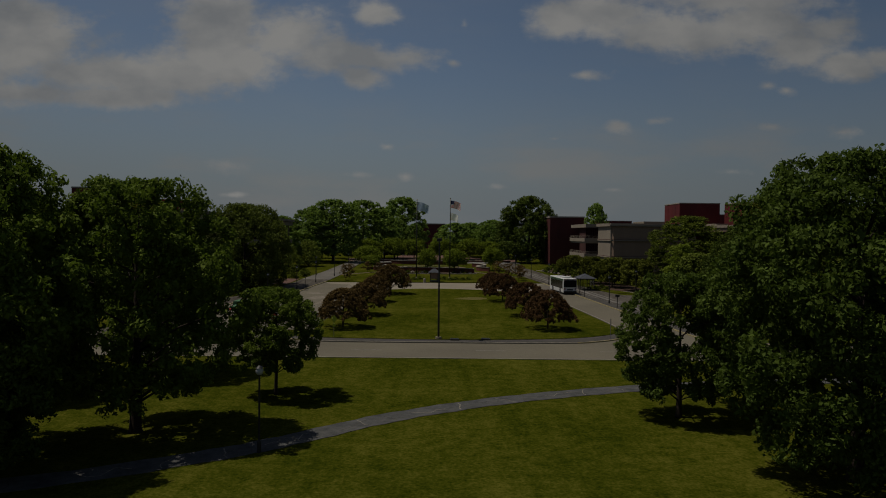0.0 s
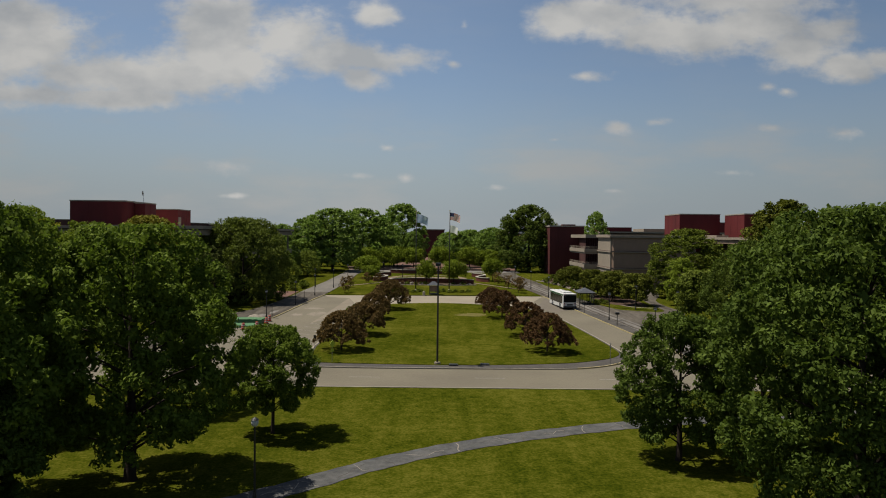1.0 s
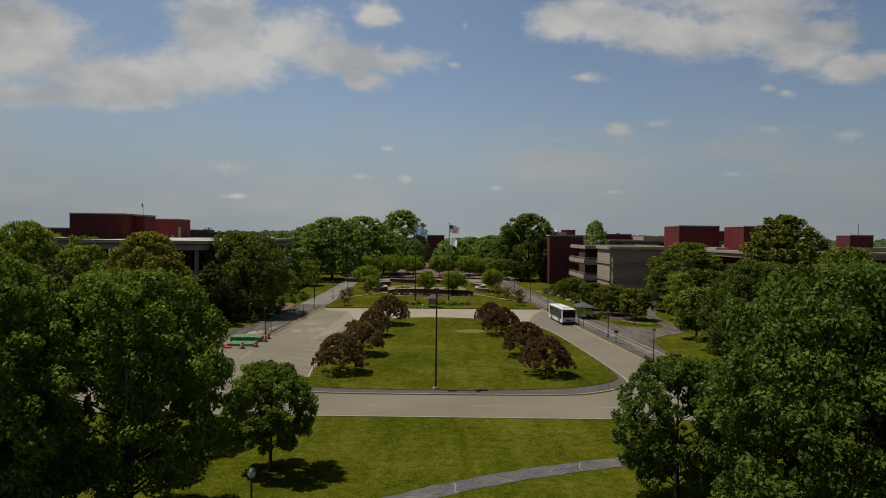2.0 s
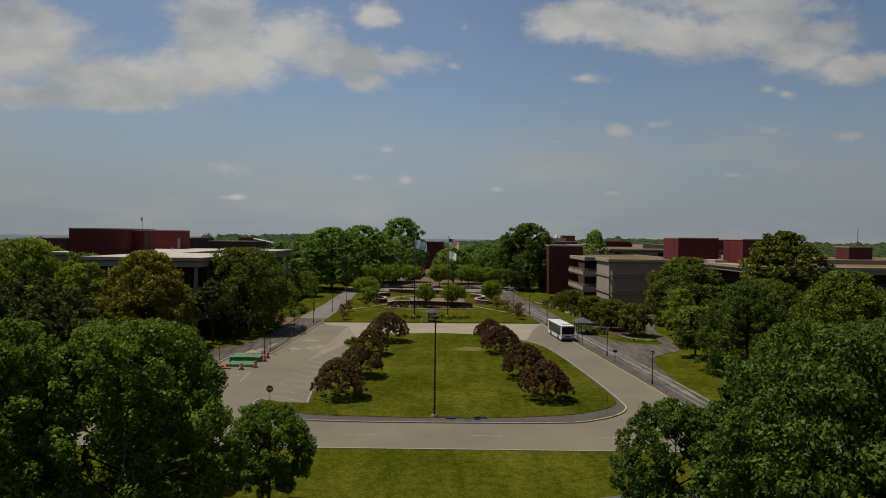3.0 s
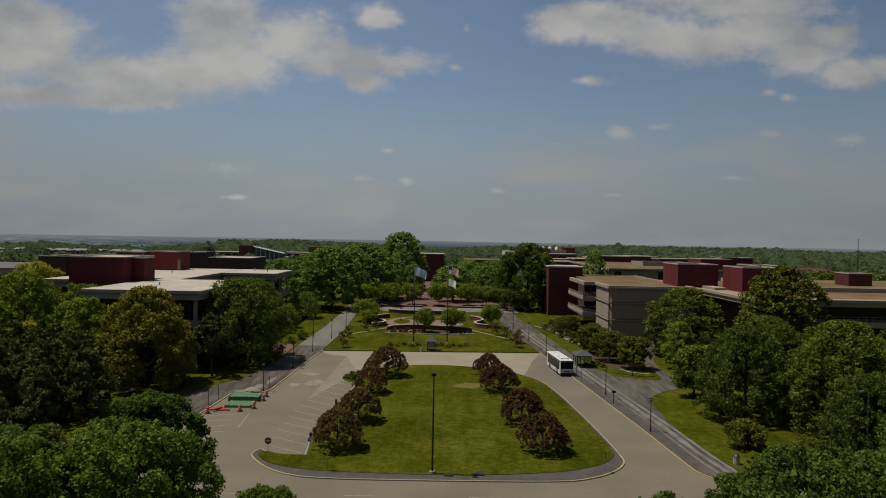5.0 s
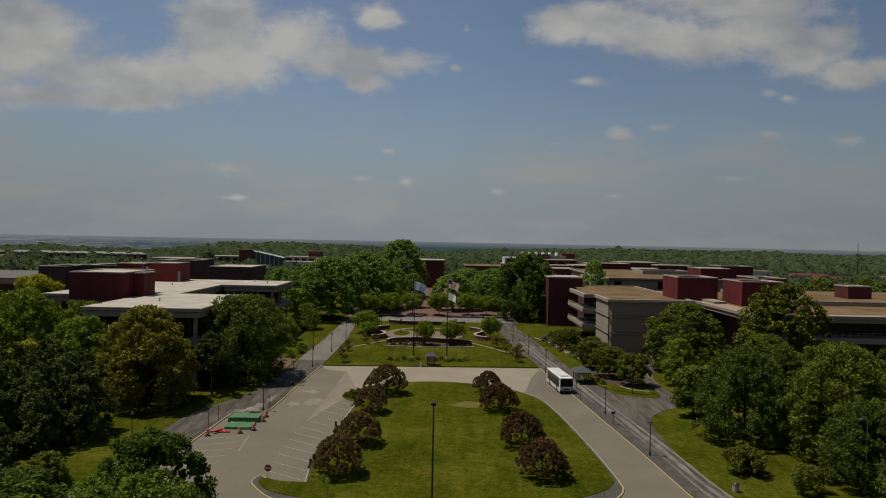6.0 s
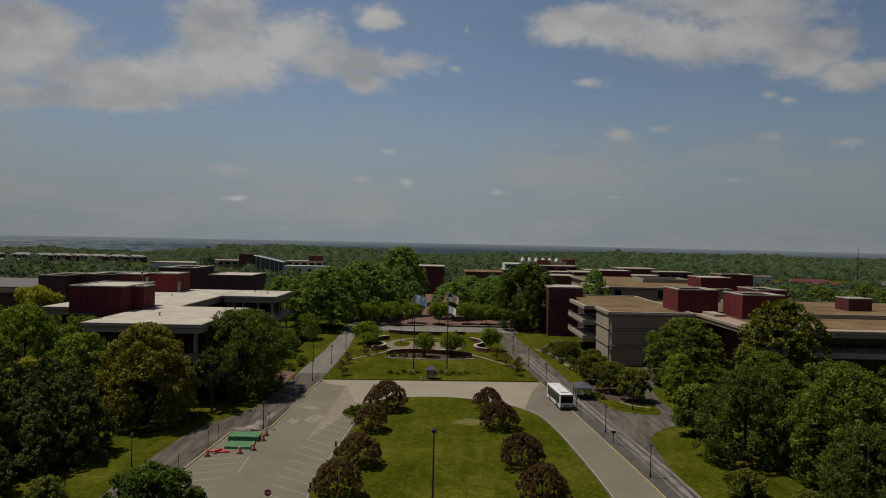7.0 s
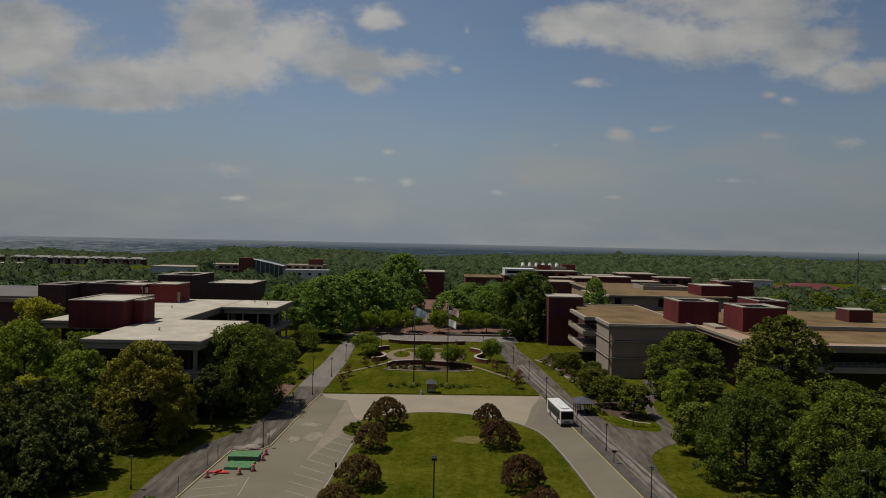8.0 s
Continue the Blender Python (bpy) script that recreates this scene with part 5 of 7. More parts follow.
# ---------------------------------------------------------------- trees
def trees():
    big_a = first(tree("maple_tree", 15.0, 11.5, 2.0, "round", LEAF_MAPLE, 56000, .232, 1, "tall dense green maple beside the foot path", 620, .06, .34, lobes=.18, jitter=.55, core=.02, hollow=.4), -17.9, 40.8, 20)
    plant(big_a, -23.6, 34.6, 140, 1.07, 0.97)
    
    big_b = first(tree("maple_tree", 16.2, 12.9, 0.9, "round", LEAF_MAPLE_SHADED, 62000, .232, 2, "broad green maple overhanging the near lawn", 760, .056, .36, lobes=.15, jitter=.6, core=.025, hollow=.4), 20.8, 34.0, 0, 1.0, 1.0)
    plant(big_b, 29.6, 36.8, 100, 1.1)
    
    big_c = first(tree("maple_tree", 9.5, 7.6, 1.3, "round", LEAF_MAPLE_SHADED, 27000, .21, 3, "rounded green maple at the lawn's edge", 500, .058, .2, lobes=.12, jitter=.8, core=.03, hollow=.4), 16.0, 45.4, 40)
    plant(big_c, 22.5, 47.5, 160, 1.1)
    plant(big_c, -23.4, 57.5, 200, 1.36, .98, label="tall green maple behind the young tree")
    plant(big_c, -32.5, 50, 75, 1.26, 1.4, label="tall green maple beside the front road")
    plant(big_c, 26.0, 30.0, 250, 1.05, 1.25)
    plant(big_c, -21.4, 31.4, 200, .84, 1.1, label="low leafy green maple beside the foot path")
    young = first(tree("young_maple", 7.9, 6.6, 1.9, "round", LEAF_MAPLE, 30000, .165, 4, "young round-headed green tree on the lawn", 420, .06, .13, lobes=.1, jitter=.8, hollow=.4), -11.9, 50.4, 0)
    del young
    # purple-leaved crab apples in two rows
    crab = tree("crab_apple_tree", 5.0, 6.8, 1.25, "parasol", LEAF_BRONZE, 15500, .23, 5, "spreading bronze-leaved crab apple on the island", 1150, .027, .12, core=.04, jitter=1.1, group="crab apples on the island", lobes=.13, slim=.34)
    crab2 = tree("crab_apple_tree", 5.0, 6.7, 1.3, "parasol", LEAF_PURPLE, 15500, .23, 6, "spreading purple-leaved crab apple on the island", 1150, .027, .12, core=.04, jitter=1.1, group="crab apples on the island", lobes=.13, slim=.34)
    first(crab, -12.1, 85.4, 30)
    first(crab2, 13.5, 85.5, 60)
    for k, x, y, r, s in ((crab, -10.9, 97.6, 100, .95), (crab, -11.0, 114.6, 10, .9), (crab, -9.4, 127.6, 250, 1.12), (crab2, 12.4, 98.2, 170, 1.0), (crab2, 10.6, 117, 300, .98), (crab2, 9.6, 129.4, 80, .86)):
        plant(k, x, y, r, s)
    # west side
    beech = tree("beech_tree", 16.9, 18.2, .4, "egg", LEAF_OLIVE, 30000, .38, 7, "broad olive-bronze beech with skirts to the ground", 700, .05, .4, lobes=.08, jitter=.6)
    first(beech, -49.6, 117, 0)
    dark = tree("linden_tree", 18.4, 22.5, .8, "egg", LEAF_DEEP, 8000, .6, 8, "dark green linden among other trees", 420, .066, .4, lobes=.15, jitter=.6)
    first(dark, -84, 140, 90, .8)
    first(tree("linden_tree", 16.8, 21.5, .5, "dome", LEAF_LINDEN, 32000, .38, 48, "large olive-green linden beside the service road", 760, .048, .4, lobes=.1, jitter=.6), -40.0, 138.8, 0)
    fresh = tree("ash_tree", 18.5, 14.0, 2.0, "dome", LEAF_FRESH, 9000, .48, 9, "tall bright green ash tree among others", 420, .064, .3, lobes=.18, jitter=.7)
    first(fresh, -76, 126, 0)
    for x, y, r, s, w in ((-88, 131, 60, 1.0, 1.05), (-69, 133, 130, .85, 1.1), (-98, 122, 200, .95, 1.1), (-112, 150, 300, .9, 1.2), (-118, 128, 90, .95, 1.2), (-62.5, 120.5, 260, .78, 1.1), (-56.5, 124.5, 190, .66, 1.15)):
        plant(fresh, x, y, r, s, w)
    lime = tree("lime_tree", 17.0, 13.0, 2.0, "dome", LEAF_LIME, 9000, .5, 49, "bright yellow-green tree behind the west hall", 110, .12, .3, lobes=.3)
    first(lime, -104, 178, 20)
    for x, y, r, s in ((-94, 150, 120, .8), (-70, 117, 200, .62), (-118, 168, 60, .8)):
        plant(lime, x, y, r, s, label="bright yellow-green tree beside the west hall")
    for x, y, r, s in ((-92, 112, 0, .75), (-43.5, 147, 300, .7), (-108, 138, 40, .9), (-46, 152, 40, .55)):
        plant(dark, x, y, r, s, label="dark green broadleaf tree behind the lawn")
    pine = tree("pine_tree", 12.2, 6.8, 4.4, "oval", NEEDLES, 7000, .33, 10, "ragged pine with bare lower trunk", 170, .07, .2, lobes=.5, core=.01, jitter=.9)
    first(pine, -52.8, 98.6, 0)
    for x, y, r, s in ((-55.4, 96.4, 70, .93), (-58.2, 100, 160, 1.0), (-62, 97, 220, .9), (-64, 103, 300, 1.05), (-68.5, 98, 10, 1.0), (-60.5, 107, 130, 1.05), (-73, 104, 50, 1.0), (-55.5, 106, 200, .85), (-41.2, 125.3, 80, .95)):
        plant(pine, x, y, r, s)
    low_pine = tree("pine_tree", 8.4, 7.3, .5, "skirt", NEEDLES, 7500, .30, 12, "low bushy pine beside the lawn", 170, .075, .16, lobes=.35, core=.02, jitter=.9)
    first(low_pine, -57.8, 91, 0)
    for x, y, r, s in ((-64, 92, 120, 1.25), (-70, 90, 60, 1.2), (-54.2, 85, 200, .7), (-58.5, 86.5, 20, 1.05), (-63, 85, 100, 1.15), (-55.6, 95, 10, 1.1), (-61.5, 97, 240, 1.3), (-56.6, 101, 60, 1.0), (-52.6, 91.5, 160, 1.0), (-50.4, 96.5, 30, .95), (-52.0, 101.5, 250, 1.05)):
        plant(low_pine, x, y, r, s)
    shrub = tree("olive_shrub", 3.7, 5.6, .2, "skirt", LEAF_DULL, 5000, .26, 13, "dull olive-brown rounded shrub on the grass", 120, .1, .08, category="shrub")
    first(shrub, -45.4, 80.5, 0)
    for x, y, r, s in ((40.4, 88.6, 40, .98), (45.2, 82.6, 100, .9), (-50.5, 95.5, 0, .45)):
        plant(shrub, x, y, r, s)
    # north centre, round the plaza
    fresh_far = tree("ash_tree", 18.5, 14.0, 2.0, "dome", LEAF_FAR, 8400, .53, 19, "tall green tree behind the brick plaza", 640, .047, .3, lobes=.2, jitter=.9)
    first(fresh_far, -46, 262, 10)
    plant(fresh_far, 40, 282, 0, .72, 1.3)
    for x, y, r, s, w, k in ((-22, 261, 80, .75, 1.4, fresh_far), (4.8, 262, 140, .76, 1.62, fresh_far), (18.5, 266, 260, .75, 1.4, fresh_far), (-36, 226, 0, 1.12, 1.44, fresh_far), (-44, 232, 90, 1.0, 1.38, fresh_far), (-29, 252, 200, 1.18, 1.49, fresh_far), (-18.6, 318, 30, 1.44, 1.32, fresh_far),
                             (12, 300, 40, .80, 1.75, fresh_far), (20, 275, 100, .84, 1.6, fresh_far), (26, 310, 10, .78, 1.7, fresh_far),
                             (-58, 250, 300, .85, 1.26, fresh_far), (51, 268, 210, .72, 1.2, fresh_far), (-19, 272, 150, .85, 1.2, fresh_far), (11, 286, 50, .78, 1.2, fresh_far), (-24, 268, 90, 1.05, 1.26, fresh_far)):
        plant(k, x, y, r, s, w, label="tall green tree behind the brick plaza")
    plant(fresh_far, 91.5, 232, 40, .82, .75, label="rounded green tree in a court between plant rooms")
    plant(fresh_far, 54.2, 241, 70, 1.14, .68, label="tall slim tree rising behind the grey hall")
    plant(fresh_far, -11.0, 270, 20, .74, 1.05, label="tall green tree behind the brick plaza")
    far_ash = tree("ash_tree", 18.5, 14.0, 2.0, "dome", LEAF_DEEP, 3800, .76, 69, "rounded green tree beyond the campus halls", 420, .06, .3, lobes=.2, jitter=.7)
    first(far_ash, 150, 300, 0, .7, 1.2)
    grove = random.Random(77)
    for x, y, r, k in ((146, 300, 10, .9), (158, 305, 80, .8), (170, 300, 150, .92), (184, 308, 220, .85), (196, 303, 290, .9), (178, 322, 330, .95), (210, 312, 40, .9)):
        plant(far_ash, x, y, r, k, 1.3)
    for i in range(26):
        if i < 15:
            x, y = grove.uniform(118, 250), grove.uniform(228, 372)
            if (112 < x < 134 and y < 302) or x > .8 * y:
                continue
        else:
            x, y = grove.uniform(-270, -150), grove.uniform(290, 410)
        plant(far_ash, x, y, grove.uniform(0, 360), grove.uniform(.58, .82), grove.uniform(1.05, 1.4))
    oak = tree("oak_tree", 24.4, 22.0, .8, "dome", LEAF_OAK, 20000, .6, 14, "massive dense oval oak beside the stair tower", 480, .06, .5, lobes=.1, jitter=.6)
    first(oak, 30.0, 236, 0, .94, 1.14)
    plant(dark, -40, 205, 120, .52, 1.0, label="dark rounded tree beside the walk")
    plant(dark, -41.5, 185, 20, .42, 1.0, label="dark rounded tree beside the walk")
    plant(dark, -45.5, 178, 200, .45, 1.0, label="dark rounded tree beside the walk")
    paver_tree = tree("honey_locust", 8.0, 8.8, 2.5, "vase", LEAF_PALE, 4200, .44, 15, "light green street tree in a plaza planter", 60, .17, .13, group="plaza trees")
    first(paver_tree, -17.6, 240.6, 0)
    for x, y, r, s in ((-25.6, 237, 70, .95), (-9.9, 245, 140, .95), (-.4, 243.5, 200, 1.0), (10, 245, 20, 1.0), (16.6, 246, 280, .9), (-17, 262, 50, 1.0), (8, 266, 10, 1.05), (-30, 250, 10, .9)):
        plant(paver_tree, x, y, r, s)
    for x, y, r, s, w in ((-21.4, 199, 30, .80, 1.15), (-19.8, 194.5, 130, .5, 1.3), (14.4, 191.5, 200, .80, .88), (-3.8, 180.3, 10, .80, .76), (3.4, 182, 60, .80, .92)):
        plant(paver_tree, x, y, r, s, w, label="bright green small tree beside the garden wall")
    sapling = tree("sapling", 3.8, 3.0, .8, "vase", LEAF_BRONZE, 800, .22, 16, "thin brown-leaved sapling on the grass", 30, .16, .05, group="saplings")
    first(sapling, -21.8, 156.2, 0)
    for x, y, r, s in ((-19.6, 181, 60, .8), (-22.5, 170, 10, .8), (14.8, 177.5, 90, .95), (18.2, 160, 30, 1.0), (19.4, 166, 200, .9), (16.9, 171, 120, .9), (-16.8, 182.5, 300, .7)):
        plant(sapling, x, y, r, s)
    # east side
    street = tree("hawthorn_tree", 6.4, 7.2, 1.3, "round", LEAF_DULL, 6500, .34, 17, "dull olive rounded small tree on mulch", 190, .09, .14, jitter=.7, group="small trees by the bus shelter")
    first(street, 39.5, 138.5, 0)
    for x, y, r, s in ((36.4, 145.5, 60, 1.0), (34.2, 154, 200, .95), (38.6, 152, 20, .8), (36.6, 160, 300, .85), (34.6, 180, 90, .82), (33.2, 187, 10, .6), (38.5, 172, 40, .7)):
        plant(street, x, y, r, s)
    east = tree("ash_tree", 18.5, 14.0, 0.9, "dome", LEAF_EAST, 17000, .33, 29, "broad green tree on the east lawn", 640, .05, .3, lobes=.2, jitter=1.0, hollow=.4)
    first(east, 54.8, 92.5, 10, .88, 1.2)
    ball = tree("maple_tree", 14.0, 15.4, .2, "egg", LEAF_OAK, 26000, .30, 59, "dense ball-shaped green maple on the east lawn", 900, .043, .35, lobes=.1, jitter=1.0, hollow=.4)
    first(ball, 46.6, 103.6, 0)
    plant(ball, 53.2, 84.8, 130, .76, .95, label="dense dark green tree on the east lawn")
    plant(ball, 64.0, 88.0, 30, .98, 1.1, label="dense dark green tree on the east lawn")
    olive = tree("ash_tree", 18.5, 14.0, 1.0, "egg", LEAF_DULL, 18000, .38, 39, "tall olive-green tree before the low hall", 640, .05, .3, lobes=.18, jitter=1.0)
    for x, y, r, s, w, k, lab in ((54.8, 152, 0, .95, 1.4, east, "rounded bright green tree before the grey hall"), 
                                  (60, 126, 150, .78, 1.25, east, "rounded green tree beside the service road"), (48.8, 139, 200, .52, 1.0, fresh, "small yellow-green tree on the verge"),
                                  
                                  (66, 112, 90, .84, 1.25, east, "broad green tree on the east lawn"), (56.0, 113, 60, .80, 1.15, east, "broad green tree on the east lawn"),
                                  (75, 100, 30, .9, 1.2, east, "broad green tree on the east lawn"), (83, 118, 170, .85, 1.3, east, "broad green tree on the east lawn"), (64, 82, 300, .55, 1.0, dark, "low green tree on the east lawn")):
        plant(k, x, y, r, s, w, label=lab)
    first(olive, 67.6, 135, 80)
    olive.scale = (1.52, 1.52, 1.16)
    verge = tree("oak_tree", 8.6, 7.6, 1.9, "round", LEAF_DEEP, 9000, .36, 18, "small round-headed oak on the east verge", 80, .15, .18)
    first(verge, 43.3, 115.4, 0)


# Darker copy of the maple leaf colour, with shade put into it.
LEAF_MAPLE_SHADED = material("shaded_maple_leaves", (0.028, 0.049, 0.008), (0.106, 0.146, 0.026), rough=0.62, island=0.6, scale=2.0, translucent=0.34, specular=0.04)
LEAF_EAST = material("broad_leaves", (0.036, 0.052, 0.007), (0.124, 0.148, 0.019), rough=0.62, island=0.55, scale=2.0, translucent=0.3, specular=0.04, tint=0.3)
LEAF_FAR = material("plaza_tree_leaves", (0.078, 0.132, 0.026), (0.192, 0.258, 0.054), rough=0.62, tint=0.25, island=0.5, scale=4.0, translucent=0.3, specular=0.04)
LEAF_DULL = material("dull_leaves", (0.050, 0.060, 0.008), (0.130, 0.140, 0.021), rough=0.62, island=0.6, scale=2.0, translucent=0.2, specular=0.04)
trees()


# ---------------------------------------------------------------- plaza garden
def plaza():
    deck = sheet("pavement_plaza", [(-32, 238), (26, 238), (28, 262), (16, 270), (4, 340), (4, 379), (-14, 379), (-16, 340), (-20, 270), (-36, 262)], 0.05, PAVER)
    tagged(deck, "red brick paved plaza under young trees", "plaza", kind="structure")
    cross = sheet("pavement_cross", [(-32, 225), (26, 225), (26, 237.6), (-32, 237.6)], 0.1, ASPHALT_PALE)
    tagged(cross, "worn grey asphalt walk before the brick plaza", "pavement", kind="structure")
    green = sheet("garden_lawn", [(-25.4, 152.4), (22.5, 154.2), (18.3, 192), (17.6, 224.6), (-25.8, 224.6), (-24.8, 188)], 0.14, GRASS)
    tagged(green, "mown garden lawn between kerb and terrace walls", "lawn", kind="structure")
    ring = [(-4.0 + 11.5 * math.cos(a), 199 + 12.5 * math.sin(a)) for a in (2 * math.pi * i / 40 for i in range(40))]
    loop = sheet("pavement_ring", ring, 0.17, TAN_PAVER, .2)
    tagged(loop, "tan paved ring walk in the garden", "path", kind="structure")
    for k, line in enumerate(([(-25.2, 171.6), (-21, 177.4), (-17.2, 182.6), (-14.2, 187.2)], [(18.8, 169.4), (14.6, 176.2), (10.6, 182.4), (7.4, 187.0)])):
        tagged(ribbon("pavement_garden", smooth_line(line, 5), 1.0, .03, TAN_PAVER, lift=.14), "narrow tan paved garden path across the lawn", "path", kind="structure")
    for cx, cy, rx, ry in ((-11.0, 200, 2.4, 5.0), (-3.8, 206.5, 6.8, 3.2), (3.2, 200, 2.2, 4.6)):
        o = [(cx + rx * math.cos(a), cy + ry * math.sin(a)) for a in (2 * math.pi * i / 20 for i in range(20))]
        tagged(sheet("garden_bed", o, 0.2, GRASS, .2), "small lawn inside the ring walk", "lawn", kind="structure")
    for line, h, nm, w in ((smooth_line([(-13.6, 181.2), (-12.6, 183.4), (-9, 185.2), (-4.4, 185.7), (0, 184.6), (4.6, 183.2), (8.6, 181.2)], 5), 1.25, "front", .5),
                           (smooth_line([(-16.2, 219.5), (-12, 217.6), (-7, 217.0), (-2, 217.0), (3, 217.2), (8.0, 218.6)], 5), 1.2, "back", .6),
                           (smooth_line([(-18.6, 188.2), (-15.9, 190), (-15.4, 194), (-18.4, 198.6), (-19.6, 202), (-17.4, 206), (-15.2, 207.4)], 5), 1.2, "west", .6),
                           (smooth_line([(13.2, 188.2), (10.6, 190.4), (10.2, 194), (12.6, 198.6), (12.2, 203), (9.4, 206.6)], 5), 1.2, "east", .6)):
        wall = tagged(ribbon("garden_wall", line, w, h, BRICK), "low curved dark brick wall with pale stone coping", "wall", "curved garden walls")
        ribbon("coping", line, w + .16, .16, COPING, wall, lift=h, depth=0.0)
    bed = sheet("flower_bed", smooth_line([(-14.4, 178), (-9, 177.2), (-3, 176.8), (4, 177.2), (9.2, 178.6), (8.4, 180.8), (3, 182.6), (-4.5, 185), (-12, 182.6)], 4, True), 0.17, MULCH, .1)
    tagged(bed, "mulched bed before the curved brick wall", "flower bed", kind="structure")
    rnd = random.Random(4)
    bush = tree("shrub", 1.1, 1.6, .05, "skirt", LEAF_EAST, 450, .17, 21, "clipped round dark green shrub in the garden", 60, .11, .04, lobes=.05, category="shrub", group="garden shrubs")
    first(bush, -11.2, 159.4, 0, .85, 1.2)
    for i in range(10):
        x = -9.4 + 1.5 * i if i < 4 else -.8 + 1.42 * (i - 4)
        plant(bush, x + rnd.uniform(-.2, .2), 159.0 + 1.7 * (i % 2) + rnd.uniform(-.3, .3), rnd.uniform(0, 360), rnd.uniform(.78, .98), 1.2)
    for i in range(16):
        plant(bush, rnd.uniform(-12.5, 8), rnd.uniform(178.4, 181.5), rnd.uniform(0, 360), rnd.uniform(.6, 1.1))
    for x, y, s in ((-33.5, 166, 1.6), (-34.5, 160, 1.4), (-34.2, 171, 1.8), (-35.5, 164, 1.2), (-38, 176, 2.0), (31.5, 176, 1.4), (33, 168, 1.5), (31, 184, 1.5), (29.5, 190, 1.6), (-16.4, 124.6, 1.0), (-15.6, 126.4, 1.2), (-15.2, 123.8, .9), (-14.8, 128, 1.0)):
        plant(bush, x, y, rnd.uniform(0, 360), s)
    barberry = tree("barberry_shrub", 1.2, 2.0, .05, "skirt", LEAF_PURPLE, 500, .18, 23, "low reddish barberry before the curved wall", 40, .13, .04, category="shrub", group="barberries in the bed")
    first(barberry, -11.8, 181.2, 0)
    for x, y, k in ((-10.2, 180.6, .9), (-8.4, 181.6, 1.0), (-6.6, 180.2, .8), (6.4, 179.9, .9)):
        plant(barberry, x, y, 70 * x, k)
    edge = smooth_line([(-14.4, 178), (-9, 177.2), (-3, 176.8), (4, 177.2), (9.2, 178.6)], 4)
    tagged(ribbon("bed_edging", edge, .34, .2, COPING, lift=.1), "pale stone edging of the bed before the wall", "edging", kind="structure")
    hedge = sheet("hedge_bed", [(31.2, 139), (34.6, 134), (39.5, 130.6), (42.2, 132), (42.8, 147), (41, 159), (35, 160), (33.4, 150)], .1, GRASS, .1)
    tagged(hedge, "grass verge under the small trees", "lawn", kind="structure")
    m = sheet("mulch_bed", smooth_line([(33.4, 142), (37, 137), (40.4, 135.6), (41.6, 138), (41.8, 147), (39.4, 156), (35.6, 158), (33.4, 150)], 3, True), .13, MULCH, .1)
    tagged(m, "brown mulch bed under small trees", "flower bed", kind="structure")
    # gravel edging, stones and low evergreens beside the grey hall
    for line, w in (([(32.8, 145.6), (34.6, 142.8), (36.4, 138.0), (38.4, 134.6), (41.4, 133.4)], .5), ([(27.4, 196), (29.4, 191.6), (31.0, 186), (31.9, 179), (32.8, 171), (34.4, 166)], .55)):
        tagged(ribbon("gravel_strip", smooth_line(line, 4), w, .12, GRAVEL), "pale gravel edging of a planted bed", "gravel", kind="structure")
    m = sheet("mulch_bed", smooth_line([(29.0, 195), (31.6, 186), (33.2, 172), (38.4, 170), (39.0, 184), (38.6, 196), (33, 204)], 3, True), .09, MULCH, .1)
    tagged(m, "dark planted bed along the grey hall", "flower bed", kind="structure")
    for i in range(22):
        y = rnd.uniform(173, 200)
        plant(bush, rnd.uniform(33.4 - (y - 172) * .08, 38.2), y, rnd.uniform(0, 360), rnd.uniform(1.0, 2.1))
    bm = bmesh.new()
    bmesh.ops.create_icosphere(bm, subdivisions=1, radius=.5)
    for v in bm.verts:
        v.co *= rnd.uniform(.75, 1.15)
        v.co.z *= .7
    stone = tagged(part("boulder", bm, DUST), "pale rounded stone edging a planted bed", "stone", "bed stones")
    stone.matrix_basis = pose(31.2, 185.2, ground_z(185.2) + .25, 0, 0, 20)
    for i in range(17):
        k = i / 16
        x, y = 28.2 + 4.6 * k + rnd.uniform(-.5, .5), 194.5 - 24 * k + rnd.uniform(-.6, .6)
        s = rnd.uniform(.6, 1.2)
        copy_thing(stone, pose(x + .6, y, ground_z(y) + .2, 0, 0, rnd.uniform(0, 360)) @ Matrix.Diagonal((s, s * .8, s, 1)))
    for i in range(16):
        x, y, s = rnd.uniform(-13.2, -4.5), rnd.uniform(179.6, 182.4), rnd.uniform(.6, 1.25)
        copy_thing(stone, pose(x, y, ground_z(y) + .3, 0, 0, rnd.uniform(0, 360)) @ Matrix.Diagonal((s, s * .8, s, 1)))
    for i in range(7):
        x, y, s = rnd.uniform(1.5, 8.0), rnd.uniform(178.8, 181.0), rnd.uniform(.5, 1.0)
        copy_thing(stone, pose(x, y, ground_z(y) + .3, 0, 0, rnd.uniform(0, 360)) @ Matrix.Diagonal((s, s * .8, s, 1)))
    cone = tree("juniper", 4.6, 2.0, .1, "pine", NEEDLES, 2600, .26, 31, "narrow dark evergreen before the grey wall", 60, .2, .08, group="evergreens by the wall")
    first(cone, 47.2, 176.4)
    for x, y, s in ((50.8, 175.6, 1.05), (44.4, 177, .7), (48.8, 176.8, .6)):
        plant(cone, x, y, 60 * x, s)
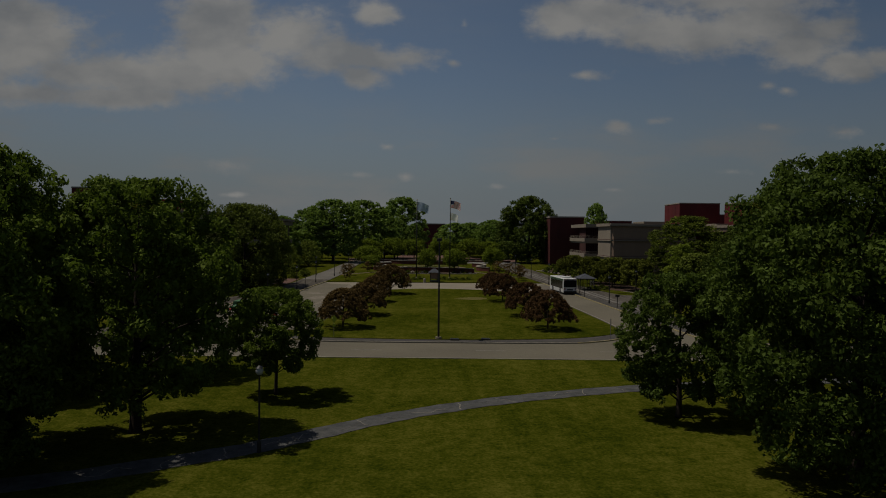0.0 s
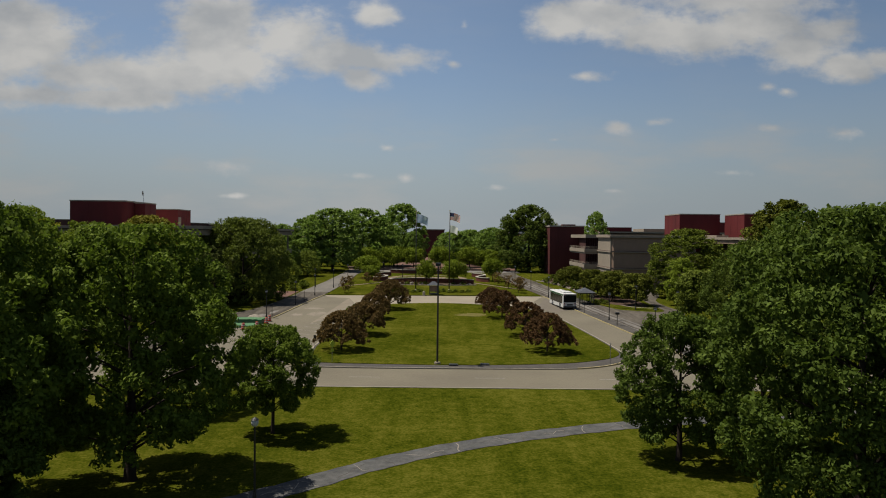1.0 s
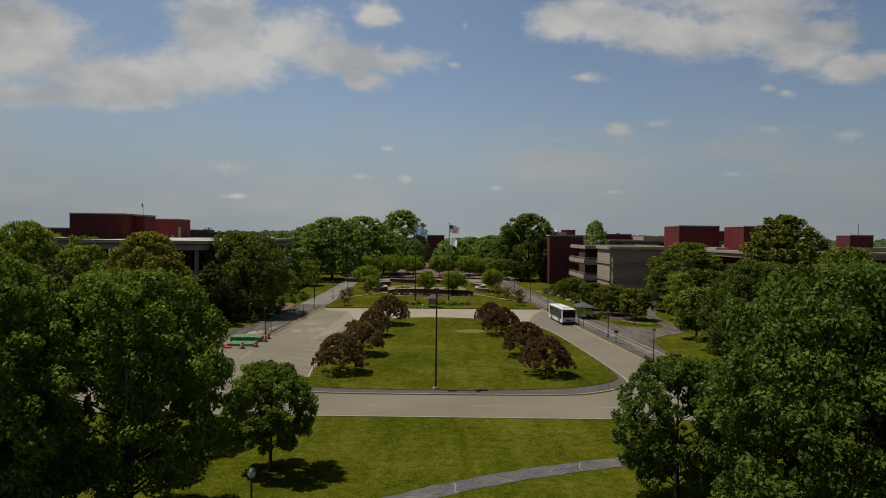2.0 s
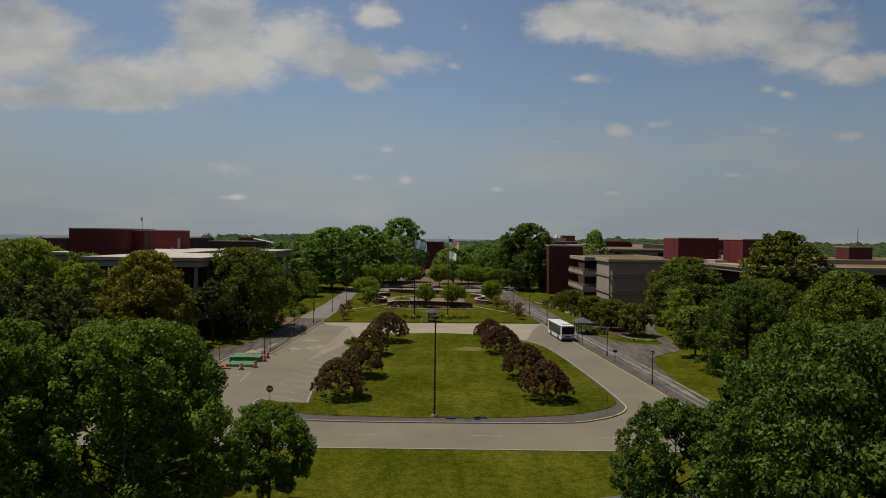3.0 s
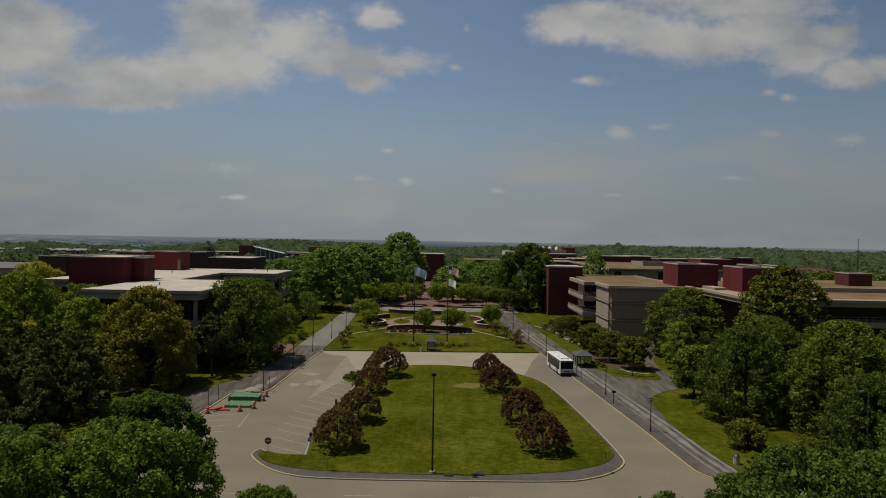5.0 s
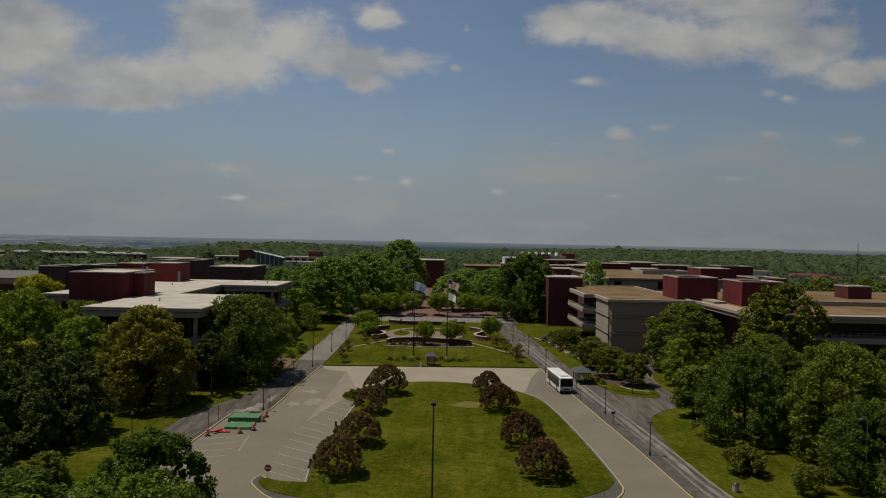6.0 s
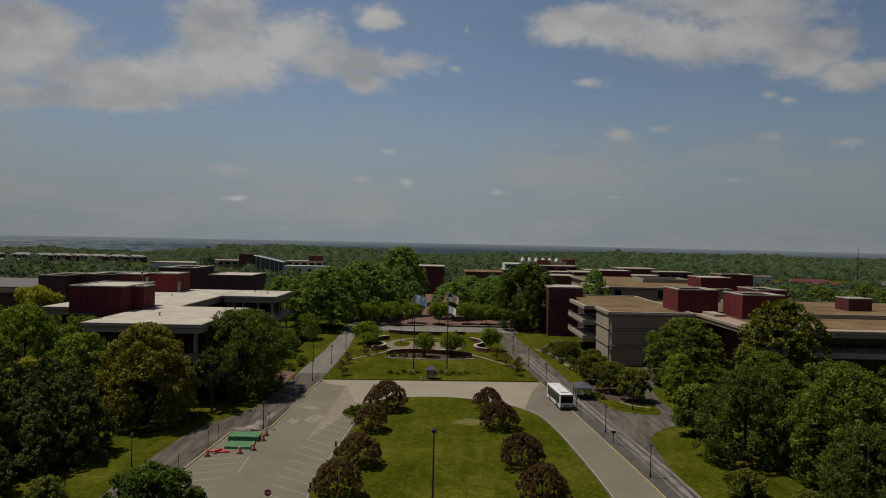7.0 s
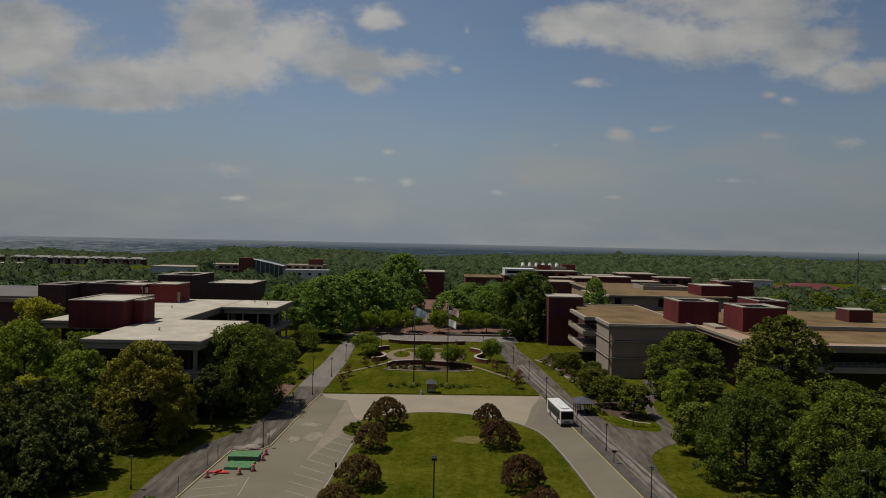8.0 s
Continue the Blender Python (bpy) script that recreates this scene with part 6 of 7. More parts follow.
    for x, y, s in ((32.4, 142.6, .9), (33.0, 140.9, 1.1), (33.6, 139.0, 1.0), (34.2, 144.5, .8), (40.2, 176, 1.7), (42, 176.6, 1.9), (38.2, 180.5, 1.6), (36.6, 186, 1.7), (35.8, 192.5, 1.8), (34.6, 197, 1.5), (53, 174, 1.8)):
        plant(bush, x, y, 40 * y, s)
    pad = sheet("pavement_court", [(-39.5, 146), (-33.0, 146), (-33, 160), (-39.5, 160)], .06, PAVER)
    tagged(pad, "red brick side court beside the walk", "pavement", kind="structure")
    low = tagged(ribbon("plaza_wall", [(-30, 238.4), (-6, 238.4)], .5, .55, BRICK), "low dark brick seat wall along the plaza", "wall", "plaza seat walls")
    ribbon("coping", [(-30, 238.4), (-6, 238.4)], .6, .1, COPING, low, lift=.55, depth=0.0)
    low = tagged(ribbon("plaza_wall", [(2, 238.4), (24, 238.4)], .5, .55, BRICK), "low dark brick seat wall along the plaza", "wall", "plaza seat walls")
    ribbon("coping", [(2, 238.4), (24, 238.4)], .6, .1, COPING, low, lift=.55, depth=0.0)
    # planter walls of the plaza trees
    for x, y in ((-17.6, 240.6), (-9.9, 245), (-.4, 243.5), (10, 245), (16.6, 246), (-25.6, 237.2)):
        t = thing("tree_planter", x, y, ground_z(y) + .05, "low round dark brick planter on the plaza", "planter", "plaza planters")
        bm = bmesh.new()
        tube(bm, [(0, 0, 0), (0, 0, .35)], [2.2, 2.2], 16)
        part("rim", bm, BRICK, t)


plaza()


# ---------------------------------------------------------------- street things
def flag_mesh(length, height, seed):
    bm = bmesh.new()
    nx, nz = 18, 14
    rows = []
    for j in range(nz + 1):
        row = []
        for i in range(nx + 1):
            s = i / nx
            sag = -0.28 * s * s * length
            row.append(bm.verts.new((s * length * .9, .22 * math.sin(s * 7 + seed + j * .12) * s + .05 * s, -height * j / nz + sag)))
        rows.append(row)
    for a, b in zip(rows, rows[1:]):
        for i in range(nx):
            bm.faces.new((a[i], a[i + 1], b[i + 1], b[i]))
    return bm


BRONZE = material("dark_bronze", (0.0385, 0.0347, 0.0308), rough=0.45, metal=0.6, scale=0.5)
FLAG_BLUE = material("blue_white_flag", (0.24, 0.33, 0.50), (0.46, 0.52, 0.60), rough=0.8, scale=1.3, fine=1.0, translucent=.5)
FLAG_WHITE = material("white_flag", (0.78, 0.78, 0.76), (0.66, 0.68, 0.68), rough=0.8, scale=1.3, fine=1.0, translucent=.5)
FLAG_RED = material("flag_red", (0.45, 0.05, 0.06), rough=0.8, scale=1.0, translucent=.5)
FLAG_NAVY = material("flag_navy", (0.0154, 0.0231, 0.0693), rough=0.8, scale=1.0, translucent=.3)


def flags():
    for x, y, h, lab in ((-5.9, 162.0, 18.6, "tall slim flagpole with a pale blue flag"), (2.0, 162.6, 19.0, "tall slim flagpole flying two flags")):
        t = thing("flagpole", x, y, ground_z(y) + .14, lab, "flagpole", "flagpoles")
        part("pole", pole(0, 0, -.2, h, .14, .08, 10), BRONZE, t, smooth=True)
        part("base", tube(bmesh.new(), [(0, 0, -.1), (0, 0, .3), (0, 0, .5)], [.35, .3, .12], 12), CONCRETE, t)
        bm = bmesh.new()
        bmesh.ops.create_uvsphere(bm, u_segments=10, v_segments=8, radius=.13, matrix=Matrix.Translation((0, 0, h + .1)))
        part("finial", bm, YELLOW, t, "small gilt ball", True)
        if x < 0:
            f = part("flag", flag_mesh(3.3, 2.0, 1.0), FLAG_BLUE, t, "pale blue and white flag", True)
            f.matrix_basis = pose(.06, 0, h - .4, 0, 0, -28)
        else:
            f = part("flag", flag_mesh(3.0, 1.8, 2.0), FLAG_WHITE, t, "striped red and white flag with navy corner", True)
            f.matrix_basis = pose(.06, 0, h - .4, 0, 0, -30)
            f.data.materials.append(FLAG_RED), f.data.materials.append(FLAG_NAVY)
            for i, p in enumerate(f.data.polygons):
                row, col = i // 18, i % 18
                p.material_index = 2 if (row < 7 and col < 7) else (1 if row % 2 == 0 else 0)
            f2 = part("flag", flag_mesh(2.5, 1.7, 3.2), FLAG_WHITE, t, "plain white flag", True)
            f2.matrix_basis = pose(.06, 0, h - 3.4, 0, 0, -34)


def lamp_post(x, y, h=4.6, label="black lamp post with a square lantern head", kind="box", lift=.07, rz=0):
    t = thing("street_lamp", x, y, ground_z(y) + lift, label, "lamp", "black lamp posts", rz)
    part("post", pole(0, 0, -.1, h - .3, .075, .06, 8), BLACK, t)
    part("base", tube(bmesh.new(), [(0, 0, -.05), (0, 0, .5), (0, 0, .62)], [.14, .12, .08], 10), BLACK, t)
    head = part("lantern", boxes((-.22, -.22, h - .32, .22, .22, h - .28), (-.2, -.2, h - .05, .2, .2, h + .05), (-.2, -.2, h - .28, -.17, -.17, h - .05), (.17, -.2, h - .28, .2, -.17, h - .05),
                                    (-.2, .17, h - .28, -.17, .2, h - .05), (.17, .17, h - .28, .2, .2, h - .05)), BLACK, t)
    part("lens", boxes((-.15, -.15, h - .27, .15, .15, h - .06)), LAMP_LENS, head, "frosted lens")
    return t


def globe_lamp(x, y, h=4.7):
    t = thing("street_lamp", x, y, ground_z(y), "black lamp post with a pale domed globe beside the path", "lamp", "black lamp posts")
    part("post", pole(0, 0, -.1, h - .45, .065, .05, 10), BLACK, t)
    part("base", tube(bmesh.new(), [(0, 0, -.05), (0, 0, .55), (0, 0, .7)], [.13, .11, .07], 10), BLACK, t)
    part("globe", tube(bmesh.new(), [(0, 0, h - .45), (0, 0, h - .4), (0, 0, h - .22), (0, 0, h - .06), (0, 0, h)], [.09, .17, .21, .15, .04], 14), LAMP_LENS, t, "pale frosted globe", True)
    part("cap", tube(bmesh.new(), [(0, 0, h - .1), (0, 0, h - .02), (0, 0, h + .05)], [.22, .14, .03], 12), BLACK, t)


def mast_lamp(x, y):
    h = 11.3
    t = thing("street_lamp", x, y, ground_z(y) + .15, "tall black lamp mast with two box heads", "lamp", "", 90)
    part("mast", pole(0, 0, -.1, h - .2, .12, .08, 10), BLACK, t)
    part("base", tube(bmesh.new(), [(0, 0, -.1), (0, 0, .22)], [.38, .35], 12), CONCRETE, t)
    part("arm", boxes((-.3, -.05, h - .3, .3, .05, h - .2)), BLACK, t)
    for s in (-1, 1):
        hd = part("lamp_head", boxes((s * .3 - .22, -.28, h - .34, s * .3 + .22, .28, h), bevel=.03), BLACK, t)
        part("lens", boxes((s * .3 - .17, -.22, h - .36, s * .3 + .17, .22, h - .335)), LAMP_LENS, hd)


def slim_post(x, y, h=2.2, lift=.07, label="slim black steel post beside the kerb"):
    t = thing("bollard_post", x, y, ground_z(y) + lift, label, "post", "slim kerb posts")
    part("shaft", pole(0, 0, -.1, h, .05, .045, 8), BLACK, t)
    part("cap", tube(bmesh.new(), [(0, 0, h), (0, 0, h + .06)], [.07, .03], 8), BLACK, t)


def sign(x, y, h, label, build, rz=0, lift=.05):
    t = thing("road_sign", x, y, ground_z(y) + lift, label, "sign", "", rz)
    part("post", pole(0, .03, -.1, h, .03, .03, 6), STEEL, t)
    build(t, h)
    return t


def disc(r, y0, y1, z, sides=24):
    return tube(bmesh.new(), [(0, y0, z), (0, y1, z)], [r, r], sides)


SIGN_RED = material("sign_red", (0.323, 0.0231, 0.0231), rough=0.5, scale=0.4)
SIGN_WHITE = material("sign_white", (0.539, 0.539, 0.524), rough=0.5, scale=0.4)
SIGN_LIME = material("sign_lime", (0.347, 0.424, 0.0308), rough=0.5, scale=0.4)
DRUM = material("orange_plastic", (0.462, 0.0577, 0.0231), (0.385, 0.0385, 0.0231), rough=0.55, scale=0.5)
TARP = material("green_tarp", (0.050, 0.135, 0.050), (0.036, 0.10, 0.04), rough=0.7, scale=1.2, fine=2.5, bump=.4, bump_scale=4)
BARRIER_RED = material("red_barrier", (0.4, 0.027, 0.0231), (0.308, 0.0231, 0.0193), rough=0.55, scale=0.5)
BUS_WHITE = material("bus_white", (0.508, 0.508, 0.493), (0.431, 0.431, 0.416), rough=0.35, scale=2.0, fine=2.0)
BUS_GLASS = material("tinted_bus_glass", (0.006, 0.007, 0.007), rough=0.25, scale=1.0, specular=0.12)
BUS_GREEN = material("bus_green", (0.012, 0.060, 0.024), rough=0.35, scale=1.0)
RUBBER = material("rubber", (0.015, 0.015, 0.015), rough=0.85, scale=0.4)
LIGHT_RED = material("tail_lamp", (0.269, 0.0154, 0.0154), rough=0.25, scale=0.3)
SHINGLE = material("slate_shingle", (0.0423, 0.0462, 0.0577), (0.0308, 0.0331, 0.0423), rough=0.8, scale=0.6, fine=6.0)
CLEAR = material("shelter_glass", (0.75, 0.78, 0.78), rough=0.02, scale=2.0, specular=.3)
CLEAR.node_tree.nodes["Principled BSDF"].inputs["Transmission Weight"].default_value = 1.0
CLEAR.node_tree.nodes["Principled BSDF"].inputs["IOR"].default_value = 1.1


def traffic_drum(x, y):
    t = thing("traffic_drum", x, y, ground_z(y) + .03, "orange traffic drum with white bands", "traffic drum", "traffic drums by the tarps")
    prof = [(.0, .40), (.08, .40), (.09, .30), (.33, .285), (.34, .265), (.57, .255), (.58, .24), (.80, .23), (.81, .215), (.98, .20), (1.0, .12)]
    part("drum", tube(bmesh.new(), [(0, 0, z) for z, r in prof], [r for z, r in prof], 14), DRUM, t, smooth=False)
    for z, r in ((.36, .272), (.61, .248), (.84, .224)):
        part("band", tube(bmesh.new(), [(0, 0, z), (0, 0, z + .085)], [r, r - .008], 14), SIGN_WHITE, t, "white reflective band")
    part("foot", tube(bmesh.new(), [(0, 0, -.01), (0, 0, .09)], [.46, .42], 14), RUBBER, t)


def bus():
    t = thing("bus", 24.1, 135.3, ground_z(135.3) + .03, "white city bus with green roof stripe at the kerb", "bus", "", 5.2)
    L, W, H = 10.6, 2.55, 3.0
    a, w = L / 2, W / 2
    bm = bmesh.new()
    box(bm, -w, -a, .32, w, a, H)
    up = [e for e in bm.edges if e.verts[0].co.z > 2 and e.verts[1].co.z > 2]
    bmesh.ops.bevel(bm, geom=up, offset=.16, segments=3, profile=.5, affect="EDGES")
    side = [e for e in bm.edges if abs(e.verts[0].co.z - e.verts[1].co.z) > 1.5]
    bmesh.ops.bevel(bm, geom=side, offset=.12, segments=3, profile=.5, affect="EDGES")
    part("body", bm, BUS_WHITE, t)
    for s in (-1, 1):
        x = s * (w + .004)
        part("stripe", boxes((min(x, x - s * .03), -a + .3, 2.56, max(x, x - s * .03), a - .4, 2.84)), BUS_GREEN, t, "green band below the roof")
        for i in range(7):
            y0 = -a + .7 + 1.3 * i
            p = part("window", boxes((min(x + s * .006, x - s * .03), y0, 1.02, max(x + s * .006, x - s * .03), y0 + 1.2, 2.54), bevel=.01), BUS_GLASS, t)
            part("window_frame", boxes((min(x, x + s * .012), y0 + 1.2, 1.02, max(x, x + s * .012), y0 + 1.3, 2.54)), BLACK, p)
        for yy in (-a + 2.4, a - 2.6):
            wh = part("wheel", boxes((s * w - .14, yy - .1, .4, s * w + .01, yy + .1, .6)), STEEL, t)
            part("tyre", tube(bmesh.new(), [(s * (w - .26), yy, .5), (s * (w + .02), yy, .5)], [.5, .5], 18), RUBBER, wh)
            part("rim", tube(bmesh.new(), [(s * (w - .02), yy, .5), (s * (w + .035), yy, .5)], [.27, .25], 14), STEEL, wh)
            part("wheel_arch", tube(bmesh.new(), [(s * (w - .3), yy, .52), (s * (w + .006), yy, .52)], [.6, .6], 18), BLACK, t)
    part("rear_window", boxes((-w + .06, -a - .02, 1.35, w - .06, -a + .05, 2.6), bevel=.02), BUS_GLASS, t)
    part("rear_panel", boxes((-w + .1, -a - .015, 2.62, w - .1, -a + .05, 2.86)), BLACK, t, "dark panel above the rear window")
    part("windscreen", boxes((-w + .15, a - .05, 1.1, w - .15, a + .02, 2.6), bevel=.02), BUS_GLASS, t)
    part("bumper", boxes((-w + .02, -a - .14, .32, w - .02, -a + .05, .62), bevel=.03), BLACK, t)
    part("engine_grille", boxes((-w + .7, -a - .02, .74, w - .7, -a + .05, 1.0)), BLACK, t)
    for s in (-1, 1):
        for zz in (.8, 1.05, 2.72):
            part("tail_lamp", boxes((s * (w - .28) - .1, -a - .03, zz, s * (w - .28) + .1, -a + .02, zz + .14)), LIGHT_RED, t)
        part("mirror", boxes((s * (w + .2) - .1, a - .1, 1.9, s * (w + .2) + .1, a, 2.4), bevel=.02), BLACK, t)
    part("roof_unit", boxes((-.8, -3.9, H - .02, .8, -1.2, H + .22), bevel=.08), BUS_WHITE, t, "white roof cooling unit")
    for yy in (.6, 3.2):
        part("roof_hatch", boxes((-.35, yy, H - .02, .35, yy + .7, H + .06), bevel=.02), BUS_WHITE, t)


def shelter():
    t = thing("bus_shelter", 29.6, 140.4, ground_z(140) + .07, "dark-framed glazed bus shelter with slate hip roof", "shelter")
    w, d, h = 1.4, 2.0, 2.3
    for x in (-w, 0, w):
        for y in (-d, 0, d):
            if x or y:
                part("post", boxes((x - .06, y - .06, -.1, x + .06, y + .06, h)), BLACK, t)
    part("beam", boxes((-w - .1, -d - .1, h - .12, w + .1, -d + .1, h + .1), (-w - .1, d - .1, h - .12, w + .1, d + .1, h + .1), (-w - .1, -d + .1, h - .12, -w + .1, d - .1, h + .1), (w - .1, -d + .1, h - .12, w + .1, d - .1, h + .1)), BLACK, t)
    bm = bmesh.new()
    e = [bm.verts.new(p) for p in ((-w - .45, -d - .45, h + .1), (w + .45, -d - .45, h + .1), (w + .45, d + .45, h + .1), (-w - .45, d + .45, h + .1), (0, -d + 1.4, h + .95), (0, d - 1.4, h + .95))]
    for q in ((0, 1, 4), (1, 2, 5, 4), (2, 3, 5), (3, 0, 4, 5), (3, 2, 1, 0)):
        bm.faces.new([e[k] for k in q])
    part("roof", bm, SHINGLE, t)
    for x0, y0, x1, y1 in ((.06 - w, -d - .015, -.06, -d + .015), (.06, -d - .015, w - .06, -d + .015), (w - .015, -d + .06, w + .015, -.06), (w - .015, .06, w + .015, d - .06), (.06 - w, d - .015, -.06, d + .015)):
        part("pane", boxes((x0, y0, .25, x1, y1, h - .15)), CLEAR, t)
    b = part("bench", boxes((.6, -1.4, .42, 1.15, 1.4, .48)), BARK, t)
    for y in (-1.25, 1.25):
        part("bench_leg", boxes((.8, y - .05, 0, 1.0, y + .05, .42)), BLACK, b)


def kiosk():
    t = thing("notice_kiosk", -1.6, 154.6, ground_z(154.6) + .14, "square notice kiosk with slate hip roof", "kiosk")
    for x in (-.85, .85):
        for y in (-.5, .5):
            part("post", boxes((x - .08, y - .08, -.1, x + .08, y + .08, 2.15)), BLACK, t)
    part("panel", boxes((-.8, -.12, .65, .8, .12, 1.95), bevel=.02), PRECAST, t, "pale notice board")
    part("plinth", boxes((-.95, -.6, -.1, .95, .6, .3), bevel=.03), BLACK, t)
    bm = bmesh.new()
    e = [bm.verts.new(p) for p in ((-1.35, -1.0, 2.1), (1.35, -1.0, 2.1), (1.35, 1.0, 2.1), (-1.35, 1.0, 2.1), (-.3, 0, 2.95), (.3, 0, 2.95))]
    for q in ((0, 1, 5, 4), (1, 2, 5), (2, 3, 4, 5), (3, 0, 4), (3, 2, 1, 0)):
        bm.faces.new([e[k] for k in q])
    part("roof", bm, SHINGLE, t)
    bin_ = thing("litter_bin", -3.7, 152.9, ground_z(153) + .03, "small tan litter bin beside the kiosk", "bin")
    part("body", tube(bmesh.new(), [(0, 0, 0), (0, 0, .8), (0, 0, 1.0)], [.26, .3, .16], 12), COPING, bin_)
    part("lid", tube(bmesh.new(), [(0, 0, 1.0), (0, 0, 1.08)], [.2, .1], 12), BLACK, bin_)


def works():
    """Tarped platforms and drums closing the end of the west parking bays."""
    for x0, y0, x1, y1, h, lab in ((-32.6, 107.6, -27.9, 110.4, .75, "green tarp over a low platform in the bays"), (-32.0, 103.8, -28.1, 106.9, .35, "flat green tarp over a pallet in the bays")):
        t = thing("tarped_platform", (x0 + x1) / 2, (y0 + y1) / 2, ground_z(y0) + .03, lab, "platform", "green tarped platforms")
        w, d = (x1 - x0) / 2, (y1 - y0) / 2
        bm = bmesh.new()
        nx, ny = 14, 8
        rnd = random.Random(int(h * 100))
        grid = [[bm.verts.new((-w + 2 * w * i / nx, -d + 2 * d * j / ny, h + rnd.uniform(-.04, .04))) for i in range(nx + 1)] for j in range(ny + 1)]
        for j in range(ny):
            for i in range(nx):
                bm.faces.new((grid[j][i], grid[j][i + 1], grid[j + 1][i + 1], grid[j + 1][i]))
        rim = [e for e in bm.edges if e.is_boundary]
        ext = bmesh.ops.extrude_edge_only(bm, edges=rim)
        for v in ext["geom"]:
            if isinstance(v, bmesh.types.BMVert):
                v.co.z = 0.0
                v.co.x *= 1.02 + rnd.uniform(0, .015)
                v.co.y *= 1.02 + rnd.uniform(0, .02)
        part("tarp", bm, TARP, t)
        part("pallet", boxes((-w + .2, -d + .2, -.02, w - .2, d - .2, h - .12)), BARK, t)
    for x, y in ((-33.4, 100.4), (-29.1, 101.9), (-27.5, 103.5), (-27.3, 108.2), (-27.5, 110.9)):
        traffic_drum(x, y)
    bm = bmesh.new()
    bmesh.ops.create_icosphere(bm, subdivisions=3, radius=1.0)
    lump = random.Random(8)
    for v in bm.verts:
        v.co *= lump.uniform(.9, 1.08)
        v.co = Vector((v.co.x * 1.5, v.co.y * 1.0, max(-.1, v.co.z) * (.75 - .4 * v.co.xy.length / 1.5)))
    heap = tagged(part("sand_heap", bm, GRAVEL, smooth=True), "pale tan gravel heap behind the green tarps", "gravel heap")
    heap.matrix_basis = pose(-30.6, 113.9, ground_z(113.9) + .08)
    t = thing("barrier_pile", -32.4, 102.4, ground_z(102.4) + .03, "red plastic barriers lying in a pile", "barrier")
    for i, (x, y, r, z) in enumerate(((-.5, 0, 20, 0), (.3, .3, -15, 0), (-.1, -.3, 60, .22), (.8, -.2, 5, 0))):
        b = part("barrier", boxes((-.85, -.2, 0, .85, .2, .22), bevel=.04), BARRIER_RED, t)
        b.matrix_basis = pose(x, y, z, 0, 0, r)


def signs():
    def no_entry(t, h):
        f = part("face", disc(.42, -.02, .0, h - .35), SIGN_RED, t, "round red no-entry face")
        part("bar", boxes((-.3, -.028, h - .42, .3, -.021, h - .28)), SIGN_WHITE, f)

    def crossing(t, h):
        bm = bmesh.new()
        vs = [bm.verts.new((x, -.02, h - .45 + z)) for x, z in ((0, -.45), (.45, 0), (0, .45), (-.45, 0))] + [bm.verts.new((x, 0, h - .45 + z)) for x, z in ((0, -.45), (.45, 0), (0, .45), (-.45, 0))]
        bm.faces.new(vs[:4]), bm.faces.new(vs[4:][::-1])
        for i in range(4):
            bm.faces.new((vs[i], vs[(i + 1) % 4], vs[4 + (i + 1) % 4], vs[4 + i]))
        part("face", bm, SIGN_LIME, t, "lime diamond face")
        part("plate", boxes((-.25, -.02, h - 1.3, .25, 0, h - 1.0)), SIGN_LIME, t)

    def dark_back(t, h):
        part("face", boxes((-.15, -.03, h - .75, .15, .0, h), bevel=.02), BLACK, t, "dark sign back")

    sign(-19.9, 82.3, 2.0, "round red no-entry sign on a steel post", no_entry, lift=.15)
    sign(-11.9, 77.3, 2.5, "lime crossing sign on a steel post", crossing, lift=.15, rz=55)
    sign(-15.45, 85.7, 1.75, "narrow dark parking sign beside the bays", dark_back, lift=.15)
    sign(-14.9, 102.4, 1.8, "narrow dark parking sign beside the bays", dark_back, lift=.15)
    sign(-14.2, 119.0, 1.6, "narrow dark parking sign beside the bays", dark_back, lift=.15)
    sign(19.6, 78.3, 2.3, "narrow dark sign at the island's corner", dark_back, lift=.15, rz=80)
    t = thing("pay_box", 28.5, 110.2, ground_z(110) + .07, "grey box on a short black post", "box")
    part("post", pole(0, 0, -.1, 1.75, .06), BLACK, t)
    part("cabinet", boxes((-.32, -.2, 1.75, .32, .2, 2.1), bevel=.03), BLACK, t)


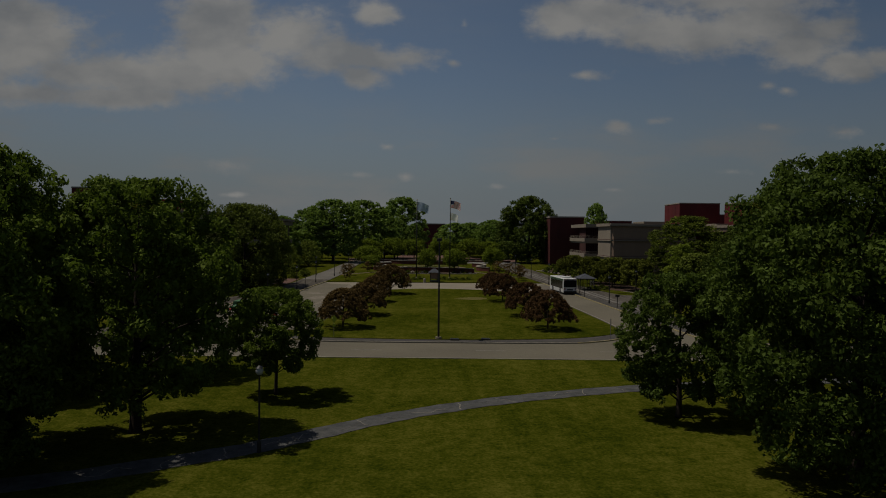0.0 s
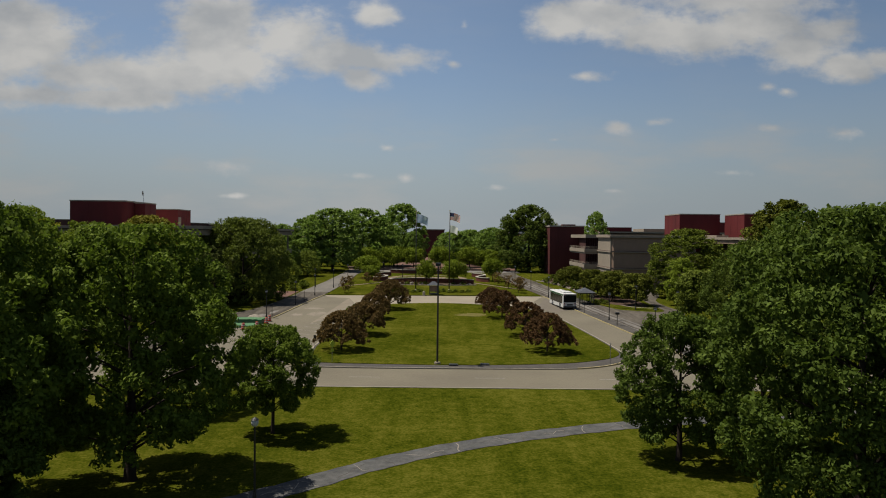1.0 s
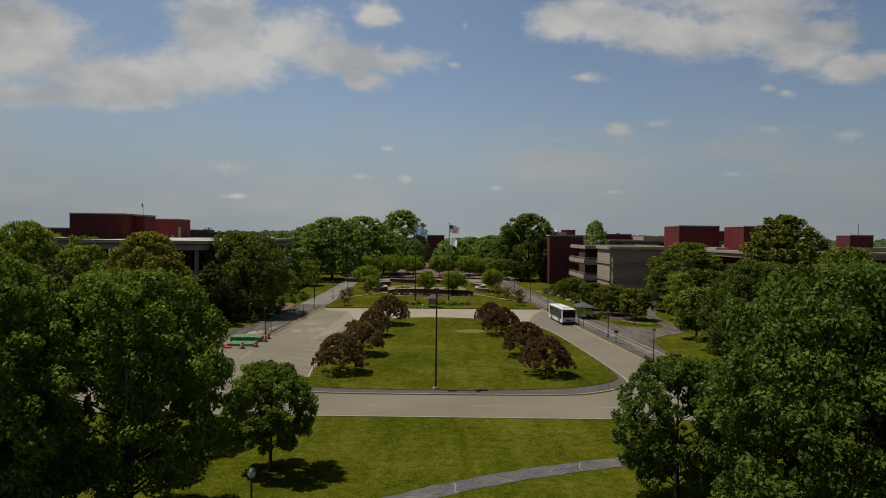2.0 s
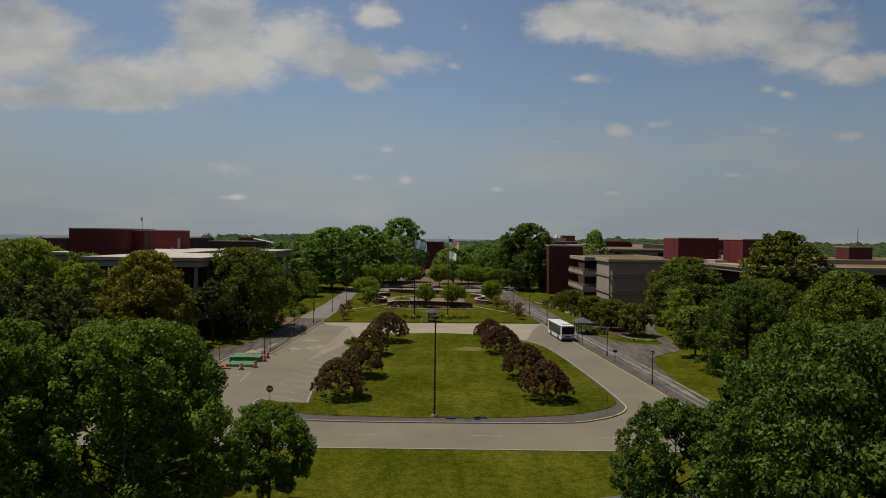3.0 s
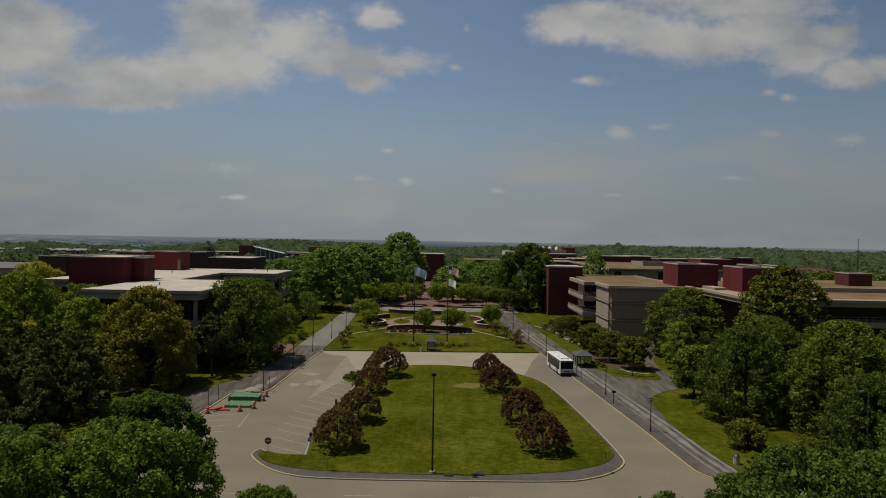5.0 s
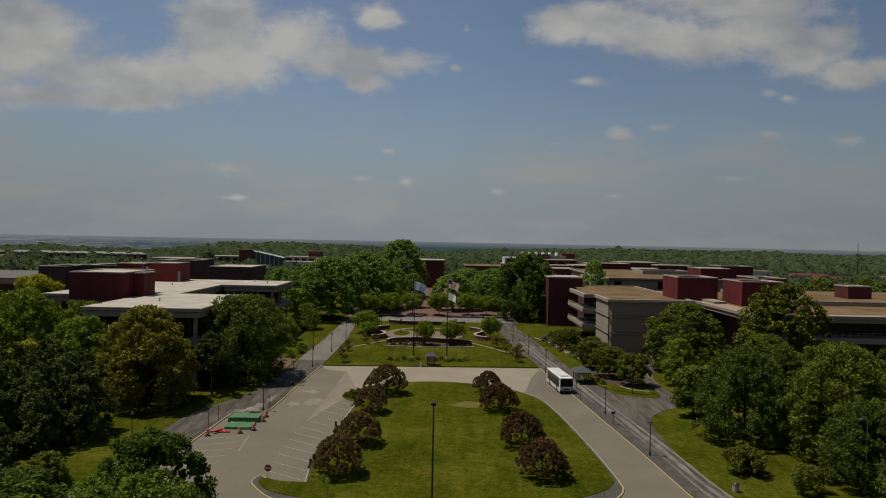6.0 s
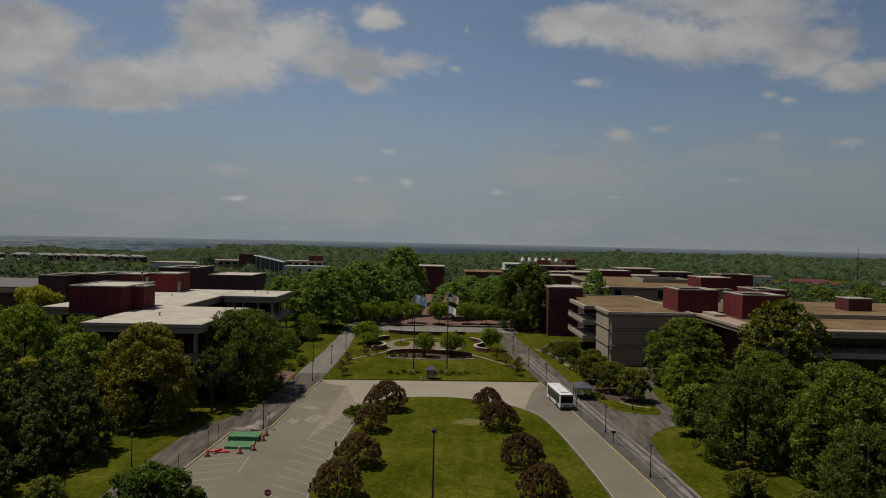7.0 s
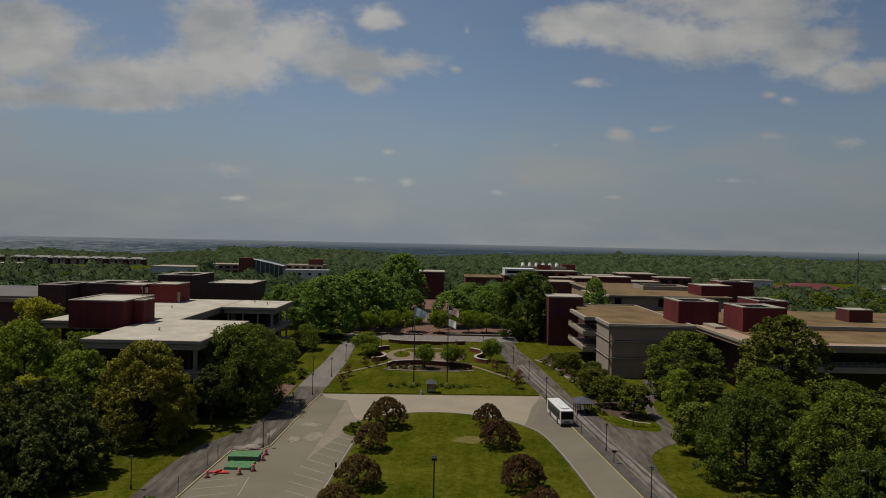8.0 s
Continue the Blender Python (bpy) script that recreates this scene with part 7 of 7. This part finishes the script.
def grey_mast(x, y, h):
    t = thing("street_lamp", x, y, ground_z(y), "tall grey lamp mast beside the east lawn", "lamp")
    part("mast", pole(0, 0, -.1, h, .1, .06, 8), STEEL, t)
    part("arm", boxes((-.6, -.05, h - .1, .05, .05, h)), STEEL, t)
    part("lamp_head", boxes((-1.0, -.15, h - .12, -.5, .15, h + .06), bevel=.03), STEEL, t)


def litter_bin(x, y):
    t = thing("litter_bin", x, y, ground_z(y) + .02, "tan stone litter bin with dark lid", "bin")
    part("body", tube(bmesh.new(), [(0, 0, 0), (0, 0, .9)], [.36, .4], 14), COPING, t)
    part("lid", tube(bmesh.new(), [(0, 0, .9), (0, 0, 1.0), (0, 0, 1.2)], [.43, .36, .12], 14), BLACK, t)


def drain(x, y):
    """A low dark storm drain box in the turf's edge."""
    t = thing("drain_inlet", x, y, ground_z(y) + .15, "dark iron storm drain inlet at the lawn's edge", "drain", "drain inlets")
    part("box", boxes((-.5, -.35, -.1, .5, .35, .12), bevel=.03), BLACK, t)
    for k in range(5):
        part("bar", boxes((-.4 + .17 * k, -.3, .12, -.33 + .17 * k, .3, .15)), BLACK, t)


flags()
drain(1.7, 76.3)
drain(5.2, 76.7)
grey_mast(52.0, 82.5, 9.0)
litter_bin(36.3, 82.3)
globe_lamp(-9.6, 37.3)
mast_lamp(-.1, 76.9)
for x, y in ((29.9, 95.2), (28.7, 116.3), (23.9, 151.6), (22.4, 170.3), (20.4, 188.9), (37.5, 131.5)):
    lamp_post(x, y)
for x, y in ((-28.9, 114.4), (-28.1, 133.3), (-31.2, 170.4), (-26.4, 168.7), (-25.6, 188), (-42.2, 95.4), (-27.6, 150.5)):
    lamp_post(x, y)
for x, y in ((-11.3, 200.3), (4.9, 202.2), (-18, 212), (13.5, 212), (44.5, 128.5), (56, 134)):
    lamp_post(x, y, 3.9, "slim black garden lamp post", lift=.16 if abs(x) < 20 else .03)
for x, y in ((-28.35, 116.0), (-34.6, 108.9), (-35.2, 94.2), (-35.0, 105.4), (-27.5, 138.6), (26.4, 125.6), (27.0, 133)):
    slim_post(x, y)
bus()
shelter()
kiosk()
works()
signs()
